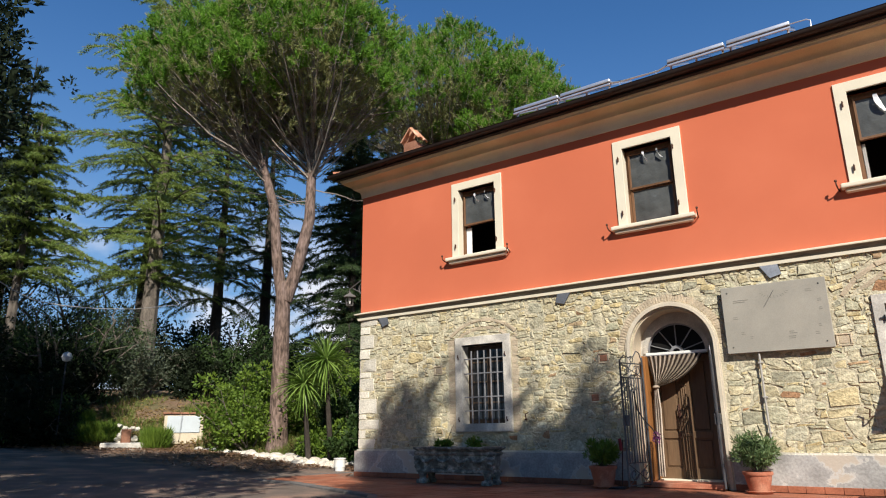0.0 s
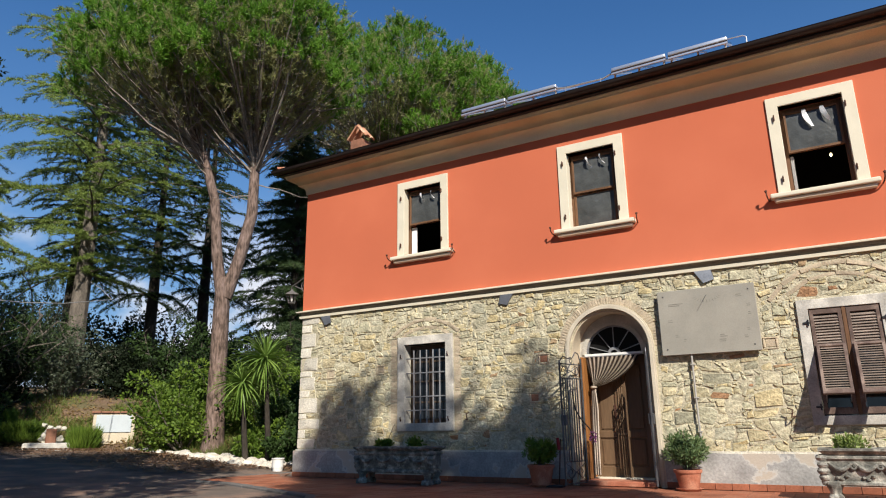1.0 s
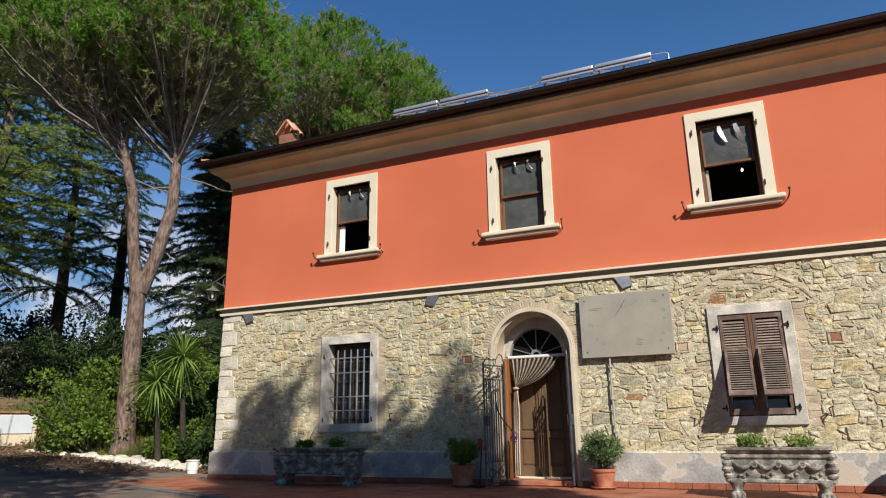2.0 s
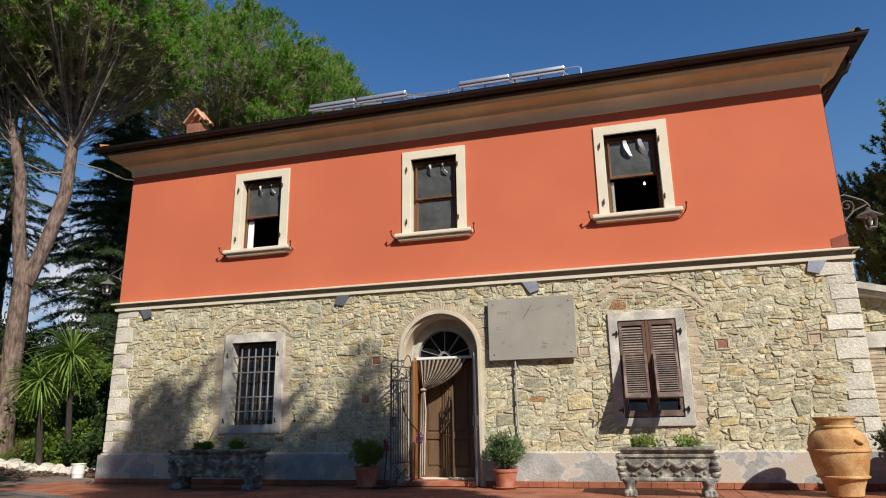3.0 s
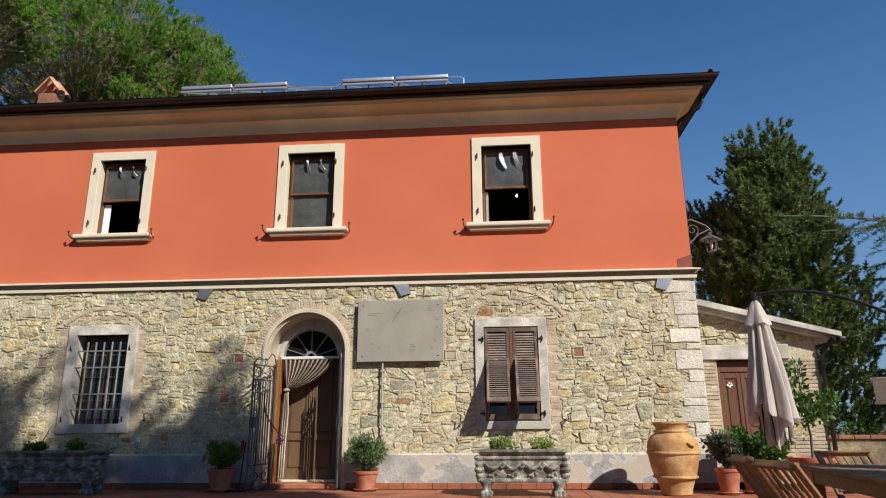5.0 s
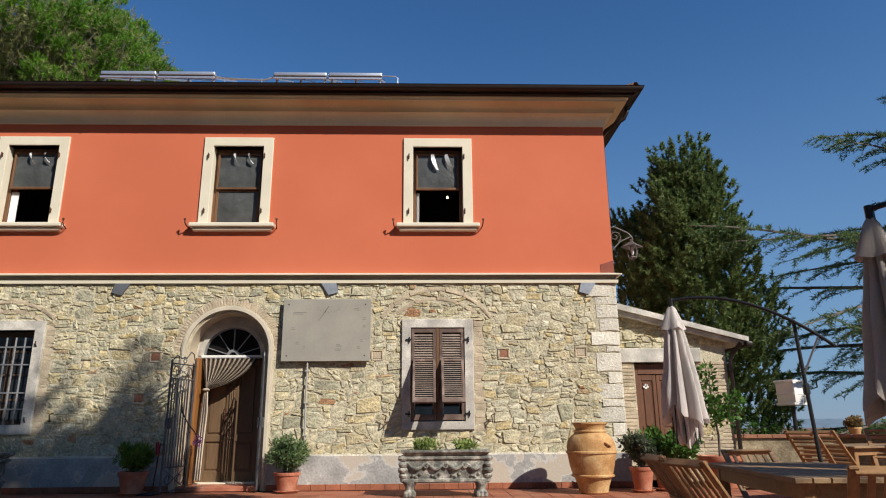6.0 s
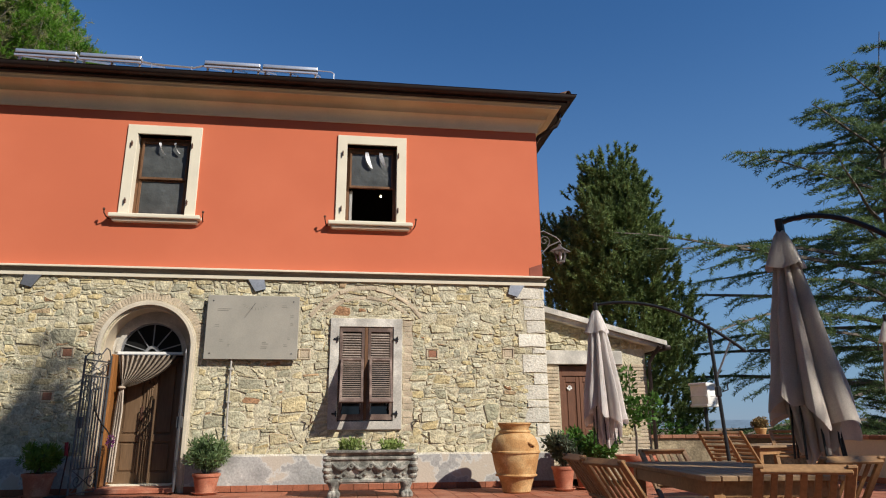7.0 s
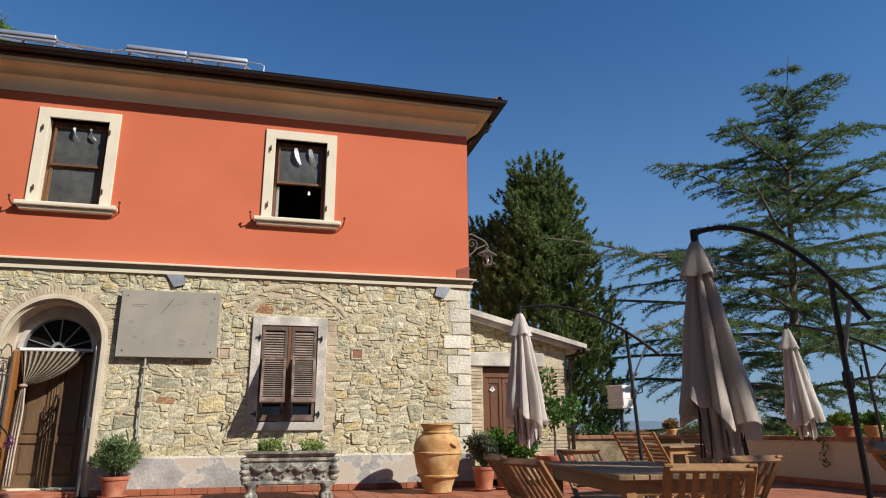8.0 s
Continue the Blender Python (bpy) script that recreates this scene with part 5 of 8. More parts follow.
# slate drips under the string course
for x, s in ((-10.17, 1), (-5.5, -1), (-1.72, 1), (3.05, -1)):
    b = bmesh.new()
    prism(b, [(x - 0.16 * s, 3.60), (x + 0.12 * s, 3.60), (x + 0.16 * s, 3.43), (x - 0.02 * s, 3.38)], -0.05, -0.03)
    bmesh.ops.recalc_face_normals(b, faces=b.faces)
    part("slate", b, M_SLATELIT if x > -3 else M_SLATEDIM, house, "blue-grey slate wedge under the string course")

# blank sundial slab with its gnomon
dial = thing("sundial_panel", (-1.74, -0.05, 2.17), "large grey sundial slab with faded markings and an iron gnomon", "sundial")
b = bmesh.new()
box(b, (-2.529, -0.115, 2.168), (-0.949, -0.075, 3.289), 0.006)
part("slab", b, M_PLAQUE, dial)
b = bmesh.new()
tube(b, [(-1.71, -0.11, 3.16), (-1.77, -0.24, 3.02)], 0.004, 6)
part("gnomon", b, M_IRON, dial, "thin iron gnomon")
for x in (-2.43, -1.05):
    for z in (2.27, 3.19):
        b = bmesh.new()
        lathe(b, [(0.012, 0), (0.012, 0.006), (0.004, 0.009)], (0, 0, 0), 8)
        bmesh.ops.transform(b, matrix=pose(x, -0.115, z, 90), verts=b.verts)
        part("bolt", b, M_IRON, dial)
        b = bmesh.new()
        box(b, (x - 0.02, -0.08, z - 0.02), (x + 0.02, 0.03, z + 0.02))
        part("spacer", b, M_IRON, dial)
b = bmesh.new()
rngm = np.random.default_rng(9)
for i in range(11):
    a = radians(200 + i * 14)
    x, z = -1.71 + 0.19 * math.cos(a), 3.17 + 0.10 * math.sin(a)
    beam(b, (x, -0.116, z), (x + 0.04 * math.cos(a), -0.116, z + 0.04 * math.sin(a)), 0.007, 0.0015, 0, (0, 1, 0))
for x, z, w in ((-2.35, 3.04, 0.26), (-1.25, 3.11, 0.1), (-2.38, 2.76, 0.08), (-1.10, 2.94, 0.06), (-1.09, 2.80, 0.06), (-2.15, 2.42, 0.06), (-1.56, 2.46, 0.12), (-1.58, 2.38, 0.11), (-1.19, 2.42, 0.07), (-2.28, 2.50, 0.07), (-1.13, 2.54, 0.05)):
    for k in range(2):
        zz = z - 0.03 * k
        box(b, (x, -0.1168, zz), (x + w * rngm.uniform(0.6, 1), -0.1153, zz + 0.012))
part("markings", b, M_FAINT, dial, "faint worn markings", False, "stuff")
cond = thing("cable_conduit", (-2.03, -0.04, 0.6), "thin grey conduit clipped to the stone wall", "pipe")
b = bmesh.new()
tube(b, [(-2.06, -0.075, 2.17), (-2.06, -0.075, 1.4), (-2.05, -0.075, 0.62)], 0.016, 8)
part("pipe", b, M_PIPE, cond, "", True)
for z in (0.9, 1.45, 2.0):
    b = bmesh.new()
    box(b, (-2.09, -0.095, z - 0.012), (-2.02, -0.02, z + 0.012), 0.003)
    part("clip", b, M_PIPE, cond)

# ---------------------------------------------------------------- lanterns on the corners
def lantern(x, y, z, s, label, L=0.62):
    """A wall lantern hung from a scrolled bracket that reaches sideways from the corner."""
    t = thing("wall_lantern", (x, y, z), label, "lantern", "lanterns on the house corners")
    b = bmesh.new()
    tube(b, [(x, y, z + 0.32), (x + s * 0.2, y, z + 0.36), (x + s * 0.45, y, z + 0.24), (x + s * L, y, z + 0.17), (x + s * (L + 0.03), y, z + 0.10), (x + s * (L - 0.03), y, z + 0.08)], 0.014, 7)
    tube(b, [(x, y, z - 0.30), (x + s * 0.12, y, z - 0.12), (x + s * 0.3, y, z + 0.06), (x + s * 0.52, y, z + 0.16)], 0.014, 7)
    tube(b, [(x + s * p[0], y, z + p[2]) for p in scroll(0.20, 0.16, 0.12, 0.02, -60, 460)], 0.010, 6)
    tube(b, [(x + s * p[0], y, z + p[2]) for p in scroll(0.08, -0.05, 0.07, 0.015, 90, 520)], 0.009, 6)
    beam(b, (x + s * 0.005, y, z - 0.36), (x + s * 0.005, y, z + 0.42), 0.035, 0.012)
    part("bracket", b, M_LANTERN, t, "scrolled iron bracket", True)
    c = Vector((x + s * L, y, z))
    b = bmesh.new()
    lathe(b, [(0.015, 0.10), (0.03, 0.07), (0.05, 0.045), (0.215, -0.045), (0.215, -0.057), (0.03, -0.045)], c, 4)
    part("hood", b, M_LANTERN, t, "sloping lantern hood")
    b = bmesh.new()
    for k in range(6):
        a = 2 * math.pi * k / 6
        beam(b, c + Vector((0.125 * math.cos(a), 0.125 * math.sin(a), -0.045)), c + Vector((0.08 * math.cos(a), 0.08 * math.sin(a), -0.26)), 0.012, 0.012)
    lathe(b, [(0.085, -0.26), (0.09, -0.275), (0.03, -0.30), (0.008, -0.33)], c, 6)
    part("cage", b, M_LANTERN, t)
    b = bmesh.new()
    lathe(b, [(0.02, -0.06), (0.035, -0.11), (0.03, -0.18), (0.015, -0.22)], c, 8)
    part("bulb", b, M_WHITE, t, "pale bulb", True)


lantern(XL, 0.25, 4.36, -1, "weathered grey lantern on a scrolled iron bracket, driveway side")
lantern(XR, 0.42, 4.47, 1, "weathered grey lantern on a scrolled iron bracket, terrace side", 0.52)

# ---------------------------------------------------------------- chimney and solar collectors on the roof
ch = thing("chimney", (-9.83, 0.73, 7.65), "low chimney capped with two leaning terracotta tiles", "chimney")
b = bmesh.new()
box(b, (-10.02, 0.52, 7.45), (-9.64, 0.94, 8.26), 0.012)
part("stack", b, M_CAP, ch, "brick stack")
for s in (-1, 1):
    b = bmesh.new()
    m = pose(-9.83, 0.73, 8.66, 0, s * 50, 0)
    for k in range(2):
        y = -0.12 + k * 0.20
        n = 7
        pts = [(0.095 * math.cos(math.pi * i / n), 0.05 * math.sin(math.pi * i / n)) for i in range(n + 1)]
        pts += [(0.08 * math.cos(math.pi * i / n), 0.05 * math.sin(math.pi * i / n) - 0.016) for i in range(n, -1, -1)]
        vs = prism(b, [(y + p[0], p[1]) for p in pts], 0.0, s * 0.46, "x")
        bmesh.ops.transform(b, matrix=m, verts=vs)
    part("cap_tile", b, M_CAPTILE, ch, "sunlit terracotta cap tiles", True)


def collector(x0, x1, group):
    t = thing("solar_collector", ((x0 + x1) / 2, 1.2, 7.9), "vacuum-tube solar collector with an aluminium header", "solar panel", group)
    b = bmesh.new()
    box(b, (x0, 0.90, 8.395), (x1, 1.06, 8.485), 0.02, seg=3)
    part("header", b, M_SILVER, t, "silver header casing", True)
    b = bmesh.new()
    for x in (x0 + 0.05, (x0 + x1) / 2, x1 - 0.05):
        beam(b, (x, 0.85, 7.84), (x, 1.05, 8.38), 0.04, 0.03)
        beam(b, (x, 0.95, 8.34), (x, 2.6, 9.20), 0.04, 0.03)
        beam(b, (x, 2.55, 8.25), (x, 2.55, 9.18), 0.04, 0.03)
    part("support", b, M_SILVER, t, "aluminium support")
    n = int((x1 - x0) / 0.11)
    for i in range(n):
        x = x0 + 0.06 + i * (x1 - x0 - 0.12) / (n - 1)
        b = bmesh.new()
        tube(b, [(x, 1.05, 8.43), (x, 2.6, 9.26)], 0.028, 6)
        part("tube", b, M_TUBE, t, "dark glass tube" if i == 0 else "", True)
    # Dark strip between header and rail, in place of the tube ends.
    b = bmesh.new()
    box(b, (x0, 0.90, 8.365), (x1, 0.93, 8.398), 0.004)
    part("seal", b, M_GUTTER, t, "dark strip for the tube ends")
    b = bmesh.new()
    box(b, (x0, 0.885, 8.315), (x1, 0.915, 8.36), 0.006)
    part("rail", b, M_SILVER, t, "aluminium lower rail")


collector(-6.93, -5.76, "solar collectors on the roof")
collector(-5.70, -4.50, "solar collectors on the roof")
collector(-3.24, -2.10, "solar collectors on the roof")
collector(-2.05, -0.90, "solar collectors on the roof")
pipe = thing("roof_pipe", (-3.9, 1.0, 8.0), "pipe run linking the solar collectors", "pipe")
b = bmesh.new()
tube(b, [(-4.50, 0.98, 8.40), (-4.3, 0.98, 8.36), (-3.45, 0.98, 8.33), (-3.24, 0.98, 8.40)], 0.02, 6)
part("pipe", b, M_SILVER, pipe, "", True)
b = bmesh.new()
tube(b, [(-0.90, 0.98, 8.45), (-0.62, 0.98, 8.44), (-0.56, 0.98, 8.40), (-0.56, 0.98, 7.82)], 0.012, 6)
part("pipe", b, M_SILVER, pipe, "", True)
for x in (-4.3, -3.5):
    b = bmesh.new()
    beam(b, (x, 0.98, 7.82), (x, 0.98, 8.36), 0.03, 0.02)
    part("post", b, M_SILVER, pipe)

# ---------------------------------------------------------------- annex
AY = 1.0
annex = thing("annex", (4.9, 2.5, 0), "small stone annex with a lean-to roof", "outbuilding")
b = bmesh.new()
AX1 = 5.98
prism(b, [(XR + 0.02, 2.22), (AX1, 2.22), (AX1, 2.66), (XR + 0.02, 3.28)], AY + 0.02, AY + 0.4)
prism(b, [(XR + 0.02, 0), (4.14, 0), (4.14, 2.22), (XR + 0.02, 2.22)], AY + 0.02, AY + 0.4)
prism(b, [(5.02, 0), (AX1, 0), (AX1, 2.22), (5.02, 2.22)], AY + 0.02, AY + 0.4)
box(b, (AX1 - 0.35, AY + 0.4, 0), (AX1, 5, 2.6))
box(b, (XR + 0.02, 4.7, 0), (AX1 - 0.35, 5, 3.2))
part("wall", b, M_MORTAR, annex, "stone annex wall")
b = bmesh.new()
prism(b, [(XR + 0.01, 3.30), (6.36, 2.60), (6.36, 2.69), (XR + 0.01, 3.42)], AY - 0.25, 5.2)
prism(b, [(XR + 0.01, 3.205), (6.30, 2.535), (6.30, 2.60), (XR + 0.01, 3.30)], AY - 0.18, 5.15)
part("roof", b, M_GREYSTONE, annex, "pale stone verge of the lean-to roof")
tv, tf = [], []
for i in range(16):
    y = AY + 0.05 + i * 0.31
    tile_row((6.28, y, 2.63), (XR + 0.1, y, 3.34), 0.07)
raw("roof_tiles", tv, tf, M_TILE, annex, "terracotta tiles", True, "stuff")
b = bmesh.new()
box(b, (XR + 0.03, AY - 0.035, 2.22), (5.47, AY + 0.1, 2.50), 0.012)
part("lintel", b, M_GREYSTONE, annex, "long pale stone lintel")
b = bmesh.new()
za, zb, x0, x1 = 0.02, 2.20, 4.16, 5.0
for lo, hi in (((x0, AY + 0.10, za), (x0 + 0.06, AY + 0.18, zb)), ((x1 - 0.06, AY + 0.10, za), (x1, AY + 0.18, zb)), ((x0 + 0.06, AY + 0.10, zb - 0.20), (x1 - 0.06, AY + 0.18, zb))):
    box(b, lo, hi, 0.006)
adoor = part("door", b, M_ANNEXDOOR, annex, "brown panelled wooden door")
for a, c in ((x0 + 0.06, (x0 + x1) / 2 - 0.004), ((x0 + x1) / 2 + 0.004, x1 - 0.06)):
    b = bmesh.new()
    for lo, hi in (((a, AY + 0.12, za), (a + 0.07, AY + 0.16, 1.99)), ((c - 0.07, AY + 0.12, za), (c, AY + 0.16, 1.99)), ((a + 0.07, AY + 0.12, 1.88), (c - 0.07, AY + 0.16, 1.99)), ((a + 0.07, AY + 0.12, za), (c - 0.07, AY + 0.16, 0.2)), ((a + 0.07, AY + 0.12, 0.85), (c - 0.07, AY + 0.16, 0.97))):
        box(b, lo, hi, 0.006)
    box(b, (a + 0.07, AY + 0.14, 0.2), (c - 0.07, AY + 0.155, 0.85))
    box(b, (a + 0.07, AY + 0.14, 0.97), (c - 0.07, AY + 0.155, 1.88))
    box(b, (a + 0.10, AY + 0.128, 1.0), (c - 0.10, AY + 0.145, 1.85), 0.012)
    part("leaf", b, M_ANNEXDOOR, adoor)
b = bmesh.new()
for dx, dz in ((-0.035, 0.0), (0.0, 0.035), (0.035, 0.0), (0.0, -0.025), (0.02, 0.03)):
    tube(b, [(4.37 + dx, AY + 0.125, 1.76 + dz), (4.37 + dx, AY + 0.112, 1.76 + dz)], 0.022, 8)
part("ornament", b, M_WHITE, adoor, "small white flower-shaped ornament")
b = bmesh.new()
tube(b, [(6.20, AY - 0.24, 2.58), (6.10, AY - 0.1, 2.40), (6.03, AY - 0.05, 2.25), (6.03, AY - 0.05, 0.05)], 0.04, 8)
box(b, (6.28, AY - 0.3, 2.50), (6.42, 5.2, 2.60), 0.03, seg=2)
part("downpipe", b, M_GUTTER, annex, "dark gutter and downpipe", True)
rngx = np.random.default_rng(31)
bricks = []
z = 0.0
while z < 2.2:
    bricks.append(([(XR + 0.03, z), (4.13, z), (4.13, z + 0.062), (XR + 0.03, z + 0.062)], 0.012))
    for xa, xb in ((5.03, 5.36), (5.36, 5.66), (5.66, AX1)):
        if int(z / 0.75) % 2 == 0 or xb > 5.7:
            bricks.append(([(xa, z), (xb, z), (xb, z + 0.062), (xa, z + 0.062)], 0.012))
    z += 0.068
rs = [cobble(p, AY + 0.02, o + 0.002, rngx, 0.004, 0.006) for p, o in bricks]
v, f = join([s for s in rs if s is not None])
raw("bricks", v, f, M_BRICK, annex, "thin pale bricks of the door jambs", False, "stuff")
am = rubble(XR + 0.03, AX1, 2.51, 3.24, [], 8)
am += [q for q in rubble(5.03, AX1, 0.0, 2.2, [], 9) if int(q[1] / 0.75) % 2 == 1 and q[0] < 5.72]
am = [(x, z, poly, rg) for x, z, poly, rg in am if z < 3.22 - (x - XR) * 0.245]
rs = [cobble(poly, AY + 0.02, rg.uniform(0.018, 0.036), rg, 0.0038, 0.012) for x, z, poly, rg in am]
v, f = join([s for s in rs if s is not None])
raw("rubble_masonry", v, f, M_STONE, annex, "uneven tan rubble stones", True, "stuff")

# ---------------------------------------------------------------- terrace, kerbs, parapet
TERR = [(-12.9, -1.75), (-10.9, -2.0), (-7.5, -3.4), (-5.5, -6.0), (-4.5, -14.0), (9.4, -14.0), (9.4, 1.2), (6.0, 1.2), (6.0, 0.0), (-11.3, 0.0), (-12.0, 1.0)]
b = bmesh.new()
prism(b, TERR, -0.15, -0.008, "z")
pav = part("pavement", b, M_JOINT, None, "terrace paved with square terracotta tiles", False, "structure", "pavement")


def in_poly(x, y, poly):
    c = False
    for (x0, y0), (x1, y1) in zip(poly, poly[1:] + poly[:1]):
        if (y0 > y) != (y1 > y) and x < (x1 - x0) * (y - y0) / (y1 - y0) + x0:
            c = not c
    return c


b = bmesh.new()
kerb_line = [(-12.0, 1.0), (-12.9, -1.75), (-10.9, -2.0), (-7.5, -3.4), (-5.5, -6.0), (-4.5, -14.0)]
for p, q in zip(kerb_line, kerb_line[1:]):
    n = max(1, int((Vector(q) - Vector(p)).length / 0.9))
    for i in range(n):
        a, c = Vector(p).lerp(Vector(q), i / n), Vector(p).lerp(Vector(q), (i + 1) / n)
        d = (c - a).normalized() * 0.006
        beam(b, (*(a + d), -0.07), (*(c - d), -0.07), 0.16, 0.155, 0.012)
part("kerb", b, M_KERB, None, "low grey stone kerb round the terrace", False, "structure", "kerb")

par = thing("parapet", (9.6, 0, 0), "low rendered parapet with a brick coping", "parapet", kind="structure")
PARP = [(9.55, -14.0), (9.55, 0.4), (8.6, 1.9), (6.1, 2.3)]
b = bmesh.new()
b2 = bmesh.new()
b3 = bmesh.new()
for k, (p, q) in enumerate(zip(PARP, PARP[1:])):
    p, q = Vector((*p, 0)), Vector((*q, 0))
    beam(b if k == 0 else b3, p + Vector((0, 0, 0.36)), q + Vector((0, 0, 0.36)), 0.25, 0.78)
    n = int((q - p).length / 0.26)
    d = (q - p).normalized()
    for i in range(n):
        a, c = p.lerp(q, i / n) + Vector((0, 0, 0.79)), p.lerp(q, (i + 1) / n) + Vector((0, 0, 0.79))
        beam(b2, a + d * 0.004, c - d * 0.004, 0.34, 0.075, 0.008)
part("wall", b, M_PARAPET, par, "cream render, stained")
part("wall", b3, M_BROWNWALL, par, "dark brown mottled masonry")
part("coping", b2, M_CAP, par, "brick coping")
b = bmesh.new()
for p, q in zip(PARP[:2], PARP[1:2]):
    box(b, (9.38, -14, 0.0), (9.43, 0.35, 0.10), 0.005)
part("skirting", b, M_SKIRT, par, "brown tile skirting")
rng = np.random.default_rng(77)
ivy = thing("trailing_plant", (9.4, -2.0, 0.5), "thin trailing plant on the parapet", "plant")
v, f = clumps(rng, [(9.36, -2.0, 0.80), (9.37, -2.02, 0.62), (9.37, -1.95, 0.48), (9.37, -2.0, 0.36)], [0.07, 0.05, 0.05, 0.04], 26, 0.05, 0.03)
raw("leaves", v, f, L_LAUREL, ivy)

# ---------------------------------------------------------------- stone planters on paw feet
def planter(x0, x1, yf, label, plants, seed):
    cx_ = (x0 + x1) / 2
    t = thing("stone_planter", (cx_, yf + 0.25, 0), label, "planter", "carved planters by the wall")
    w, d = x1 - x0, 0.50
    b = bmesh.new()
    prof = [(0.00, 0.20), (0.03, 0.22), (0.03, 0.25), (0.0, 0.27), (0.015, 0.40), (0.02, 0.52), (0.05, 0.55), (0.05, 0.58), (0.02, 0.595), (0.06, 0.63), (0.09, 0.65), (0.09, 0.68), (0.02, 0.685), (-0.04, 0.68), (-0.05, 0.60)]
    xa, xb, ya, yb = x0 + 0.12, x1 - 0.12, yf + 0.08, yf + d
    sweep(b, prof + [(-0.12, 0.6), (-0.12, 0.22)], [(xa, ya, -1, -1), (xb, ya, 1, -1), (xb, yb, 1, 1), (xa, yb, -1, 1)], True)
    box(b, (xa + 0.05, ya + 0.05, 0.2), (xb - 0.05, yb - 0.05, 0.24))
    part("trough", b, M_PLANTER, t, "weathered carved stone trough", True)
    b = bmesh.new()
    # swags and rosettes on the front
    n = 4
    for i in range(n):
        xs = xa + (xb - xa) * (i + 0.5) / n
        hw = (xb - xa) / n * 0.46
        pts = [(xs - hw + 2 * hw * k / 10, ya - 0.03 - 0.02 * math.sin(math.pi * k / 10), 0.50 - 0.09 * math.sin(math.pi * k / 10)) for k in range(11)]
        tube(b, pts, [0.014 + 0.016 * math.sin(math.pi * k / 10) for k in range(11)], 7)
        for dx, dz in ((-0.05, -0.19), (0.06, -0.17), (0.0, -0.21)):
            lathe(b, [(0.004, -0.02), (0.026, -0.01), (0.026, 0.01), (0.004, 0.02)], (xs + dx, ya - 0.012, 0.50 + dz), 8)
    for i in range(1, n):
        xs = xa + (xb - xa) * i / n
        arch_ring(b, xs, 0.46, 0.022, 0.045, 0, 360, ya - 0.05, ya, 12)
        lathe(b, [(0.003, -0.012), (0.014, -0.006), (0.014, 0.006), (0.003, 0.012)], (xs, ya - 0.035, 0.46), 8)
    part("relief", b, M_PLANTER, t, "swags and rosettes in relief", True)
    for s, x in ((-1, x0 + 0.07), (1, x1 - 0.07)):
        b = bmesh.new()
        # scrolled corner mask, worn to plain lobes
        for z, r, dy in ((0.56, 0.085, 0.0), (0.47, 0.075, -0.02), (0.39, 0.085, -0.01), (0.31, 0.07, 0.0), (0.25, 0.05, 0.01)):
            lathe(b, [(0.01, -0.05), (r * 0.8, -0.035), (r, 0), (r * 0.8, 0.035), (0.01, 0.05)], (x, yf + 0.10 + dy, z), 12, 0.15)
        part("corner_carving", b, M_PLANTER, t, "worn scrolled corner", True)
        for yy in (yf + 0.13, yf + d - 0.08):
            b = bmesh.new()
            lathe(b, [(0.085, 0.0), (0.10, 0.03), (0.09, 0.07), (0.065, 0.10), (0.075, 0.15), (0.10, 0.20), (0.10, 0.225)], (x - s * 0.10, yy, 0), 14, 0.1)
            for k in (-1, 0, 1):
                lathe(b, [(0.005, 0.0), (0.035, 0.005), (0.04, 0.04), (0.03, 0.07), (0.005, 0.085)], (x - s * 0.10 + k * 0.055, yy - 0.08, 0), 8)
            part("foot", b, M_PLANTER, t, "lion-paw foot", True)
    b = bmesh.new()
    box(b, (xa + 0.1, ya + 0.1, 0.5), (xb - 0.1, yb - 0.1, 0.655))
    part("soil", b, M_SOIL, t)
    rng = np.random.default_rng(seed)
    for px_, r, mat_ in plants:
        pl = thing("succulent", (px_, yf + 0.27, 0.66), "low pale-green succulent growing in a stone planter", "plant", "succulents in the planters")
        cs = np.stack([px_ + rng.normal(0, r * 0.6, 16), yf + 0.27 + rng.normal(0, 0.07, 16), 0.70 + np.abs(rng.normal(0, r * 0.35, 16))], 1)
        v, f = clumps(rng, cs, [0.05] * 16, 30, 0.07, 0.03, 0.8)
        raw("foliage", v, f, mat_, pl)


planter(-0.38, 1.06, -1.42, "grey carved stone planter on paw feet, sunlit", [(0.03, 0.14, L_PALE), (0.66, 0.10, L_PALE)], 41)
planter(-8.44, -6.60, -1.15, "grey carved stone planter on paw feet, in tree shade", [(-7.85, 0.11, L_SHRUB), (-7.15, 0.11, L_SHRUB)], 42)
twig = thing("dry_twig", (-7.7, -0.9, 0.66), "thin dry flower stalk standing in the planter", "plant")
b = bmesh.new()
tube(b, [(-7.80, -0.88, 0.66), (-7.74, -0.88, 0.86), (-7.66, -0.88, 1.02), (-7.60, -0.88, 1.10)], [0.008, 0.007, 0.006, 0.004], 5)
tube(b, [(-7.71, -0.88, 0.93), (-7.65, -0.88, 0.97)], 0.005, 5)
part("stalk", b, M_GREYBARK, twig)

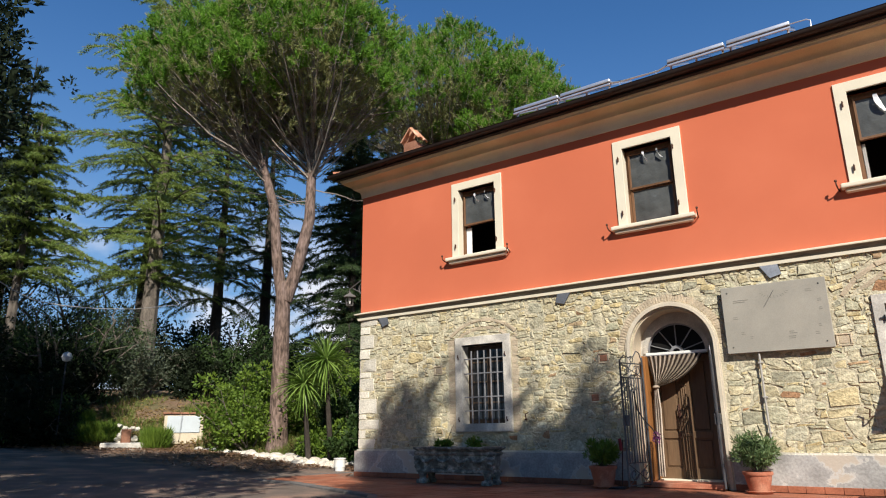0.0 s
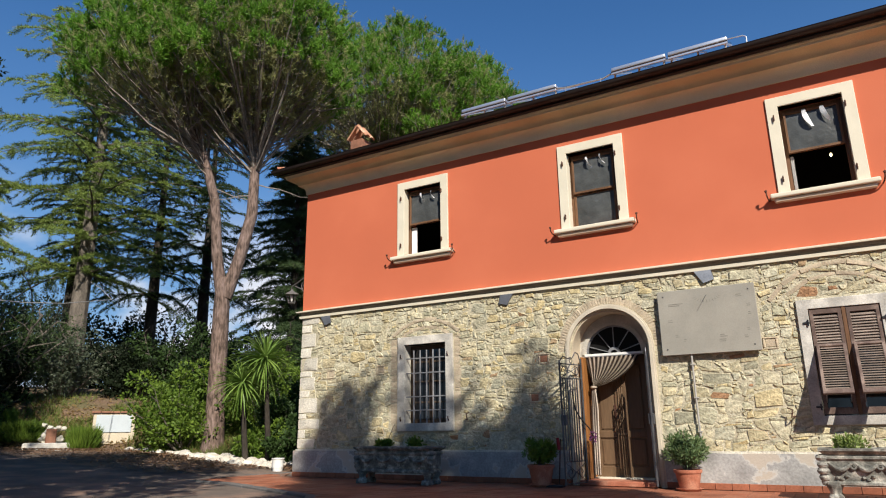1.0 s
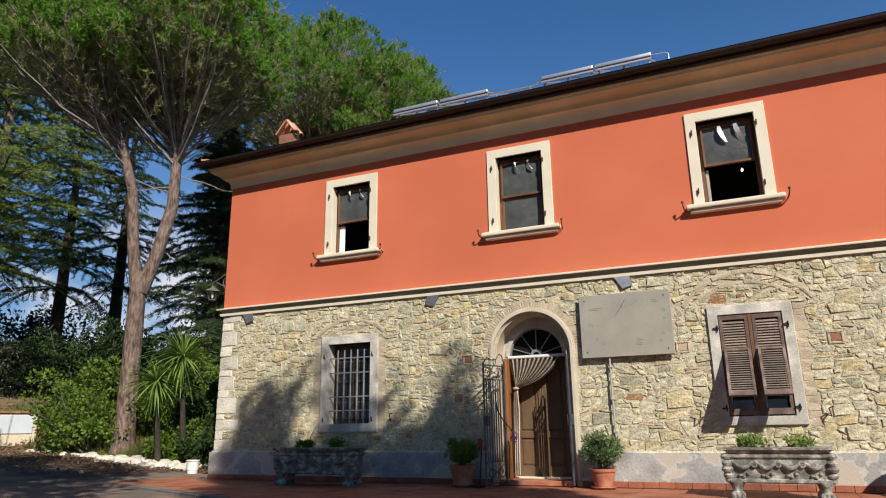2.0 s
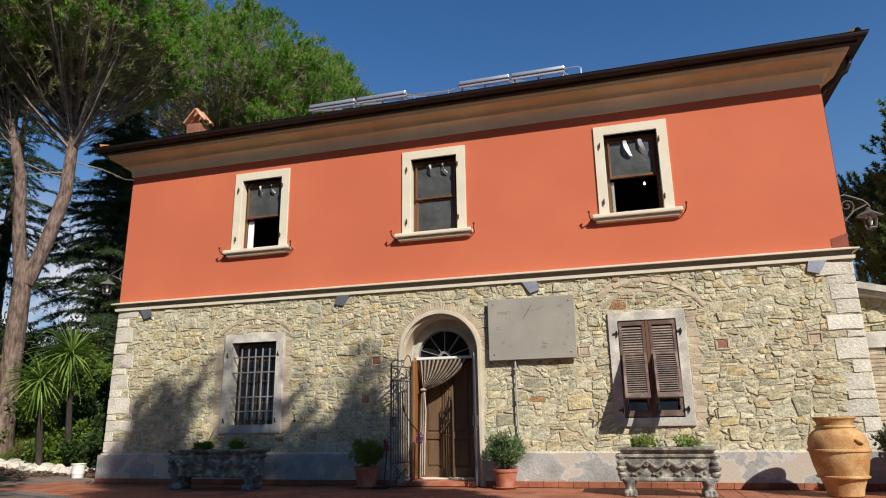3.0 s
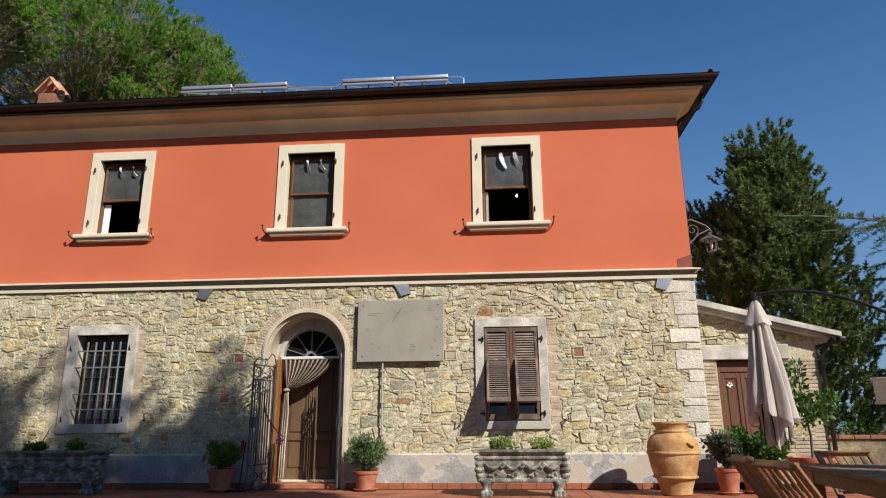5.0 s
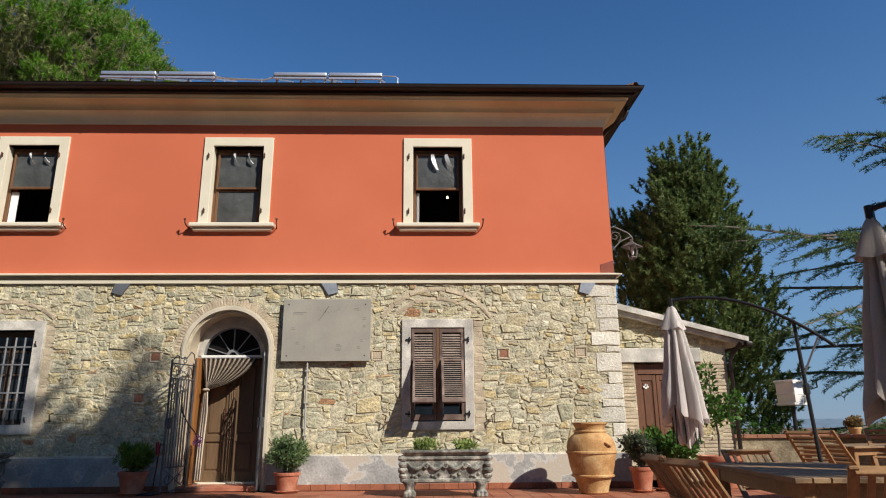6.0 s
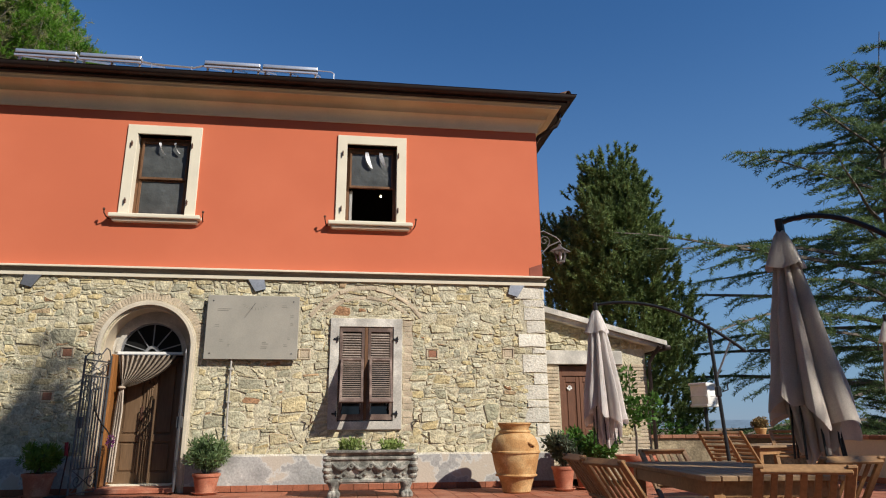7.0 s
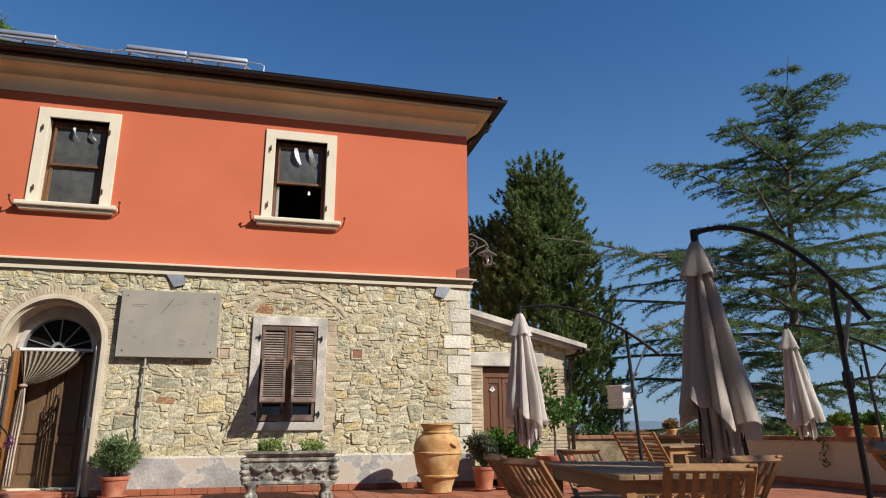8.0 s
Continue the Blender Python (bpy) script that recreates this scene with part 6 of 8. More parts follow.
# ---------------------------------------------------------------- the great oil jar
jar = thing("oil_jar", (2.68, -1.05, 0), "tall old terracotta oil jar with ribbed bands", "jar")
b = bmesh.new()
JP = [(0.20, 0.0), (0.225, 0.02), (0.24, 0.10), (0.275, 0.20), (0.295, 0.245), (0.335, 0.255), (0.34, 0.275), (0.315, 0.29), (0.35, 0.42), (0.375, 0.54), (0.385, 0.60), (0.405, 0.61), (0.405, 0.63), (0.385, 0.645), (0.385, 0.72), (0.36, 0.80), (0.31, 0.87), (0.255, 0.905), (0.245, 0.92), (0.262, 0.935), (0.258, 0.955), (0.225, 0.965), (0.235, 1.0), (0.26, 1.045), (0.275, 1.055), (0.275, 1.075), (0.25, 1.08), (0.215, 1.04), (0.2, 0.96), (0.25, 0.85)]
lathe(b, JP, (2.68, -1.05, 0), 40, 0.03)
part("body", b, M_TERRA, jar, "", True)
for a in (-62, 118):
    b = bmesh.new()
    c, s = math.cos(radians(a)), math.sin(radians(a))
    o = Vector((2.68 + 0.365 * c, -1.05 + 0.365 * s, 0.74))
    tube(b, [o + Vector((-s * u, c * u, 0)) + Vector((c, s, 0)) * w + Vector((0, 0, zz)) for u, w, zz in ((-0.05, -0.02, 0.03), (-0.045, 0.03, 0.02), (0, 0.05, 0.0), (0.045, 0.03, -0.02), (0.05, -0.02, -0.05))], 0.017, 8)
    part("ear", b, M_TERRA, jar, "", True)


# ---------------------------------------------------------------- plants in pots
def pot(t, x, y, r, h, mat_, saucer=True, rim=0.05):
    b = bmesh.new()
    z0 = 0.025 if saucer else 0.0
    lathe(b, [(r * 0.66, z0), (r * 0.70, z0 + 0.02), (r * 0.93, z0 + h - rim), (r * 1.0, z0 + h - rim), (r * 1.03, z0 + h - rim * 0.5), (r * 1.02, z0 + h), (r * 0.92, z0 + h), (r * 0.85, z0 + h - 0.06)], (x, y, 0), 26, 0.01)
    part("pot", b, mat_, t, "terracotta pot", True)
    b = bmesh.new()
    lathe(b, [(r * 0.86, z0 + h - 0.07), (r * 0.88, z0 + h - 0.045), (0.01, z0 + h - 0.035)], (x, y, 0), 16)
    part("soil", b, M_SOIL, t)
    if saucer:
        b = bmesh.new()
        lathe(b, [(r * 0.75, 0), (r * 0.95, 0.035), (r * 1.0, 0.04), (r * 0.97, 0.045), (r * 0.75, 0.018)], (x, y, 0), 24)
        part("saucer", b, mat_, t, "terracotta saucer", True)
    return z0 + h


def bush(t, rng, x, y, z, rx, rz, n, leaf, lmat, per=26, length=0.09, width=0.02, up=0.5, label=""):
    """Stems that fan out of a pot with leaves along them."""
    ends = []
    b = bmesh.new()
    for i in range(n):
        a, q = rng.uniform(0, 2 * math.pi), math.sqrt(rng.random())
        e = Vector((x + rx * q * math.cos(a), y + rx * q * math.sin(a), z + rz * (0.45 + 0.55 * rng.random()) * (1 - 0.35 * q * q)))
        m = Vector((x, y, z)).lerp(e, 0.5) + Vector((0, 0, 0.08 * rz))
        tube(b, [(x + rng.normal(0, 0.02), y + rng.normal(0, 0.02), z - 0.05), m, e], [0.008, 0.006, 0.003], 4)
        for k in (0.35, 0.5, 0.65, 0.8, 0.9, 1.0):
            ends.append((Vector((x, y, z)).lerp(m, k * 2) if k < 0.5 else m.lerp(e, k * 2 - 1)))
    part("stems", b, M_GREYBARK, t)
    v, f = clumps(rng, [tuple(e) for e in ends], [leaf] * len(ends), per, length, width, up)
    raw("foliage", v, f, lmat, t, label)


rng = np.random.default_rng(51)
PLOT = (("potted_oleander", -2.25, -0.42, 0.215, 0.30, 0.30, 0.60, L_ROSE, "bushy green plant in a terracotta pot beside the door", 34),
        ("potted_plant", -4.72, -0.52, 0.235, 0.34, 0.30, 0.46, L_SHRUB, "low green plant in a terracotta pot by the gate", 30))
for nm, x, y, r, h, rx, rz, lm, lab, n in PLOT:
    t = thing(nm, (x, y, 0), lab, "potted plant", "potted plants by the entrance")
    top = pot(t, x, y, r, h, M_REDPOT)
    bush(t, rng, x, y, top, rx, rz, n, 0.05, lm, 22, 0.085, 0.02)
t = thing("broom", (-4.42, -0.55, 0), "long-handled dustpan and red broom leaning beside the pot", "broom")
b = bmesh.new()
tube(b, [(-4.40, -0.50, 0.05), (-4.37, -0.42, 0.80)], 0.012, 6)
part("handle", b, M_RUST, t, "dark red handle")
b = bmesh.new()
box(b, (-4.62, -0.66, 0.0), (-4.30, -0.46, 0.035), 0.012)
part("pan", b, M_IRON, t, "dark dustpan")
b = bmesh.new()
tube(b, [(-4.395, -0.45, 0.62), (-4.41, -0.45, 0.82)], 0.028, 8)
part("grip", b, mk("red_plastic", (0.35, 0.02, 0.03), 0.4, 0.1), t, "red grip")

t = thing("potted_shrub", (3.50, -0.95, 0), "glossy green shrub in a red terracotta pot", "potted plant", "potted plants on the terrace")
top = pot(t, 3.50, -0.95, 0.19, 0.36, M_REDPOT)
bush(t, rng, 3.50, -0.95, top, 0.34, 0.52, 26, 0.06, L_OLIVE, 20, 0.07, 0.035)
t = thing("potted_shrub", (3.98, -0.75, 0), "glossy dark green shrub in a red terracotta pot", "potted plant", "potted plants on the terrace")
top = pot(t, 3.98, -0.75, 0.23, 0.38, M_REDPOT)
bush(t, rng, 3.98, -0.75, top, 0.50, 0.55, 46, 0.07, L_LAUREL, 22, 0.085, 0.045)
t = thing("potted_lemon_tree", (5.05, -0.35, 0), "small lemon tree with a bare stem in a wide terracotta pot", "potted plant", "potted plants on the terrace")
top = pot(t, 5.05, -0.35, 0.38, 0.52, M_REDPOT, False, 0.08)
b = bmesh.new()
tube(b, [(5.05, -0.35, top - 0.06), (5.07, -0.35, 0.85), (5.02, -0.36, 1.25), (5.0, -0.36, 1.9)], [0.022, 0.02, 0.016, 0.006], 7)
tube(b, [(5.04, -0.35, 1.05), (5.25, -0.30, 1.35), (5.45, -0.30, 1.45)], [0.014, 0.01, 0.004], 6)
tube(b, [(5.03, -0.35, 1.1), (4.85, -0.40, 1.40)], [0.012, 0.004], 6)
part("trunk", b, M_GREYBARK, t, "", True)
cs = [(5.0, -0.36, 1.15), (5.0, -0.36, 1.35), (4.98, -0.36, 1.55), (4.97, -0.36, 1.75), (4.97, -0.36, 1.92), (5.15, -0.32, 1.3), (5.3, -0.3, 1.4), (5.45, -0.3, 1.42), (4.88, -0.4, 1.38), (4.9, -0.36, 1.15), (5.2, -0.4, 1.15), (5.35, -0.32, 1.25)]
v, f = clumps(rng, cs, [0.13] * len(cs), 60, 0.10, 0.05, 0.5)
raw("foliage", v, f, L_LAUREL, t, "bright green lemon leaves")

def coping_pot(x, y, r, h, mat_, lm, lab):
    t = thing("flower_pot", (x, y, 0), lab, "potted plant", "pots on the parapet")
    b = bmesh.new()
    lathe(b, [(r * 0.7, 0.83), (r * 0.95, 0.83 + h - 0.03), (r, 0.83 + h - 0.03), (r, 0.83 + h), (r * 0.85, 0.83 + h), (r * 0.8, 0.83 + h - 0.05)], (x, y, 0), 20)
    part("pot", b, mat_, t, "terracotta pot", True)
    bush(t, rng, x, y, 0.83 + h, r * 1.2, 0.22, 12, 0.04, lm, 18, 0.05, 0.03)


coping_pot(9.5, -2.40, 0.22, 0.17, M_REDPOT, L_SHRUB, "terracotta pot with green leaves on the parapet coping")
coping_pot(9.5, -2.95, 0.15, 0.18, M_TERRA, L_LAUREL, "terracotta pot with a leafy plant on the parapet coping")
coping_pot(8.75, 1.65, 0.13, 0.13, M_TERRA, L_DRY, "small terracotta bowl with a dry plant on the parapet coping")
coping_pot(6.25, 2.27, 0.12, 0.14, M_REDPOT, L_LAUREL, "small red pot at the end of the parapet coping")

# ---------------------------------------------------------------- sculpted lamp on a pole beyond the parapet
pl = thing("pole_lamp", (8.62, 3.6, -0.3), "white sculpted ceramic lamp block on a black pole", "lamp")
LX, LY, LZ = 8.62, 3.6, 1.74
b = bmesh.new()
tube(b, [(LX, LY, -1.5), (LX, LY, LZ - 0.27)], 0.045, 10)
part("pole", b, M_POLE, pl, "black metal pole", True)
b = bmesh.new()
lm = pose(LX, LY, LZ, 0, 0, 25)
box(b, (-0.23, -0.23, -0.26), (0.23, 0.23, 0.26), 0.04, 0, lm, 2)
head = part("head", b, M_LAMPHEAD, pl, "white ceramic block with plain relief", True)
for z0, z1, g in ((0.22, 0.29, 0.255), (-0.29, -0.22, 0.25), (-0.05, 0.0, 0.243)):
    b = bmesh.new()
    box(b, (-g, -g, z0), (g, g, z1), 0.025, 0, lm, 2)
    part("band", b, M_LAMPHEAD, head, "", True)
for sx in (-1, 1):
    for lo, hi in (((sx * 0.17 - 0.06, -0.26, -0.24), (sx * 0.17 + 0.06, -0.20, 0.24)), ((0.20, sx * 0.17 - 0.06, -0.24), (0.26, sx * 0.17 + 0.06, 0.24))):
        b = bmesh.new()
        box(b, lo, hi, 0.025, 0, lm, 2)
        part("rib", b, M_LAMPHEAD, head, "", True)

# ---------------------------------------------------------------- cantilever umbrellas, closed
def umbrella(hang, masttop, armend, foot, bottom, rmax, canvas, label, seed, swell=0.92):
    """A curved arm on a leaning mast, with the closed canopy hanging from its end."""
    hang, masttop, armend, foot = map(Vector, (hang, masttop, armend, foot))
    t = thing("cantilever_umbrella", (foot.x, foot.y, 0), label, "umbrella", "closed umbrellas on the terrace")
    b = bmesh.new()
    flat = (armend - hang)
    n = 22
    pts = []
    # a smooth arc from the hanging end over the mast's head down to the crank end
    side = Vector((flat.x, flat.y, 0))
    k1 = (masttop - hang).to_2d().length / max(0.01, side.to_2d().length)
    for i in range(n + 1):
        u = i / n
        p = hang.lerp(armend, u)
        zb = 4 * (masttop.z - hang.lerp(armend, k1).z) * u * (1 - u) / max(0.2, 4 * k1 * (1 - k1))
        pts.append(Vector((p.x, p.y, p.z + zb)))
    tube(b, pts, 0.019, 10)
    part("arm", b, M_POLE, t, "curved black arm", True)
    b = bmesh.new()
    tube(b, [masttop + Vector((0, 0, 0.02)), masttop.lerp(foot, 0.5), foot], 0.021, 10)
    part("mast", b, M_POLE, t, "black mast", True)
    b = bmesh.new()
    c = masttop.lerp(foot, 0.35)
    box(b, c - Vector((0.03, 0.03, 0.06)), c + Vector((0.03, 0.03, 0.06)), 0.012)
    tube(b, [c + Vector((0.05, 0, 0)), c + Vector((0.12, 0, 0.02)), c + Vector((0.12, 0, 0.1))], 0.008, 6)
    part("crank", b, M_POLE, t, "crank handle")
    b = bmesh.new()
    beam(b, masttop.lerp(foot, 0.28), pts[int(n * min(0.95, k1 + 0.28))], 0.03, 0.02)
    part("strut", b, M_IRONGREY, t, "grey strut")
    b = bmesh.new()
    for s in (-1, 1):
        beam(b, (foot.x - 0.5, foot.y - s * 0.5, 0.03), (foot.x + 0.5, foot.y + s * 0.5, 0.03), 0.06, 0.05, 0.005)
    part("base", b, M_POLE, t, "crossed steel base")
    # canopy: folds of cloth round the closed ribs
    rng = np.random.default_rng(seed)
    ax0, ax1 = Vector((hang.x, hang.y, hang.z - 0.08)), Vector(bottom)
    b = bmesh.new()
    NA, ph = 96, rng.uniform(0, 6, 5)

    def skirt(v0, v1, NZ, shape, hem, folds):
        """A tube of cloth round the closed ribs: its width along the length, its uneven hem, its folds."""
        rings = []
        for j in range(NZ + 1):
            v = v0 + (v1 - v0) * j / NZ
            c = ax0.lerp(ax1, v)
            ring = []
            for k in range(NA):
                a = 2 * math.pi * k / NA
                w = abs(math.sin(a * folds / 2 + 0.7 * math.sin(a + ph[0]) + 0.25 * math.sin(2 * v + ph[3]))) ** 0.8
                r = shape(v) * (0.50 + 0.50 * w)
                r *= 1 + 0.12 * math.sin(a * 2 + ph[1]) * v + 0.12 * noise.noise(Vector((math.cos(a) * 2.2, math.sin(a) * 2.2, v * 3.5 + seed)))
                dz = hem(a) * (j / NZ) ** 3
                ring.append(b.verts.new(c + Vector((r * math.cos(a), r * math.sin(a), dz))))
            rings.append(ring)
        for p, q in zip(rings, rings[1:]):
            for k in range(NA):
                b.faces.new((p[k], p[(k + 1) % NA], q[(k + 1) % NA], q[k]))

    skirt(0.0, 0.90, 24, lambda v: 0.035 + rmax * (v / 0.9) ** swell, lambda a: 0.10 * math.sin(a + ph[2]) + 0.06 * math.sin(3 * a + ph[4]) + 0.07 * abs(math.sin(4 * a + ph[1])), 8)
    skirt(0.76, 1.02, 8, lambda v: rmax * (0.70 - 0.8 * (v - 0.74)), lambda a: 0.05 * math.sin(a * 2 + ph[4]) + 0.03 * math.sin(5 * a), 9)
    bmesh.ops.solidify(b, geom=b.faces, thickness=0.004)
    can = part("canopy", b, canvas, t, "folded canvas canopy", True)
    b = bmesh.new()
    rings = []
    for j, (r, z) in enumerate(((0.025, 0.02), (0.05, -0.02), (0.10, -0.16), (0.135, -0.25))):
        rings.append([b.verts.new(Vector((ax0.x + r * (1 + 0.15 * math.cos(4 * a)) * math.cos(a), ax0.y + r * (1 + 0.15 * math.cos(4 * a)) * math.sin(a), ax0.z + z - (0.03 * abs(math.sin(2 * a)) if j == 3 else 0)))) for a in [2 * math.pi * k / 32 for k in range(32)]])
    for p, q in zip(rings, rings[1:]):
        for k in range(32):
            b.faces.new((p[k], p[(k + 1) % 32], q[(k + 1) % 32], q[k]))
    bmesh.ops.solidify(b, geom=b.faces, thickness=0.004)
    part("vent", b, canvas, can, "canvas top cap", True)
    b = bmesh.new()
    tube(b, [hang + Vector((0, 0, 0.03)), ax0.lerp(ax1, 0.05)], 0.03, 8)
    part("hub", b, M_POLE, t)
    for k in range(8):
        a = 2 * math.pi * (k + 0.5) / 8
        b = bmesh.new()
        d = Vector((math.cos(a), math.sin(a), 0))
        tube(b, [ax0.lerp(ax1, 0.1) + d * 0.05, ax1 + d * rmax * 0.6 + Vector((0, 0, -0.05))], 0.008, 5)
        part("rib", b, M_POLE, t)
    return t


umbrella((2.97, -4.25, 2.46), (4.12, -4.80, 2.12), (4.44, -4.99, 1.82), (4.20, -4.84, 0.02), (2.985, -4.30, 0.86), 0.245, M_CANVAS, "closed grey-mauve cantilever umbrella on a curved black arm", 61, 0.72)
umbrella((3.10, -7.72, 2.45), (3.76, -8.27, 2.00), (3.90, -8.41, 1.70), (3.84, -8.24, 0.02), (3.12, -7.77, 0.84), 0.262, M_CANVASSHADE, "closed cantilever umbrella on a curved black arm, canvas darkened for its dappled shade", 62)
umbrella((7.14, -4.02, 2.42), (7.78, -4.63, 2.12), (8.10, -4.95, 1.85), (7.85, -4.68, 0.02), (7.22, -4.05, 0.92), 0.25, M_CANVASB, "closed cream cantilever umbrella on a curved black arm", 63)


# ---------------------------------------------------------------- tables and folding chairs
def table(name, cx_, cy_, L, W, rot, lab, h=0.74):
    m = pose(cx_, cy_, 0, 0, 0, rot)
    t = thing(name, (cx_, cy_, 0), lab, "table", "garden tables")
    n = 9
    for i in range(n):
        b = bmesh.new()
        y0 = -W / 2 + W * i / n
        box(b, (-L / 2, y0 + 0.003, h - 0.03), (L / 2, y0 + W / n - 0.003, h), 0.004, 0, m)
        part("plank", b, M_TEAKTOP, t)
    b = bmesh.new()
    for lo, hi in (((-L / 2 + 0.08, -W / 2 + 0.07, h - 0.12), (L / 2 - 0.08, -W / 2 + 0.10, h - 0.03)), ((-L / 2 + 0.08, W / 2 - 0.10, h - 0.12), (L / 2 - 0.08, W / 2 - 0.07, h - 0.03)), ((-L / 2 + 0.07, -W / 2 + 0.07, h - 0.12), (-L / 2 + 0.10, W / 2 - 0.07, h - 0.03)), ((L / 2 - 0.10, -W / 2 + 0.07, h - 0.12), (L / 2 - 0.07, W / 2 - 0.07, h - 0.03))):
        box(b, lo, hi, 0.003, 0, m)
    part("apron", b, M_TEAK, t)
    for sx in (-1, 1):
        for sy in (-1, 1):
            b = bmesh.new()
            x, y = sx * (L / 2 - 0.10), sy * (W / 2 - 0.10)
            box(b, (x - 0.035, y - 0.035, 0), (x + 0.035, y + 0.035, h - 0.03), 0.006, 0, m)
            part("leg", b, M_TEAK, t)
    return t


def chair(name, lab, high, across):
    """A folding garden chair, facing +y, its seat over the origin. across: slats lie across the back."""
    t = thing(name, (0, 0, 0), lab, "chair", "garden chairs")
    w, H = 0.21, high
    for s in (-1, 1):
        b = bmesh.new()
        beam(b, (s * w, 0.26, 0.0), (s * w, -0.30, H), 0.022, 0.05, 0.006, (1, 0, 0))
        part("back_post", b, M_TEAK, t)
        b = bmesh.new()
        beam(b, (s * (w - 0.03), -0.24, 0.0), (s * (w - 0.03), 0.20, 0.45), 0.022, 0.045, 0.006, (1, 0, 0))
        part("leg", b, M_TEAK, t)
        b = bmesh.new()
        beam(b, (s * (w - 0.03), -0.16, 0.42), (s * (w - 0.03), 0.24, 0.44), 0.022, 0.035, 0.004, (1, 0, 0))
        part("seat_rail", b, M_TEAK, t)
    for i in range(7):
        b = bmesh.new()
        y = -0.16 + i * 0.064
        box(b, (-w, y, 0.435 + 0.003 * i), (w, y + 0.05, 0.452 + 0.003 * i), 0.004)
        part("seat_slat", b, M_TEAK, t)

    def back(f):
        return Vector((0, 0.26 - 0.56 * f, H * f))
    nrm = (0, H, 0.56)
    rails = [(0.975, 0.06)] + ([(0.62 + 0.05 * i, 0.032) for i in range(7)] if across else [(0.66, 0.045)])
    for f, h in rails:
        b = bmesh.new()
        p = back(f)
        beam(b, (-w, p.y, p.z), (w, p.y, p.z), 0.02, h, 0.004, nrm)
        part("back_rail", b, M_TEAK, t)
    if not across:
        for i in range(5):
            b = bmesh.new()
            x = -w + 0.075 + i * (2 * w - 0.15) / 4
            p, q = back(0.67), back(0.95)
            beam(b, (x, p.y, p.z), (x, q.y, q.z), 0.033, 0.012, 0.003, nrm)
            part("back_slat", b, M_TEAK, t)
    b = bmesh.new()
    beam(b, (-w, 0.17, 0.14), (w, 0.17, 0.14), 0.025, 0.02, 0.003)
    part("stretcher", b, M_TEAK, t)
    return t


def place_chairs(first, rows):
    first.matrix_basis = rows[0]
    for m in rows[1:]:
        copy_thing(first, m)


table("garden_table", 2.46, -7.64, 1.60, 0.85, 83.5, "long weathered teak table on the terrace")
place_chairs(chair("garden_chair", "oiled teak folding garden chair with an upright-slatted back", 0.82, False),
             [pose(1.80, -7.94, 0, 0, 0, -80), pose(1.86, -7.30, 0, 0, 0, -92), pose(2.31, -8.60, 0, 0, 0, -20), pose(3.05, -7.83, 0, 0, 0, 4), pose(2.70, -6.70, 0, 0, 0, 190)])
table("garden_table", 6.1, -2.6, 1.5, 0.9, 20, "teak table at the back of the terrace")
place_chairs(chair("slatted_chair", "teak folding chair with a high cross-slatted back", 0.95, True),
             [pose(4.50, -4.37, 0, 0, 0, -77), pose(4.90, -4.15, 0, 0, 0, -86), pose(5.50, -4.35, 0, 0, 0, 30), pose(6.11, -3.20, 0, 0, 0, 160), pose(2.46, -10.12, 0, 0, 0, -110)])

# ---------------------------------------------------------------- trees
def limb(b, rng, p, d, length, r0, r1, n=6, wander=0.12, lift=0.0, sides=6):
    """A branch that wanders as it grows. Returns its points."""
    p, d = Vector(p), Vector(d).normalized()
    pts = [p.copy()]
    for i in range(n):
        d = (d + Vector(rng.normal(0, wander, 3)) + Vector((0, 0, lift))).normalized()
        p = p + d * (length / n)
        pts.append(p.copy())
    tube(b, pts, [r0 + (r1 - r0) * i / n for i in range(n + 1)], sides)
    return pts


def shoots(rng, at, way, per, reach, length, width):
    """Upright shoots: needles that bristle out along a short axis at each place."""
    c, w = np.repeat(np.asarray(at, float), per, axis=0), np.repeat(np.asarray(way, float), per, axis=0)
    w = w / (np.linalg.norm(w, axis=1, keepdims=True) + 1e-9)
    g = rng.random((len(c), 1))
    return needles(rng, c + w * g * reach, w * (0.35 + 0.5 * g) + rng.normal(size=c.shape) * 0.48, length, width)


def rib(b, s, e, r0, sag=0.12, n=6, sides=4):
    """A limb that leaves its stem outwards and bends upwards to its end. Returns its points."""
    s, e = Vector(s), Vector(e)
    m = s.lerp(e, 0.55) - Vector((0, 0, sag * (e - s).length))
    pts = [s * (1 - t) ** 2 + m * (2 * t * (1 - t)) + e * t * t for t in [i / n for i in range(n + 1)]]
    pts = [p + Vector((noise.noise(p * 1.3), noise.noise(p * 1.3 + Vector((7, 0, 0))), noise.noise(p * 1.3 + Vector((0, 9, 0))))) * (0.14 if 0 < i < n else 0) for i, p in enumerate(pts)]
    tube(b, pts, [r0 * (1 - 0.8 * i / n) + 0.006 for i in range(n + 1)], sides, False)
    return pts


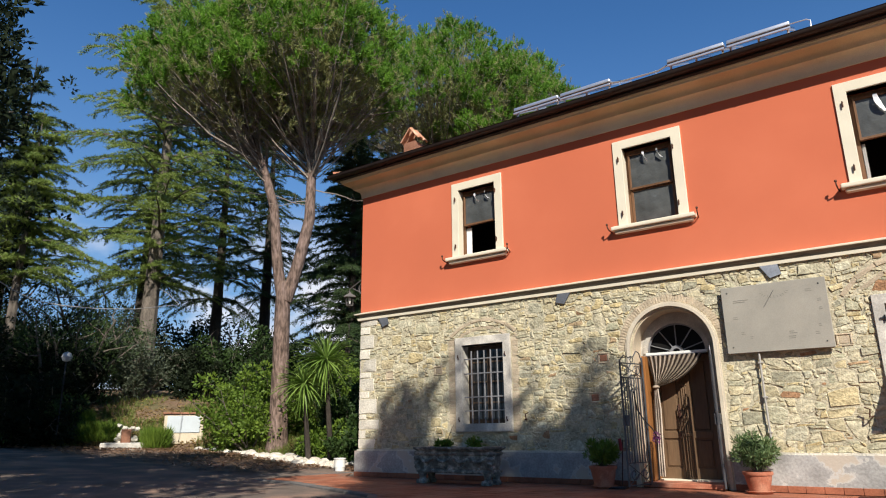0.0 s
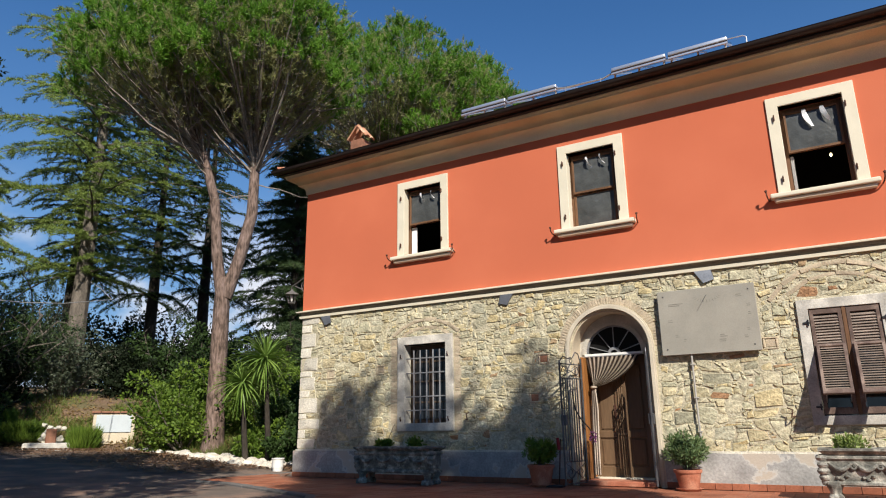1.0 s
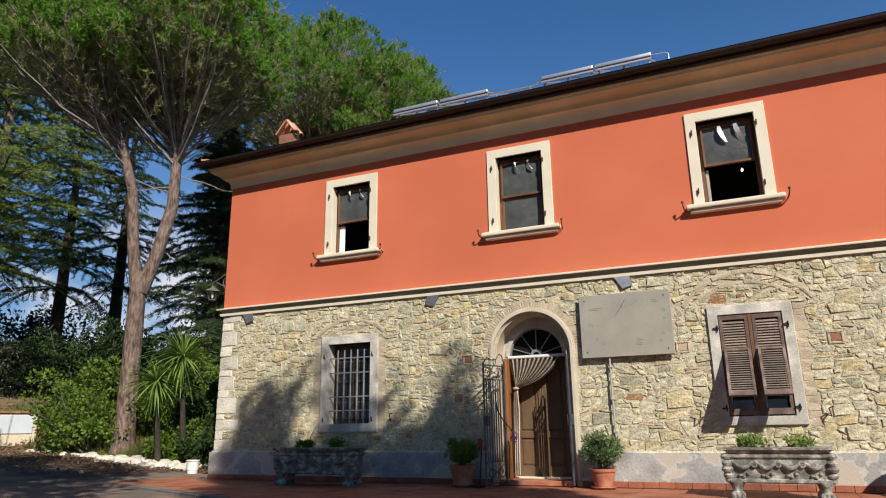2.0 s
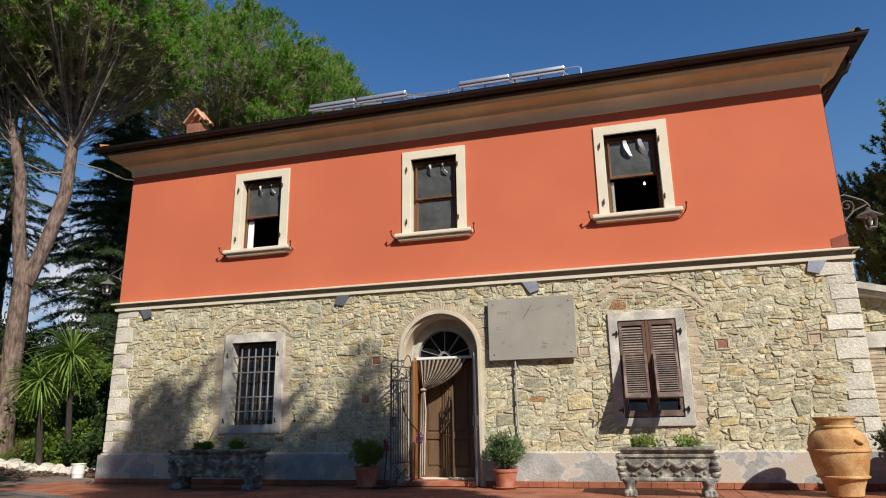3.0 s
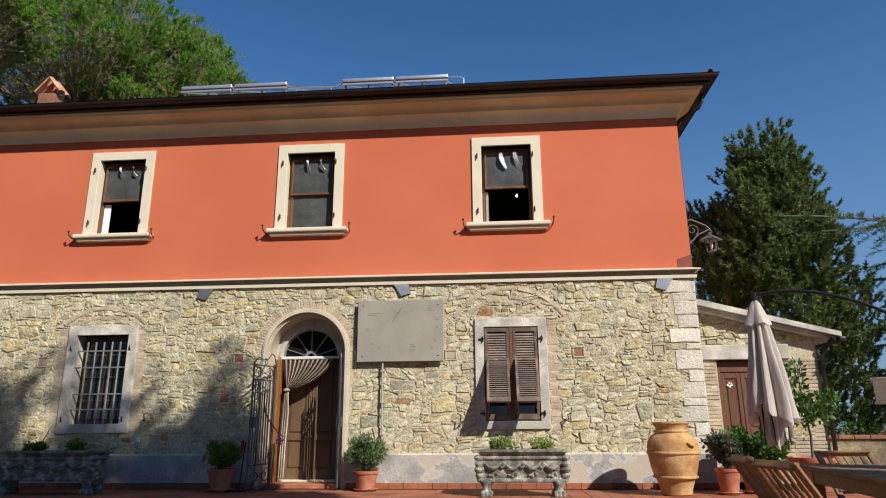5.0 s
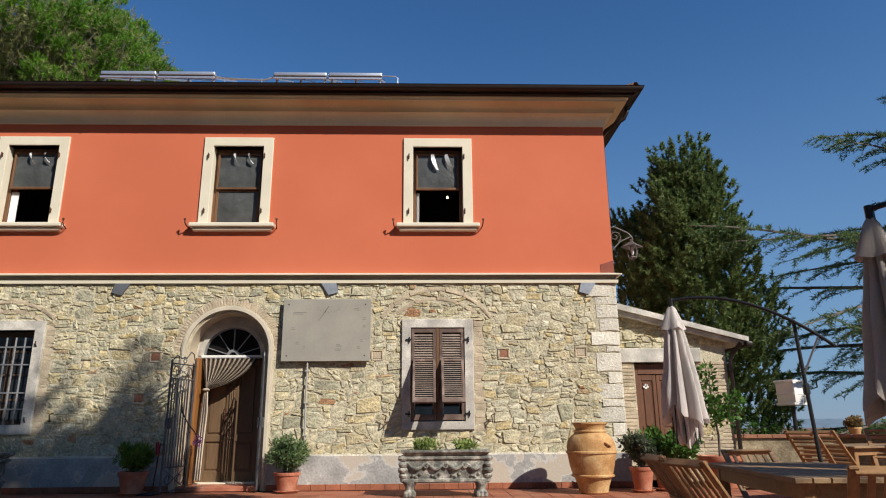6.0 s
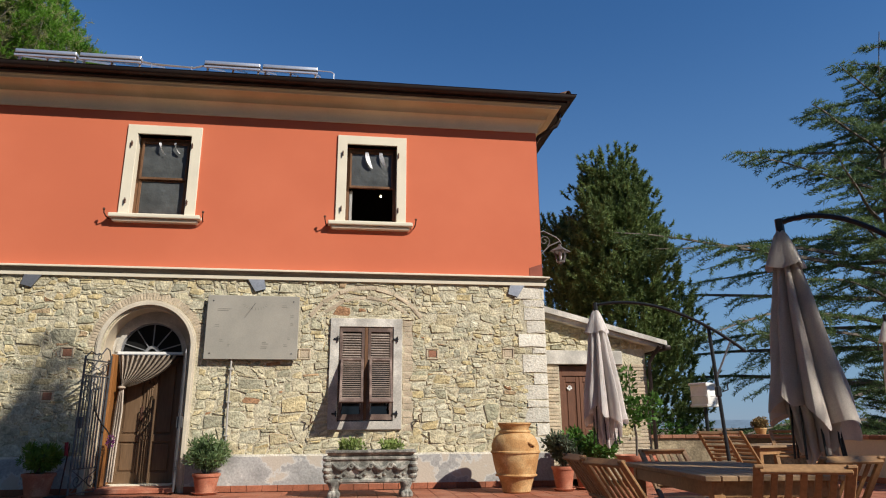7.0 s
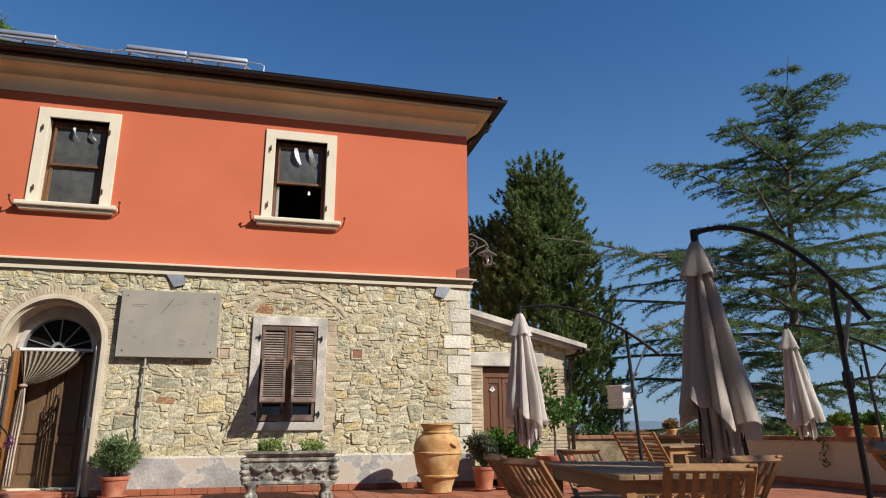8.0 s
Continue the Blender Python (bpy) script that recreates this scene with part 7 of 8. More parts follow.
def stone_pine(at, seed, stems, bare_from, domes, label):
    """An umbrella pine: bare trunk, forked stems, ribs that rise to a domed roof of upright needle shoots.
    domes: middle, half-width, height, number of clumps and the stem that its ribs leave from."""
    rng = np.random.default_rng(seed)
    t = thing("stone_pine", at, label, "tree", "umbrella pines")
    b = bmesh.new()
    for pts, rad in stems:
        tube(b, pts, rad, 12)
    part("trunk", b, M_BARK, t, "reddish-brown flaking pine bark", True)
    b = bmesh.new()
    outer_p, outer_w, inner_p, inner_w = [], [], [], []
    for c, R, H, n, stem in domes:
        c = Vector(c)
        made, tries = [], 0
        while len(made) < n and tries < 9000:
            tries += 1
            d = unit(rng, 1)[0]
            if d[2] < -0.10:
                continue
            g = (1 + 0.20 * noise.noise(Vector(d * 2.6) + Vector((seed, 0, 0))) + 0.08 * noise.noise(Vector(d * 7.0))) * rng.uniform(0.86, 1.02)
            p = Vector((c.x + d[0] * R * g, c.y + d[1] * R * g, c.z + d[2] * H * g))
            if any((p - q).length < 0.50 for q in made):
                continue
            made.append(p)
            line = stems[stem][0]
            s0 = Vector(line[-2]).lerp(Vector(line[-1]), rng.random() ** 1.3) if rng.random() < 0.75 else Vector(line[-3]).lerp(Vector(line[-2]), 0.6 + 0.4 * rng.random())
            pts = rib(b, s0, p, 0.05 if len(made) % 4 == 0 else 0.018, rng.uniform(0.05, 0.2), 6, 4 if len(made) % 4 == 0 else 3)
            up = Vector((d[0] * 0.55, d[1] * 0.55, 0.9))
            lr = rng.uniform(0.20, 0.34)
            for _ in range(15):
                e = unit(rng, 1)[0]
                e[2] = abs(e[2]) * 1.5 - 0.1
                q = p + Vector(e) * lr
                outer_p.append(tuple(q))
                outer_w.append(tuple(up + Vector(e) * 0.7 + Vector(rng.normal(0, 0.15, 3))))
            # thin twigs with sparse dull needles below the roof
            for q, f in zip(pts[2:], (0.2, 0.4, 0.6, 0.8, 1.0)):
                for _ in range(3):
                    e = Vector(rng.normal(0, 1, 3))
                    e.z = abs(e.z) * 0.8
                    tw = limb(b, rng, q, e, rng.uniform(0.35, 0.8), 0.007, 0.003, 2, 0.25, 0.08, 3)
                    for z in tw[1:]:
                        if rng.random() < 0.35 + 0.6 * f:
                            inner_p.append(tuple(z))
                            inner_w.append(tuple(e + Vector((0, 0, 0.8))))
    # bare dead limbs lower down
    for pts, rad in stems:
        for k in range(len(pts) - 1):
            for f in (0.1, 0.3, 0.5, 0.7, 0.9):
                p = Vector(pts[k]).lerp(Vector(pts[k + 1]), f)
                if p.z > bare_from:
                    a = rng.uniform(0, 2 * math.pi)
                    tip = limb(b, rng, p, (math.cos(a), math.sin(a), rng.uniform(-0.1, 0.5)), rng.uniform(0.7, 2.6), 0.028, 0.008, 5, 0.2, 0.02, 4)
                    for q in tip[2:]:
                        limb(b, rng, q, Vector(rng.normal(0, 1, 3)), rng.uniform(0.3, 0.7), 0.008, 0.003, 2, 0.2, 0.0, 3)
    part("branchwork", b, M_PINELIMB, t, "grey bare limbs under the crown", True, "stuff")
    v, f = shoots(rng, outer_p, outer_w, 22, 0.24, 0.18, 0.038)
    raw("crown", v, f, L_PINE, t, "dome of bright green needle tufts")
    v, f = shoots(rng, inner_p, inner_w, 19, 0.26, 0.16, 0.024)
    raw("inner_needles", v, f, L_PINESHADE, t, "sparse brownish inner needles")
    return t


stone_pine((-18.05, 3.75, 0.30), 101,
           [([(-18.05, 3.75, 0.1), (-18.0, 3.75, 0.8), (-18.02, 3.72, 3.0), (-18.05, 3.7, 5.2), (-18.05, 3.7, 6.2)], [0.46, 0.33, 0.29, 0.27, 0.22]),
            ([(-18.08, 3.68, 5.6), (-18.25, 3.5, 7.0), (-18.40, 3.35, 9.0), (-18.75, 2.95, 10.8), (-19.2, 2.4, 12.4)], [0.21, 0.19, 0.17, 0.14, 0.08]),
            ([(-17.98, 3.75, 5.5), (-17.7, 4.0, 6.8), (-17.45, 4.25, 8.6), (-17.5, 4.3, 11.0), (-17.6, 4.3, 13.4)], [0.24, 0.22, 0.20, 0.16, 0.08])],
           8.8, [((-19.9, 1.3, 12.7), 2.8, 3.4, 140, 1), ((-17.5, 3.7, 13.3), 3.8, 4.9, 290, 2), ((-18.9, 4.6, 13.6), 3.4, 4.6, 100, 2)], "tall forked umbrella pine with a domed green crown")
stone_pine((-18.9, 14.6, 0.6), 102,
           [([(-18.9, 14.6, -0.2), (-18.8, 14.5, 5.0), (-18.7, 14.3, 10.0), (-18.6, 14.1, 13.5), (-18.5, 14.0, 16.5)], [0.45, 0.34, 0.28, 0.2, 0.08])],
           11.0, [((-18.6, 13.9, 16.0), 4.9, 5.4, 330, 0)], "umbrella pine with a sunlit crown behind the house")
stone_pine((-15.4, 16.6, 0.5), 103,
           [([(-15.4, 16.6, -0.2), (-15.4, 16.5, 5.0), (-15.3, 16.3, 9.0), (-15.3, 16.1, 12.5), (-15.3, 16.1, 15.5)], [0.42, 0.32, 0.26, 0.18, 0.08])],
           10.5, [((-15.2, 16.0, 14.6), 4.0, 5.2, 270, 0)], "umbrella pine with a sunlit crown behind the roof")


def cedar(name, at, seed, h, reach, label, mat_=None, base=0.18, levels=26, droop=0.10, density=1.0, bark=None, tuft=0.075, lean=(0, 0), taper=0.8, group="cedars", rise=(0.0, 0.30, 0.3), fan=4, girth=0.019, uneven=(0.6, 1.12)):
    """A cedar: a straight trunk with tiers of long level boughs, each a flat spray of needle-covered twigs."""
    at = (at[0], at[1], land(at[0], at[1]) - 0.1) if at[0] < -11 else at
    rng = np.random.default_rng(seed)
    t = thing(name, at, label, "tree", group)
    x, y, z = at
    b = bmesh.new()
    trunk = [Vector((x + lean[0] * f ** 1.5 + 0.08 * noise.noise(Vector((f * 5, seed, 0))), y + lean[1] * f * f, z - 0.3 + (h + 0.3) * f)) for f in [i / 14 for i in range(15)]]
    tube(b, trunk, [max(0.012, h * girth * (1 - f ** 1.1)) for f in [i / 14 for i in range(15)]], 9)
    part("trunk", b, bark or M_GREYBARK, t, "", True)
    b = bmesh.new()
    tp, td = [], []
    for li in range(levels):
        f = base + (1 - base) * (max(0.0, li + rng.uniform(-0.3, 0.3)) / levels) ** 0.85
        f = min(0.97, max(base, f))
        i = f * 14
        p = trunk[int(i)].lerp(trunk[min(14, int(i) + 1)], i - int(i))
        L = reach * (1 - f) ** taper * (1.0 if f > base + 0.1 else 0.8) + 0.35 * min(1.0, (1 - f) * 4)
        for k in range(fan if f < 0.8 else 3):
            a = li * 2.4 + k * 2 * math.pi / fan + rng.uniform(-0.5, 0.5)
            ll = L * rng.uniform(*uneven)
            d = Vector((math.cos(a), math.sin(a), rng.uniform(rise[0], rise[1]) + rise[2] * f))
            n = 8 if ll > 1.0 else 3
            q, pts = p.copy(), [p.copy()]
            d.normalize()
            for s in range(n):
                d = (d + Vector((rng.normal(0, 0.05), rng.normal(0, 0.05), -droop * (0.6 + 0.8 * s / n) + rng.normal(0, 0.03)))).normalized()
                q = q + d * (ll / n)
                pts.append(q.copy())
            tube(b, pts, [0.012 + 0.035 * (ll / 4) * (1 - s / n) for s in range(n + 1)], 4, False)
            # twigs to both sides make a flat frond, longest near the middle; their ends hang
            for s in range(1, n + 1):
                w = pts[s] - pts[s - 1]
                w.normalize()
                out = w.cross(Vector((0, 0, 1))).normalized()
                for e in (-1, 1):
                    for again in range(2):
                        if rng.random() > 0.95 * density:
                            continue
                        o = pts[s - 1].lerp(pts[s], rng.random())
                        tl = (ll * rng.uniform(0.16, 0.34) * (1.1 - 0.85 * s / n) * min(1.0, 0.45 + 0.25 * s)) + 0.14
                        dd = (w * rng.uniform(0.55, 1.0) + out * e * rng.uniform(0.6, 1.0) + Vector((0, 0, rng.uniform(-0.16, 0.06)))).normalized()
                        m = max(2, int(tl / 0.07))
                        for j in range(m):
                            g = (j + 0.5) / m
                            c = o + dd * tl * g + Vector((0, 0, -0.26 * tl * g * g))
                            for _ in range(7):
                                tp.append(c + Vector((rng.normal(0, 0.03), rng.normal(0, 0.03), rng.normal(0, 0.012))))
                                td.append(dd * 0.8 + Vector(rng.normal(0, 0.55, 3)) + Vector((0, 0, 0.10)))
    part("branchwork", b, bark or M_GREYBARK, t, "", True, "stuff")
    v, f = needles(rng, [tuple(q) for q in tp], [tuple(q) for q in td], tuft * 1.25, tuft * 0.24)
    raw("needles", v, f, mat_ or L_CEDAR, t, "flat sprays of needles")
    return t


# the wood beside the drive
cedar("cedar", (-29.2, 5.3, 2.3), 201, 23.0, 8.2, "tall cedar with level, feathery green boughs", levels=25, tuft=0.125, taper=0.62, droop=0.075, base=0.22, rise=(0.0, 0.22, 0.25))
cedar("cedar", (-29.6, -0.4, 2.4), 202, 13.0, 5.8, "cedar with feathery boughs at the edge of the wood", levels=15, tuft=0.115, rise=(0.0, 0.2, 0.2), droop=0.09, base=0.42)
cedar("dark_conifer", (-29.2, 9.0, 2.6), 203, 18.0, 5.6, "dark conifer standing behind the cedar", L_DARK, levels=18, bark=M_DARKBARK, group="conifers in the wood", density=0.6, tuft=0.12, base=0.26, rise=(-0.05, 0.12, 0.2))
cedar("dark_conifer", (-27.7, 10.9, 2.4), 204, 18.5, 5.6, "dark conifer among the trees", L_DARK, levels=18, bark=M_DARKBARK, group="conifers in the wood", density=0.6, tuft=0.12, base=0.28, rise=(-0.05, 0.12, 0.2))
cedar("dark_conifer", (-33.0, 7.0, 3.0), 205, 17.0, 5.6, "dark conifer deep in the wood", L_DARK, levels=17, bark=M_DARKBARK, group="conifers in the wood", density=0.6, tuft=0.12, base=0.34, rise=(-0.05, 0.12, 0.2))
cedar("dark_conifer", (-19.6, 8.9, 1.6), 206, 13.5, 4.0, "dark conifer beside the house", L_DARK, levels=32, tuft=0.11, bark=M_DARKBARK, group="conifers in the wood", base=0.08)
cedar("dark_conifer", (-22.6, 12.6, 2.4), 208, 16.0, 5.0, "dark conifer close behind the house", L_DARK, levels=24, bark=M_DARKBARK, group="conifers in the wood", density=0.7, tuft=0.12, base=0.16, rise=(-0.05, 0.12, 0.2))
cedar("dark_conifer", (-35.0, 1.0, 3.4), 207, 17.0, 6.0, "dark conifer far along the drive", L_DARK, levels=16, bark=M_DARKBARK, group="conifers in the wood", density=0.6, tuft=0.12, base=0.30)
# the terrace side
cedar("cedar", (14.7, 4.4, -0.6), 211, 13.3, 10.8, "open cedar with long level boughs against the sky", L_CEDARDARK, levels=18, base=0.14, droop=0.036, density=0.9, tuft=0.105, taper=0.95, lean=(1.1, -0.5), rise=(-0.02, 0.16, 0.16), fan=5, girth=0.014, uneven=(0.45, 1.30))
cedar("dark_conifer", (11.3, 0.95, -0.9), 212, 3.6, 0.75, "small slender conifer beyond the parapet", L_DARK, levels=18, bark=M_DARKBARK, group="conifers in the wood", base=0.05)


def cypress(at, seed, h, r, n, label):
    """A dense upright evergreen built of many rising feathery sprays."""
    rng = np.random.default_rng(seed)
    t = thing("cypress", at, label, "tree", "cypresses")
    x, y, z = at
    b = bmesh.new()
    tube(b, [(x, y, z - 0.2), (x, y, z + h * 0.5), (x, y, z + h * 0.93)], [0.22, 0.12, 0.03], 8)
    part("trunk", b, M_DARKBARK, t, "", True)
    # flame-shaped lobes stand off the stem with dark gaps between; each is a bundle of rising sprays
    cs, ws = [], []
    for i in range(n):
        f = rng.random() ** 0.8
        a = rng.uniform(0, 2 * math.pi)
        rr = r * min(1.0, (1 - f) ** 0.62 * 1.32 + 0.02) * (0.88 if f < 0.1 else 1) * (rng.uniform(0.72, 1.0) if i % 3 else rng.uniform(0.3, 0.7))
        rr *= 1 + 0.25 * noise.noise(Vector((math.cos(a) * 1.6, math.sin(a) * 1.6, f * 5 + seed)))
        c = Vector((x + rr * math.cos(a), y + rr * math.sin(a), z + h * f * 0.93))
        big = rng.uniform(0.75, 1.3) * (0.75 + 0.5 * r / 2)
        lean = Vector((math.cos(a) * 0.45, math.sin(a) * 0.45, 1.0))
        for k in range(13):
            u = rng.random()
            e = Vector(rng.normal(0, 1, 3)).normalized() * (0.34 * big * (1 - 0.8 * u) ** 0.7)
            cs.append(tuple(c + lean * (u * 0.95 * big) + Vector((e.x, e.y, e.z * 0.5))))
            ws.append(tuple(lean * 0.8 + e * 1.4))
    v, f = shoots(rng, cs, ws, 46, 0.20, 0.12, 0.042)
    raw("crown", v, f, L_CYPRESS, t, "dense dark green sprays")
    return t


cypress((8.02, 6.9, -0.6), 301, 9.4, 1.72, 430, "broad dark green cypress behind the annex")
cypress((6.75, 8.4, -0.6), 302, 8.0, 0.9, 120, "slender dark cypress behind the annex")


def broadleaf(name, at, seed, h, r, label, mat_, n=140, per=60, length=0.12, width=0.06, trunk=0.12, group="shrubs and small trees", low=0.15, cat="tree"):
    """A leafy tree or shrub: forked limbs that end in clumps of leaves, with gaps between."""
    at = (at[0], at[1], land(at[0], at[1]) - 0.1) if at[0] < -11 else at
    rng = np.random.default_rng(seed)
    t = thing(name, at, label, cat, group)
    x, y, z = at
    b = bmesh.new()
    ends = []
    k = max(4, n // 12)
    for i in range(k):
        a = 2 * math.pi * i / k + rng.uniform(-0.4, 0.4)
        d = Vector((math.cos(a) * r, math.sin(a) * r, h * rng.uniform(0.35, 0.95)))
        pts = limb(b, rng, (x + rng.normal(0, trunk * 0.4), y + rng.normal(0, trunk * 0.4), z - 0.1), d, d.length * rng.uniform(0.75, 1.0), trunk * 0.6, trunk * 0.12, 6, 0.14, 0.04, 5)
        ends += pts[2:]
        for q in pts[2:]:
            e = Vector(rng.normal(0, 1, 3))
            ends += limb(b, rng, q, e + Vector((0, 0, 0.4)), rng.uniform(0.25, 0.5) * r, trunk * 0.2, trunk * 0.06, 3, 0.2, 0.05, 4)[1:]
    part("trunk", b, M_GREYBARK, t, "", True)
    ends = [e for e in ends if e.z > z + h * low]
    pick = [tuple(ends[i]) for i in rng.choice(len(ends), n, replace=len(ends) < n)]
    v, f = clumps(rng, pick, rng.uniform(0.10, 0.22, n) * max(0.6, r), per, length, width, 0.35, 0.1)
    raw("crown", v, f, mat_, t, "uneven leafy crown")
    return t


# shrubs along the bank and beside the house
SH = [(-19.3, 3.6, 0.75, 2.9, 1.7, L_SHRUB), (-20.3, 5.0, 1.0, 2.4, 1.2, L_SHRUB), (-17.0, 5.2, 0.6, 2.9, 1.5, L_SHRUB), (-16.0, 5.0, 0.5, 2.1, 1.2, L_HEDGE), (-14.6, 4.2, 0.35, 2.3, 1.3, L_HEDGE), (-13.0, 3.6, 0.2, 1.7, 1.0, L_HEDGE), (-12.6, 5.0, 0.2, 2.9, 1.3, L_HEDGE), (-15.2, 3.4, 0.4, 1.1, 0.8, L_SHRUB), (-14.5, 2.9, 0.2, 1.3, 0.75, L_SHRUB), (-15.6, 3.2, 0.2, 0.7, 0.45, L_SHRUB), (-13.3, 2.7, 0.2, 0.9, 0.45, L_HEDGE), (-13.7, 2.8, 0.2, 1.1, 0.6, L_HEDGE), (-12.2, 2.6, 0.2, 2.3, 0.9, L_HEDGE), (-21.5, 6.5, 2.0, 3.2, 1.9, L_HEDGE), (-24.5, 6.5, 2.6, 2.9, 1.8, L_HEDGE), (-27.5, 4.0, 2.6, 2.8, 1.9, L_OLIVE), (-26.0, -0.4, 1.9, 2.3, 1.5, L_HEDGE), (-18.0, 8.0, 1.5, 3.4, 1.8, L_HEDGE)]
for i, (x, y, z, h, r, lm) in enumerate(SH):
    broadleaf("shrub", (x, y, z - 0.15), 400 + i, h, r, {id(L_SHRUB): "bright green leafy shrub on the bank", id(L_HEDGE): "dark green leafy shrub at the foot of the trees", id(L_OLIVE): "silvery grey-green shrub under the trees"}[id(lm)], lm, 120, 56, 0.13, 0.075, 0.07, "shrubs on the bank", 0.04, "shrub")
# This olive gets dark hedge leaves in place of the shade over it.
broadleaf("olive_tree", (-28.0, 0.9, 2.4), 431, 5.2, 2.6, "olive tree with a leaning trunk, leaves darkened for shade", L_HEDGE, 190, 60, 0.11, 0.035, 0.2, "trees in the wood", 0.25)
broadleaf("olive_tree", (-33.0, 4.5, 3.2), 432, 6.5, 3.0, "grey-green olive tree deep in the wood", L_OLIVE, 190, 60, 0.12, 0.04, 0.2, "trees in the wood", 0.25)
# Bushes and woodland trees carry their deep shade in the near-black leaf colour.
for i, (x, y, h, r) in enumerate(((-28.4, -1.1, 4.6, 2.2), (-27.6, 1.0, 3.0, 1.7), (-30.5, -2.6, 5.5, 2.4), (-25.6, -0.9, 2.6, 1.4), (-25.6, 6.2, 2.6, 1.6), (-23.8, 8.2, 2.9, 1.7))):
    broadleaf("holm_oak_bush", (x, y, 0), 440 + i, h, r, "dense evergreen oak bush, its deep shade painted into near-black leaves", L_OAKSHADE, 210, 60, 0.15, 0.08, 0.09, "dark bushes along the drive", 0.02, "bush")
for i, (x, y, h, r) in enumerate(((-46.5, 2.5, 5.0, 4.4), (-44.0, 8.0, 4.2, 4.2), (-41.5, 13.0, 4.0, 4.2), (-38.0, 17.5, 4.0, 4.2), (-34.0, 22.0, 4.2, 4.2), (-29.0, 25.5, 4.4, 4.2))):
    broadleaf("woodland_tree", (x, y, 0), 450 + i, h, r, "low dark woodland tree closing the view behind the trunks", L_OAKSHADE, 170, 56, 0.26, 0.13, 0.2, "woodland trees", 0.02)
broadleaf("holm_oak", (-40.0, 0.0, 4.2), 435, 11.0, 5.0, "dark evergreen oak at the end of the drive", L_HEDGE, 260, 70, 0.18, 0.09, 0.3, "trees in the wood", 0.1)
# greenery and tree tops beyond the parapet
for i, (x, y, z, h, r, lm) in enumerate(((8.0, 4.6, -0.7, 2.2, 1.3, L_LAUREL), (10.6, 3.4, -0.9, 1.75, 1.3, L_SHRUB), (11.6, 0.4, -0.8, 1.85, 1.0, L_LAUREL), (11.1, -1.2, -0.8, 2.15, 1.1, L_SHRUB), (11.0, -2.8, -0.8, 2.2, 1.1, L_LAUREL), (11.0, -4.6, -0.8, 2.3, 1.2, L_LAUREL), (12.5, -6.5, -0.9, 2.5, 1.4, L_HEDGE))):
    broadleaf("shrub", (x, y, z), 460 + i, h, r, "green shrub growing up behind the parapet", lm, 70, 50, 0.10, 0.05, 0.06, "shrubs beyond the parapet", 0.1, "shrub")
for i, (x, y, h, r) in enumerate(((40, 44, 6, 4), (52, 38, 6.5, 4.5), (46, 20, 7, 4.5), (60, 60, 7, 5), (34, 60, 6.5, 5), (58, 8, 7.5, 4.5))):
    broadleaf("olive_tree", (x, y, land(x, y)), 480 + i, h, r, "olive tree on the slope below the terrace", L_OLIVE, 70, 46, 0.35, 0.16, 0.25, "trees below the terrace", 0.15)

# the trees that stand behind the camera and shade the yard
def shade_tree(at, seed, h, crown, n, label, cone=0.0, name="shade_tree", group="shade trees in the yard", size=1.0):
    """A tall tree with a lobed crown, given by the crown's middle height, half-width and half-height."""
    rng = np.random.default_rng(seed)
    t = thing(name, at, label, "tree", group)
    x, y, z = at
    cz_, R, H = crown
    b = bmesh.new()
    tube(b, [(x, y, z - 0.2), (x + 0.1, y, z + h * 0.4), (x, y + 0.1, z + h * 0.92)], [0.34, 0.24, 0.04], 10)
    for i in range(26):
        a = i * 2.4
        f = rng.uniform(0.3, 0.85)
        limb(b, rng, (x, y, z + h * f), (math.cos(a), math.sin(a), 0.4), R * rng.uniform(0.6, 0.95) * (1 - cone * (f - 0.2)), 0.07, 0.015, 6, 0.14, 0.02, 5)
    part("trunk", b, M_GREYBARK, t, "", True)
    cs = []
    while len(cs) < n:
        d = unit(rng, 1)[0]
        k = rng.random() ** 0.4 * (1 + 0.30 * noise.noise(Vector(d * 2.6) + Vector((seed, 0, 0))) + 0.15 * noise.noise(Vector(d * 6) + Vector((seed, 0, 0))))
        w = R * (1 - cone * max(0.0, d[2] * k))
        c = Vector((x + d[0] * w * k, y + d[1] * w * k, z + cz_ + d[2] * H * k))
        # the crown has holes between its boughs
        if noise.noise(c * 0.8 + Vector((seed, 0, 0))) < 0.16:
            cs.append(tuple(c))
    v, f = clumps(rng, cs, [0.34 * size] * n, 44 if size < 1.5 else 24, 0.23 * size, 0.12 * size, 0.3)
    # Holm oaks use the leaf green with shade painted in.
    raw("crown", v, f, L_OAKSHADE if name == "holm_oak" else L_HEDGE, t, "lobed leafy crown")


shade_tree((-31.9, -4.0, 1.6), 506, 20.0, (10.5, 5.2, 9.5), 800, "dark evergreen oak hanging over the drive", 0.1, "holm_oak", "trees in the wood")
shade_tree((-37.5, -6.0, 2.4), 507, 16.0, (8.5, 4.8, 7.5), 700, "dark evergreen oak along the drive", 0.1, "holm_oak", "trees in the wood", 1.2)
shade_tree((3.5, -13.4, 0), 501, 16.6, (12.2, 1.65, 4.3), 500, "tall leafy tree that shades the forecourt", 0.35, size=0.75)
shade_tree((5.5, -13.6, 0), 508, 15.2, (11.6, 2.3, 3.4), 560, "leafy tree that shades the forecourt", 0.2, size=0.75)
shade_tree((7.5, -13.4, 0), 502, 15.8, (12.1, 1.15, 3.6), 400, "slender leafy tree beside the terrace", 0.62, size=0.75)
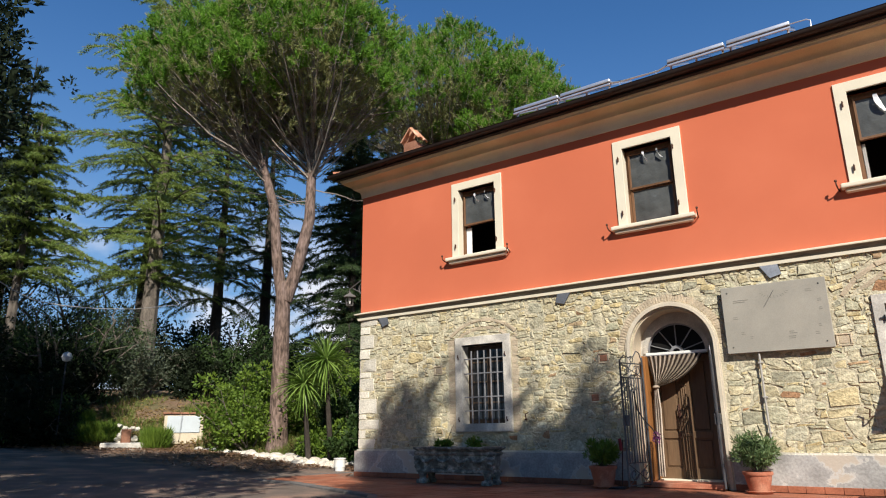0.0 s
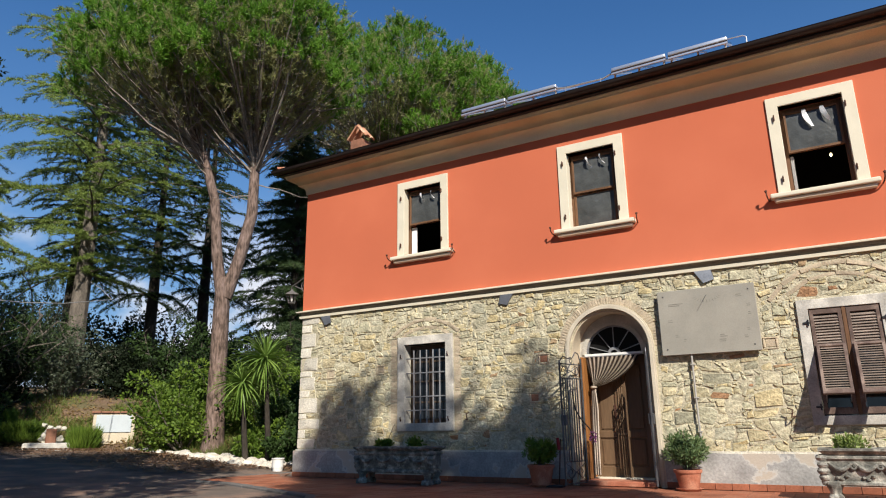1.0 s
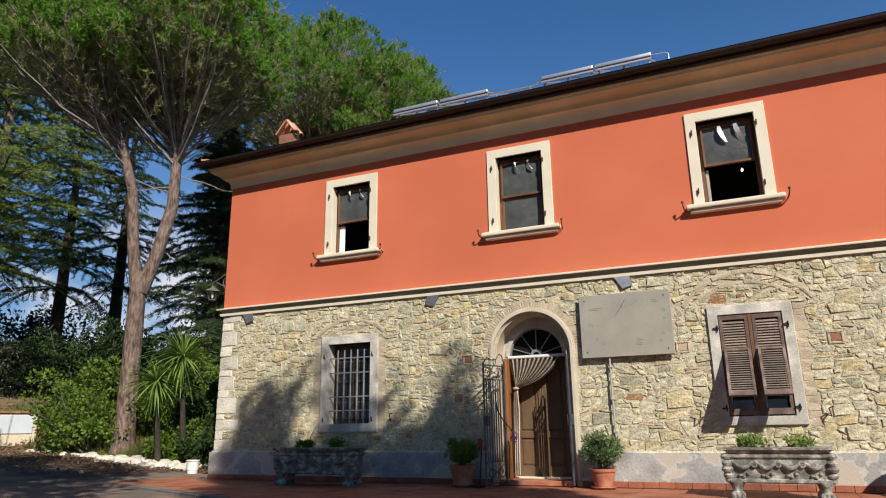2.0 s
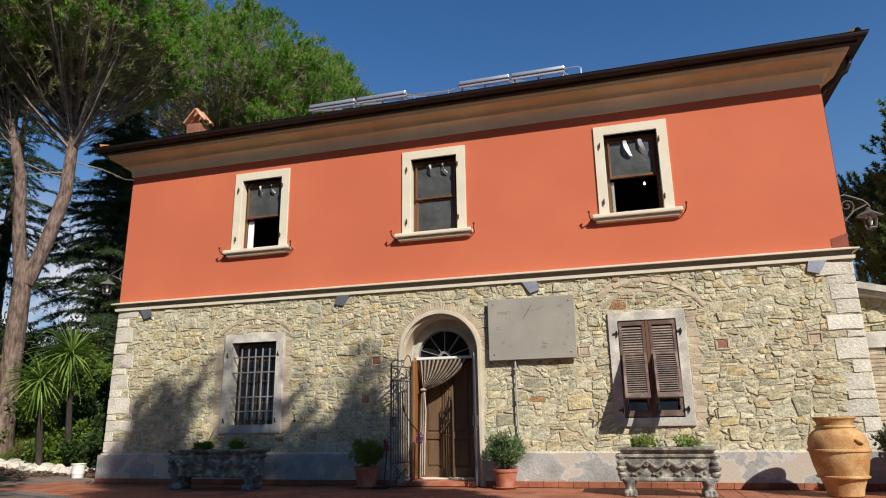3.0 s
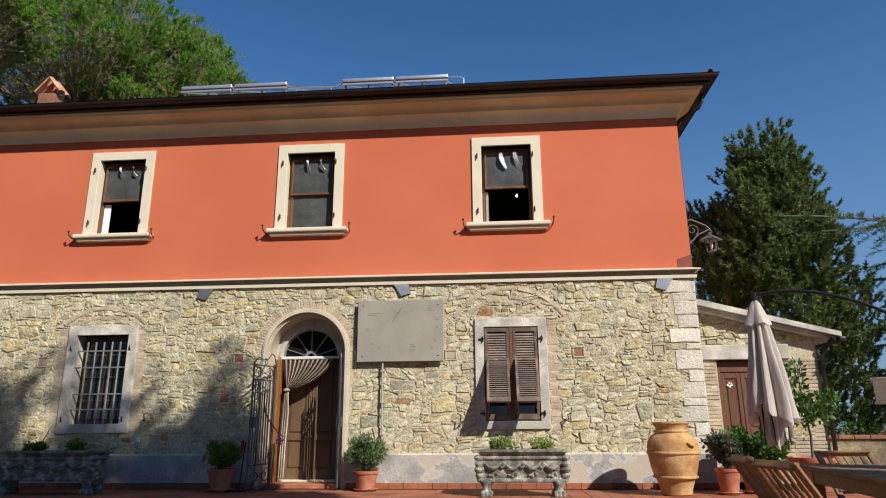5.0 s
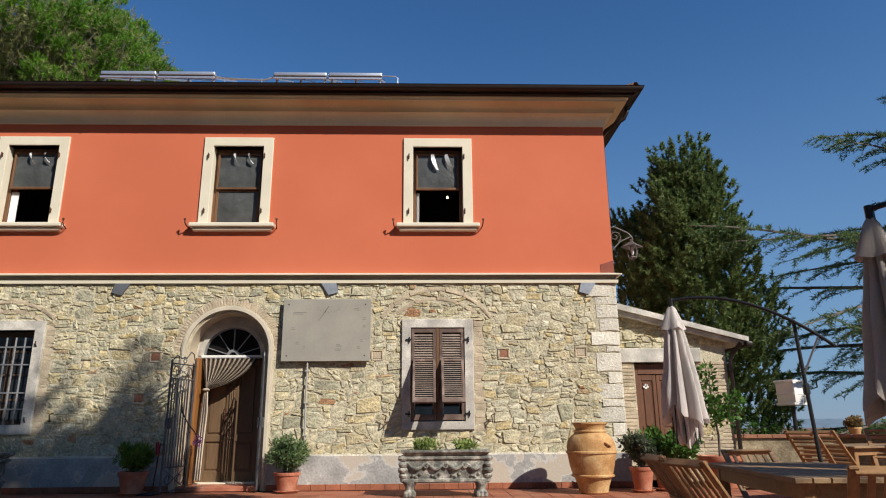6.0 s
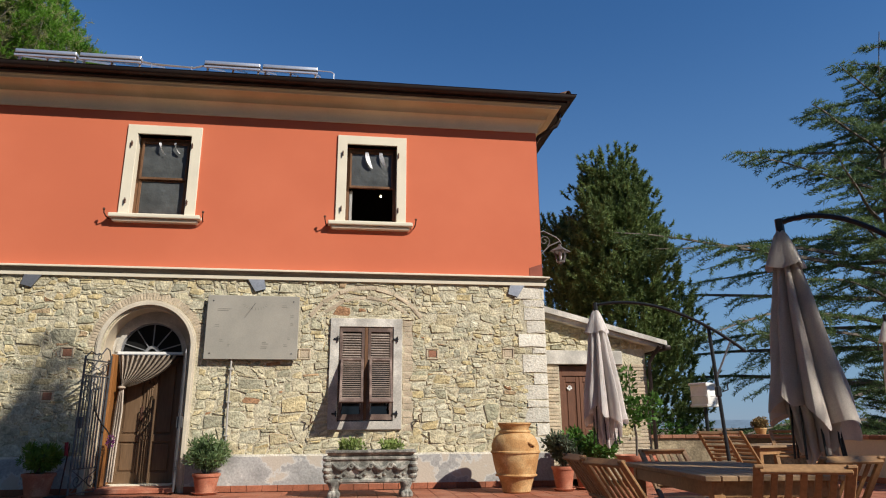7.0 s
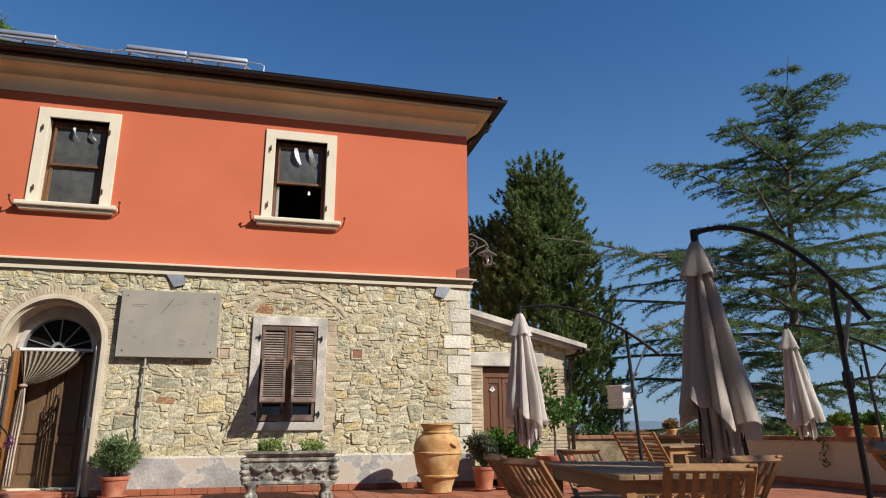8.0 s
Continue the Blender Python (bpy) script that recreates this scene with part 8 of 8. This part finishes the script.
shade_tree((10.9, -16.0, 0), 509, 12.5, (11.2, 2.3, 1.7), 22, "thin leafy tree that dapples the terrace", 0.1, size=0.8)
shade_tree((-6.0, -13.4, 0), 503, 15.0, (10.6, 4.2, 4.2), 520, "tall leafy tree that shades the drive", size=1.1)
shade_tree((-13.5, -13.8, 0.1), 504, 14.0, (9.6, 4.2, 4.2), 520, "leafy tree standing beside the drive", size=1.1)
shade_tree((-19.6, -9.1, 0.4), 505, 14.5, (9.2, 3.9, 5.0), 620, "dark evergreen oak leaning over the drive", 0.1, "holm_oak", "trees in the wood")
shade_tree((2.6, -18.0, 0), 516, 12.6, (9.6, 3.8, 3.2), 270, "leafy tree that dapples the drive", size=0.9)
# Unseen row far behind the camera, added to cut sky light on the yard.
for i, x in enumerate((-26, -14, -2, 10, 22, 34)):
    shade_tree((x, -25.0 - i % 2, 0), 510 + i, 12.0, (7.0, 5.6, 5.6), 170, "unseen tree added to hold back sky light", 0.1, size=1.7)


# ---------------------------------------------------------------- yuccas, flowers, grass, stones by the drive
def yucca(at, seed, heads, label):
    rng = np.random.default_rng(seed)
    t = thing("yucca", at, label, "yucca", "yuccas by the house")
    b = bmesh.new()
    for hx, hy, hz, R in heads:
        tube(b, [at, ((at[0] + hx) / 2, (at[1] + hy) / 2, (at[2] + hz) / 2), (hx, hy, hz)], [0.09, 0.07, 0.06], 8)
    part("trunk", b, M_DARKBARK, t, "", True)
    vs, fs = [], []
    for hx, hy, hz, R in heads:
        for i in range(130):
            d = unit(rng, 1)[0]
            d[2] = d[2] * 0.85 + 0.12
            d /= np.linalg.norm(d)
            side = np.cross(d, (0, 0, 1.0))
            side /= np.linalg.norm(side) + 1e-6
            up = np.cross(side, d)
            L, w = R * rng.uniform(0.75, 1.05), 0.028
            o = len(vs)
            for k, (g, ww) in enumerate(((0.05, 0.6), (0.4, 1.0), (0.75, 0.7), (1.0, 0.05))):
                c = np.array((hx, hy, hz)) + d * L * g + np.array((0, 0, -0.22 * L * g ** 3))
                vs += [c - side * w * ww + up * 0.006, c - up * 0.006, c + side * w * ww + up * 0.006]
            for k in range(3):
                for m in (0, 1):
                    q = o + k * 3 + m
                    fs.append((q, q + 1, q + 4, q + 3))
    raw("foliage", vs, fs, L_YUCCA, t, "stiff sword-shaped green leaves")


yucca((-14.2, 2.45, 0.12), 601, [(-14.29, 2.19, 3.07, 1.12)], "tall yucca with a rosette of sword-shaped leaves")
yucca((-14.7, 2.05, 0.14), 602, [(-14.71, 1.75, 2.38, 0.98)], "shorter yucca with a rosette of sword-shaped leaves")

rng = np.random.default_rng(701)


def rock(x, y, r, mat_, lab):
    bm_ = bmesh.new()
    bmesh.ops.create_icosphere(bm_, subdivisions=2, radius=1)
    o = Vector(rng.uniform(-9, 9, 3))
    sx, sy, sz = r * rng.uniform(0.9, 1.4), r * rng.uniform(0.8, 1.2), r * rng.uniform(0.55, 0.8)
    for v_ in bm_.verts:
        k = 1 + 0.35 * noise.noise(v_.co * 1.1 + o) + 0.12 * noise.noise(v_.co * 3 + o)
        v_.co = Vector((v_.co.x * sx * k, v_.co.y * sy * k, v_.co.z * sz * k))
    z = land(x, y) + sz * 0.35 - 0.03
    t = part("edging_stone", bm_, mat_, None, lab, False, "", "stone")
    t.location = (x, y, z)
    t["group"] = "white edging stones"


for i in range(46):
    f = i / 45
    x = -12.6 - 8.6 * f + rng.normal(0, 0.12)
    y = edge(x) - 0.45 + rng.normal(0, 0.14) + 0.1 * math.sin(i)
    near = max(0.0, 1 - f * 1.3)
    rock(x, y, rng.uniform(0.09, 0.16) + 0.09 * near * rng.random(), M_ROCK, "rough white edging stone beside the drive")
for i in range(16):
    rock(-12.4 - 2.4 * rng.random(), 2.35 + 0.35 * rng.random(), rng.uniform(0.10, 0.20), M_ROCK, "rough white edging stone beside the drive")

for i in range(60):
    f = i / 59
    rock(-17.2 + 4.3 * f + rng.normal(0, 0.12), 2.55 - 1.10 * f + rng.normal(0, 0.16), rng.uniform(0.10, 0.21), M_ROCK, "rough white edging stone beside the drive")

tub = thing("white_bucket", (-12.55, 1.1, 0.0), "small white plastic bucket at the terrace corner", "bucket")
b = bmesh.new()
lathe(b, [(0.12, 0.0), (0.125, 0.02), (0.15, 0.30), (0.165, 0.31), (0.165, 0.33), (0.145, 0.33), (0.14, 0.1)], (-12.55, 1.1, 0.0), 22)
part("body", b, M_WHITE, tub, "", True)

# board on a low masonry stand at the roadside
SX, SY = -22.35, 3.05
SZ = land(SX, SY) - 0.06
st = thing("notice_stand", (SX, SY, SZ), "low cream masonry stand with a pale board and tiled top", "stand")
d = Vector((0.56, 0.83, 0)).normalized()
nrm = Vector((0.83, -0.56, 0))
rot = math.degrees(math.atan2(d.y, d.x))
b = bmesh.new()
box(b, (-0.68, -0.05, -0.1), (0.68, 0.42, 0.96), 0.02, 0, pose(SX, SY, SZ, 0, 0, rot))
part("body", b, M_PARAPET, st, "cream rendered block")
b = bmesh.new()
box(b, (-0.58, -0.085, 0.30), (0.56, -0.05, 0.90), 0.01, 0, pose(SX, SY, SZ, 0, 0, rot))
part("board", b, M_PANEL, st, "pale grey-white board")
b = bmesh.new()
for k in range(5):
    box(b, (-0.74 + k * 0.30, -0.12, 0.96), (-0.45 + k * 0.30, 0.48, 1.03), 0.012, 0, pose(SX, SY, SZ, 0, 0, rot))
part("top_tiles", b, M_CAP, st, "terracotta top tiles")
fo = thing("stone_fountain", (-23.55, 1.35, 1.0), "little rubble fountain of pale stones with a red tile front", "fountain")
b = bmesh.new()
rr = np.random.default_rng(15)
FX, FY = -23.5, 1.5
FZ = land(FX, FY)
for i in range(26):
    bm_ = bmesh.ops.create_icosphere(b, subdivisions=2, radius=1)
    o = Vector((FX + rr.uniform(-0.45, 0.45), FY + rr.uniform(-0.2, 0.2), FZ + rr.uniform(0, 0.75)))
    s = rr.uniform(0.07, 0.13)
    for v_ in bm_["verts"]:
        v_.co = o + Vector((v_.co.x * s * 1.2, v_.co.y * s, v_.co.z * s * 0.8)) * (1 + 0.6 * noise.noise(v_.co * 1.4 + o))
part("stonework", b, M_QUOIN, fo, "pale rubble stones", False, "stuff")
b = bmesh.new()
box(b, (-0.75, -0.5, -0.15), (0.75, 0.3, 0.16), 0.03, 0, pose(FX, FY, FZ, 0, 0, rot))
part("basin", b, M_GREYSTONE, fo, "white stone basin edge")
b = bmesh.new()
box(b, (-0.12, -0.3, 0.1), (0.2, -0.2, 0.62), 0.02, 0, pose(FX, FY, FZ, 0, 0, rot))
part("tile_front", b, M_CAP, fo, "terracotta tile")
dw = thing("dry_stone_wall", (-28.5, -2.4, 0.7), "low mossy dry-stone retaining wall in the shade", "wall")
P0, P1 = Vector((-25.6, -0.35, 0)), Vector((-33.0, -6.2, 0))
dd = (P1 - P0).normalized()
nn = Vector((dd.y, -dd.x, 0))
nn = nn if nn.y < 0 else -nn
rs = []
for x, z, poly, rg in rubble(0.0, (P1 - P0).length, 0.0, 1.25, [], 19, cell=0.075):
    s_ = cobble(poly, 0.0, rg.uniform(0.04, 0.10), rg, 0.006, 0.03)
    if s_ is not None:
        v_, f_ = s_
        q = np.array([tuple(P0 + dd * float(w_[0]) - nn * float(w_[1]) + Vector((0, 0, float(w_[2])))) for w_ in v_])
        q[:, 2] += np.array([land(a_, c_) - 0.12 for a_, c_ in q[:, :2]])
        rs.append((q, f_))
v, f = join(rs)
raw("stonework", v, f, M_PLANTER, dw, "rough grey stones", False, "stuff")
b = bmesh.new()
for i in range(12):
    a_, c_ = P0.lerp(P1, i / 12), P0.lerp(P1, (i + 1) / 12)
    zz = land(a_.x, a_.y)
    beam(b, a_ - nn * 0.25 + Vector((0, 0, zz + 0.5)), c_ - nn * 0.25 + Vector((0, 0, zz + 0.5)), 0.4, 1.2)
bmesh.ops.remove_doubles(b, verts=b.verts, dist=0.001)
part("core", b, M_SOIL, dw, "earth behind the stones")
gl = thing("globe_lamp", (-24.6, -0.45, 2.0), "white globe garden lamp on a thin post among the shrubs", "lamp")
b = bmesh.new()
lathe(b, [(0.01, -0.18), (0.12, -0.14), (0.18, 0.0), (0.12, 0.14), (0.01, 0.18)], (-24.41, -0.46, 3.65), 18)
part("globe", b, M_GLOBE, gl, "white glass globe", True)
b = bmesh.new()
tube(b, [(-24.41, -0.46, 3.5), (-24.41, -0.46, 1.0)], 0.03, 8)
part("post", b, M_POLE, gl)

cable = thing("overhead_cable", (-17.9, -5.7, 4.8), "thin dark cable sagging between the trees", "cable")
b = bmesh.new()
tube(b, [(-18.2, -6.6, 5.5), (-17.94, -5.73, 4.83), (-17.72, -5.15, 4.45), (-17.53, -4.68, 4.22), (-17.28, -4.11, 4.14), (-17.4, -3.2, 4.2), (-18.0, -1.8, 4.45), (-20.5, 1.2, 5.3), (-25.0, 3.6, 6.6), (-27.6, 4.7, 7.4)], 0.012, 6)
part("cord", b, M_PIPE, cable, "", True)

# grass tufts, litter and low plants on the bank
tp, td, tl = [], [], []
for i in range(26000):
    x = rng.uniform(-30, -11.8)
    y = edge(x) - 0.1 + abs(rng.normal(0, 2.6))
    if noise.noise(Vector((x * 0.5, y * 0.5, 2))) < -0.12:
        continue
    tp.append((x, y, land(x, y) - 0.13))
    td.append((rng.normal(0, 0.5), rng.normal(0, 0.5), 1))
v, f = kites(rng, tp, td, 0.30, 0.02)
raw("bank_grass", v, f, L_GRASS, None, "thin uneven grass on the bank", False, "stuff", "grass")
tp, td = [], []
for i in range(16000):
    x = rng.uniform(-30, -11.8)
    y = edge(x) - 0.4 + abs(rng.normal(0, 2.2))
    tp.append((x, y, land(x, y) - 0.07))
    td.append((rng.normal(0, 1), rng.normal(0, 1), 0.2))
v, f = kites(rng, tp, td, 0.14, 0.06)
raw("leaf_litter", v, f, L_DRY, None, "dry brown leaves scattered on the bank", False, "stuff", "leaves")
for i, (x, y, r, h) in enumerate(((-22.6, 2.15, 0.62, 0.85),  (-24.6, 1.1, 0.9, 0.8), (-20.4, 4.2, 0.6, 0.6), (-25.8, 0.7, 0.9, 0.9))):
    g = thing("lavender_clump", (x, y, land(x, y)), "rounded clump of fine green stems on the bank", "shrub", "clumps on the bank")
    n = 2600
    a, q = rng.uniform(0, 2 * math.pi, n), np.sqrt(rng.random(n)) * r
    tp = np.stack([x + q * np.cos(a) * 0.7, y + q * np.sin(a) * 0.7, np.full(n, land(x, y) - 0.1) + rng.random(n) * h * 0.6], 1)
    td = np.stack([np.cos(a) * q * 0.6, np.sin(a) * q * 0.6, np.full(n, 1.0)], 1) + rng.normal(size=(n, 3)) * 0.2
    v, f = kites(rng, tp, td, h * 0.45, 0.02)
    raw("foliage", v, f, L_SHRUB, g)
# fallen leaves along the edge of the drive and on the terrace
tp, td = [], []
for i in range(15000):
    x = rng.uniform(-30, -11.5)
    y = edge(x) - 0.3 - abs(rng.normal(0, 2.6)) - 0.05
    if y < -1.6 or (x > -13.2 and y < 1.2):
        continue
    tp.append((x, y, land(x, y) + 0.012))
    td.append((rng.normal(), rng.normal(), 0.08))
v, f = kites(rng, tp, td, 0.11, 0.06, 0, False)
raw("fallen_leaves", v, f, L_LITTER, None, "brown leaves lying along the drive", False, "stuff", "leaves")

# ---------------------------------------------------------------- pieces of the walls and pavements
def piece(name, v, f, mat_, parent):
    me = bpy.data.meshes.new(name)
    o = np.array(ORIGIN.get(parent.name, (0, 0, 0)))
    c = v.mean(axis=0)
    me.from_pydata((v - c).tolist(), [], f.tolist())
    finish(me, mat_, name in ("stone", "quoin"))
    ob = new(name, me)
    ob.parent = parent
    ob.location = Vector(c - o)


for v, f in PIECES_WALL:
    piece("stone", v, f, M_STONE, wall_low)
for v, f in PIECES_QUOIN:
    piece("quoin", v, f, M_QUOIN, wall_low)


def tile_mesh(s):
    bm_ = bmesh.new()
    box(bm_, (-s / 2 + 0.004, -s / 2 + 0.004, -0.02), (s / 2 - 0.004, s / 2 - 0.004, 0.0), 0.0)
    for v_ in bm_.verts:
        if v_.co.z > -0.01:
            v_.co.x *= 0.985
            v_.co.y *= 0.985
    me = bpy.data.meshes.new("tile")
    bm_.to_mesh(me)
    bm_.free()
    me.materials.append(M_PAVE)
    return me


TS = 0.30
tm = tile_mesh(TS)
count, loose = 0, []
cv = np.array([v_.co for v_ in tm.vertices])
cf = np.array([p_.vertices for p_ in tm.polygons])
rt = np.random.default_rng(801)
for i in range(-45, 34):
    for j in range(-46, 5):
        x, y = i * TS, j * TS
        if not in_poly(x - 0.14, y - 0.14, TERR) or not in_poly(x + 0.14, y + 0.14, TERR) or not in_poly(x + 0.14, y - 0.14, TERR) or not in_poly(x - 0.14, y + 0.14, TERR):
            continue
        z = rt.normal(0, 0.0007) - 0.002
        if 3.6 < x < 9.4 and -6.2 < y < -1.9 and count < 290:
            ob = new("tile", tm)
            ob.parent, ob.location = pav, (x, y, z)
            count += 1
        else:
            loose.append((cv + np.array((x, y, z)), cf))
v, f = join(loose)
raw("tiles", v, f, M_PAVE, pav, "square terracotta tiles", False, "stuff")
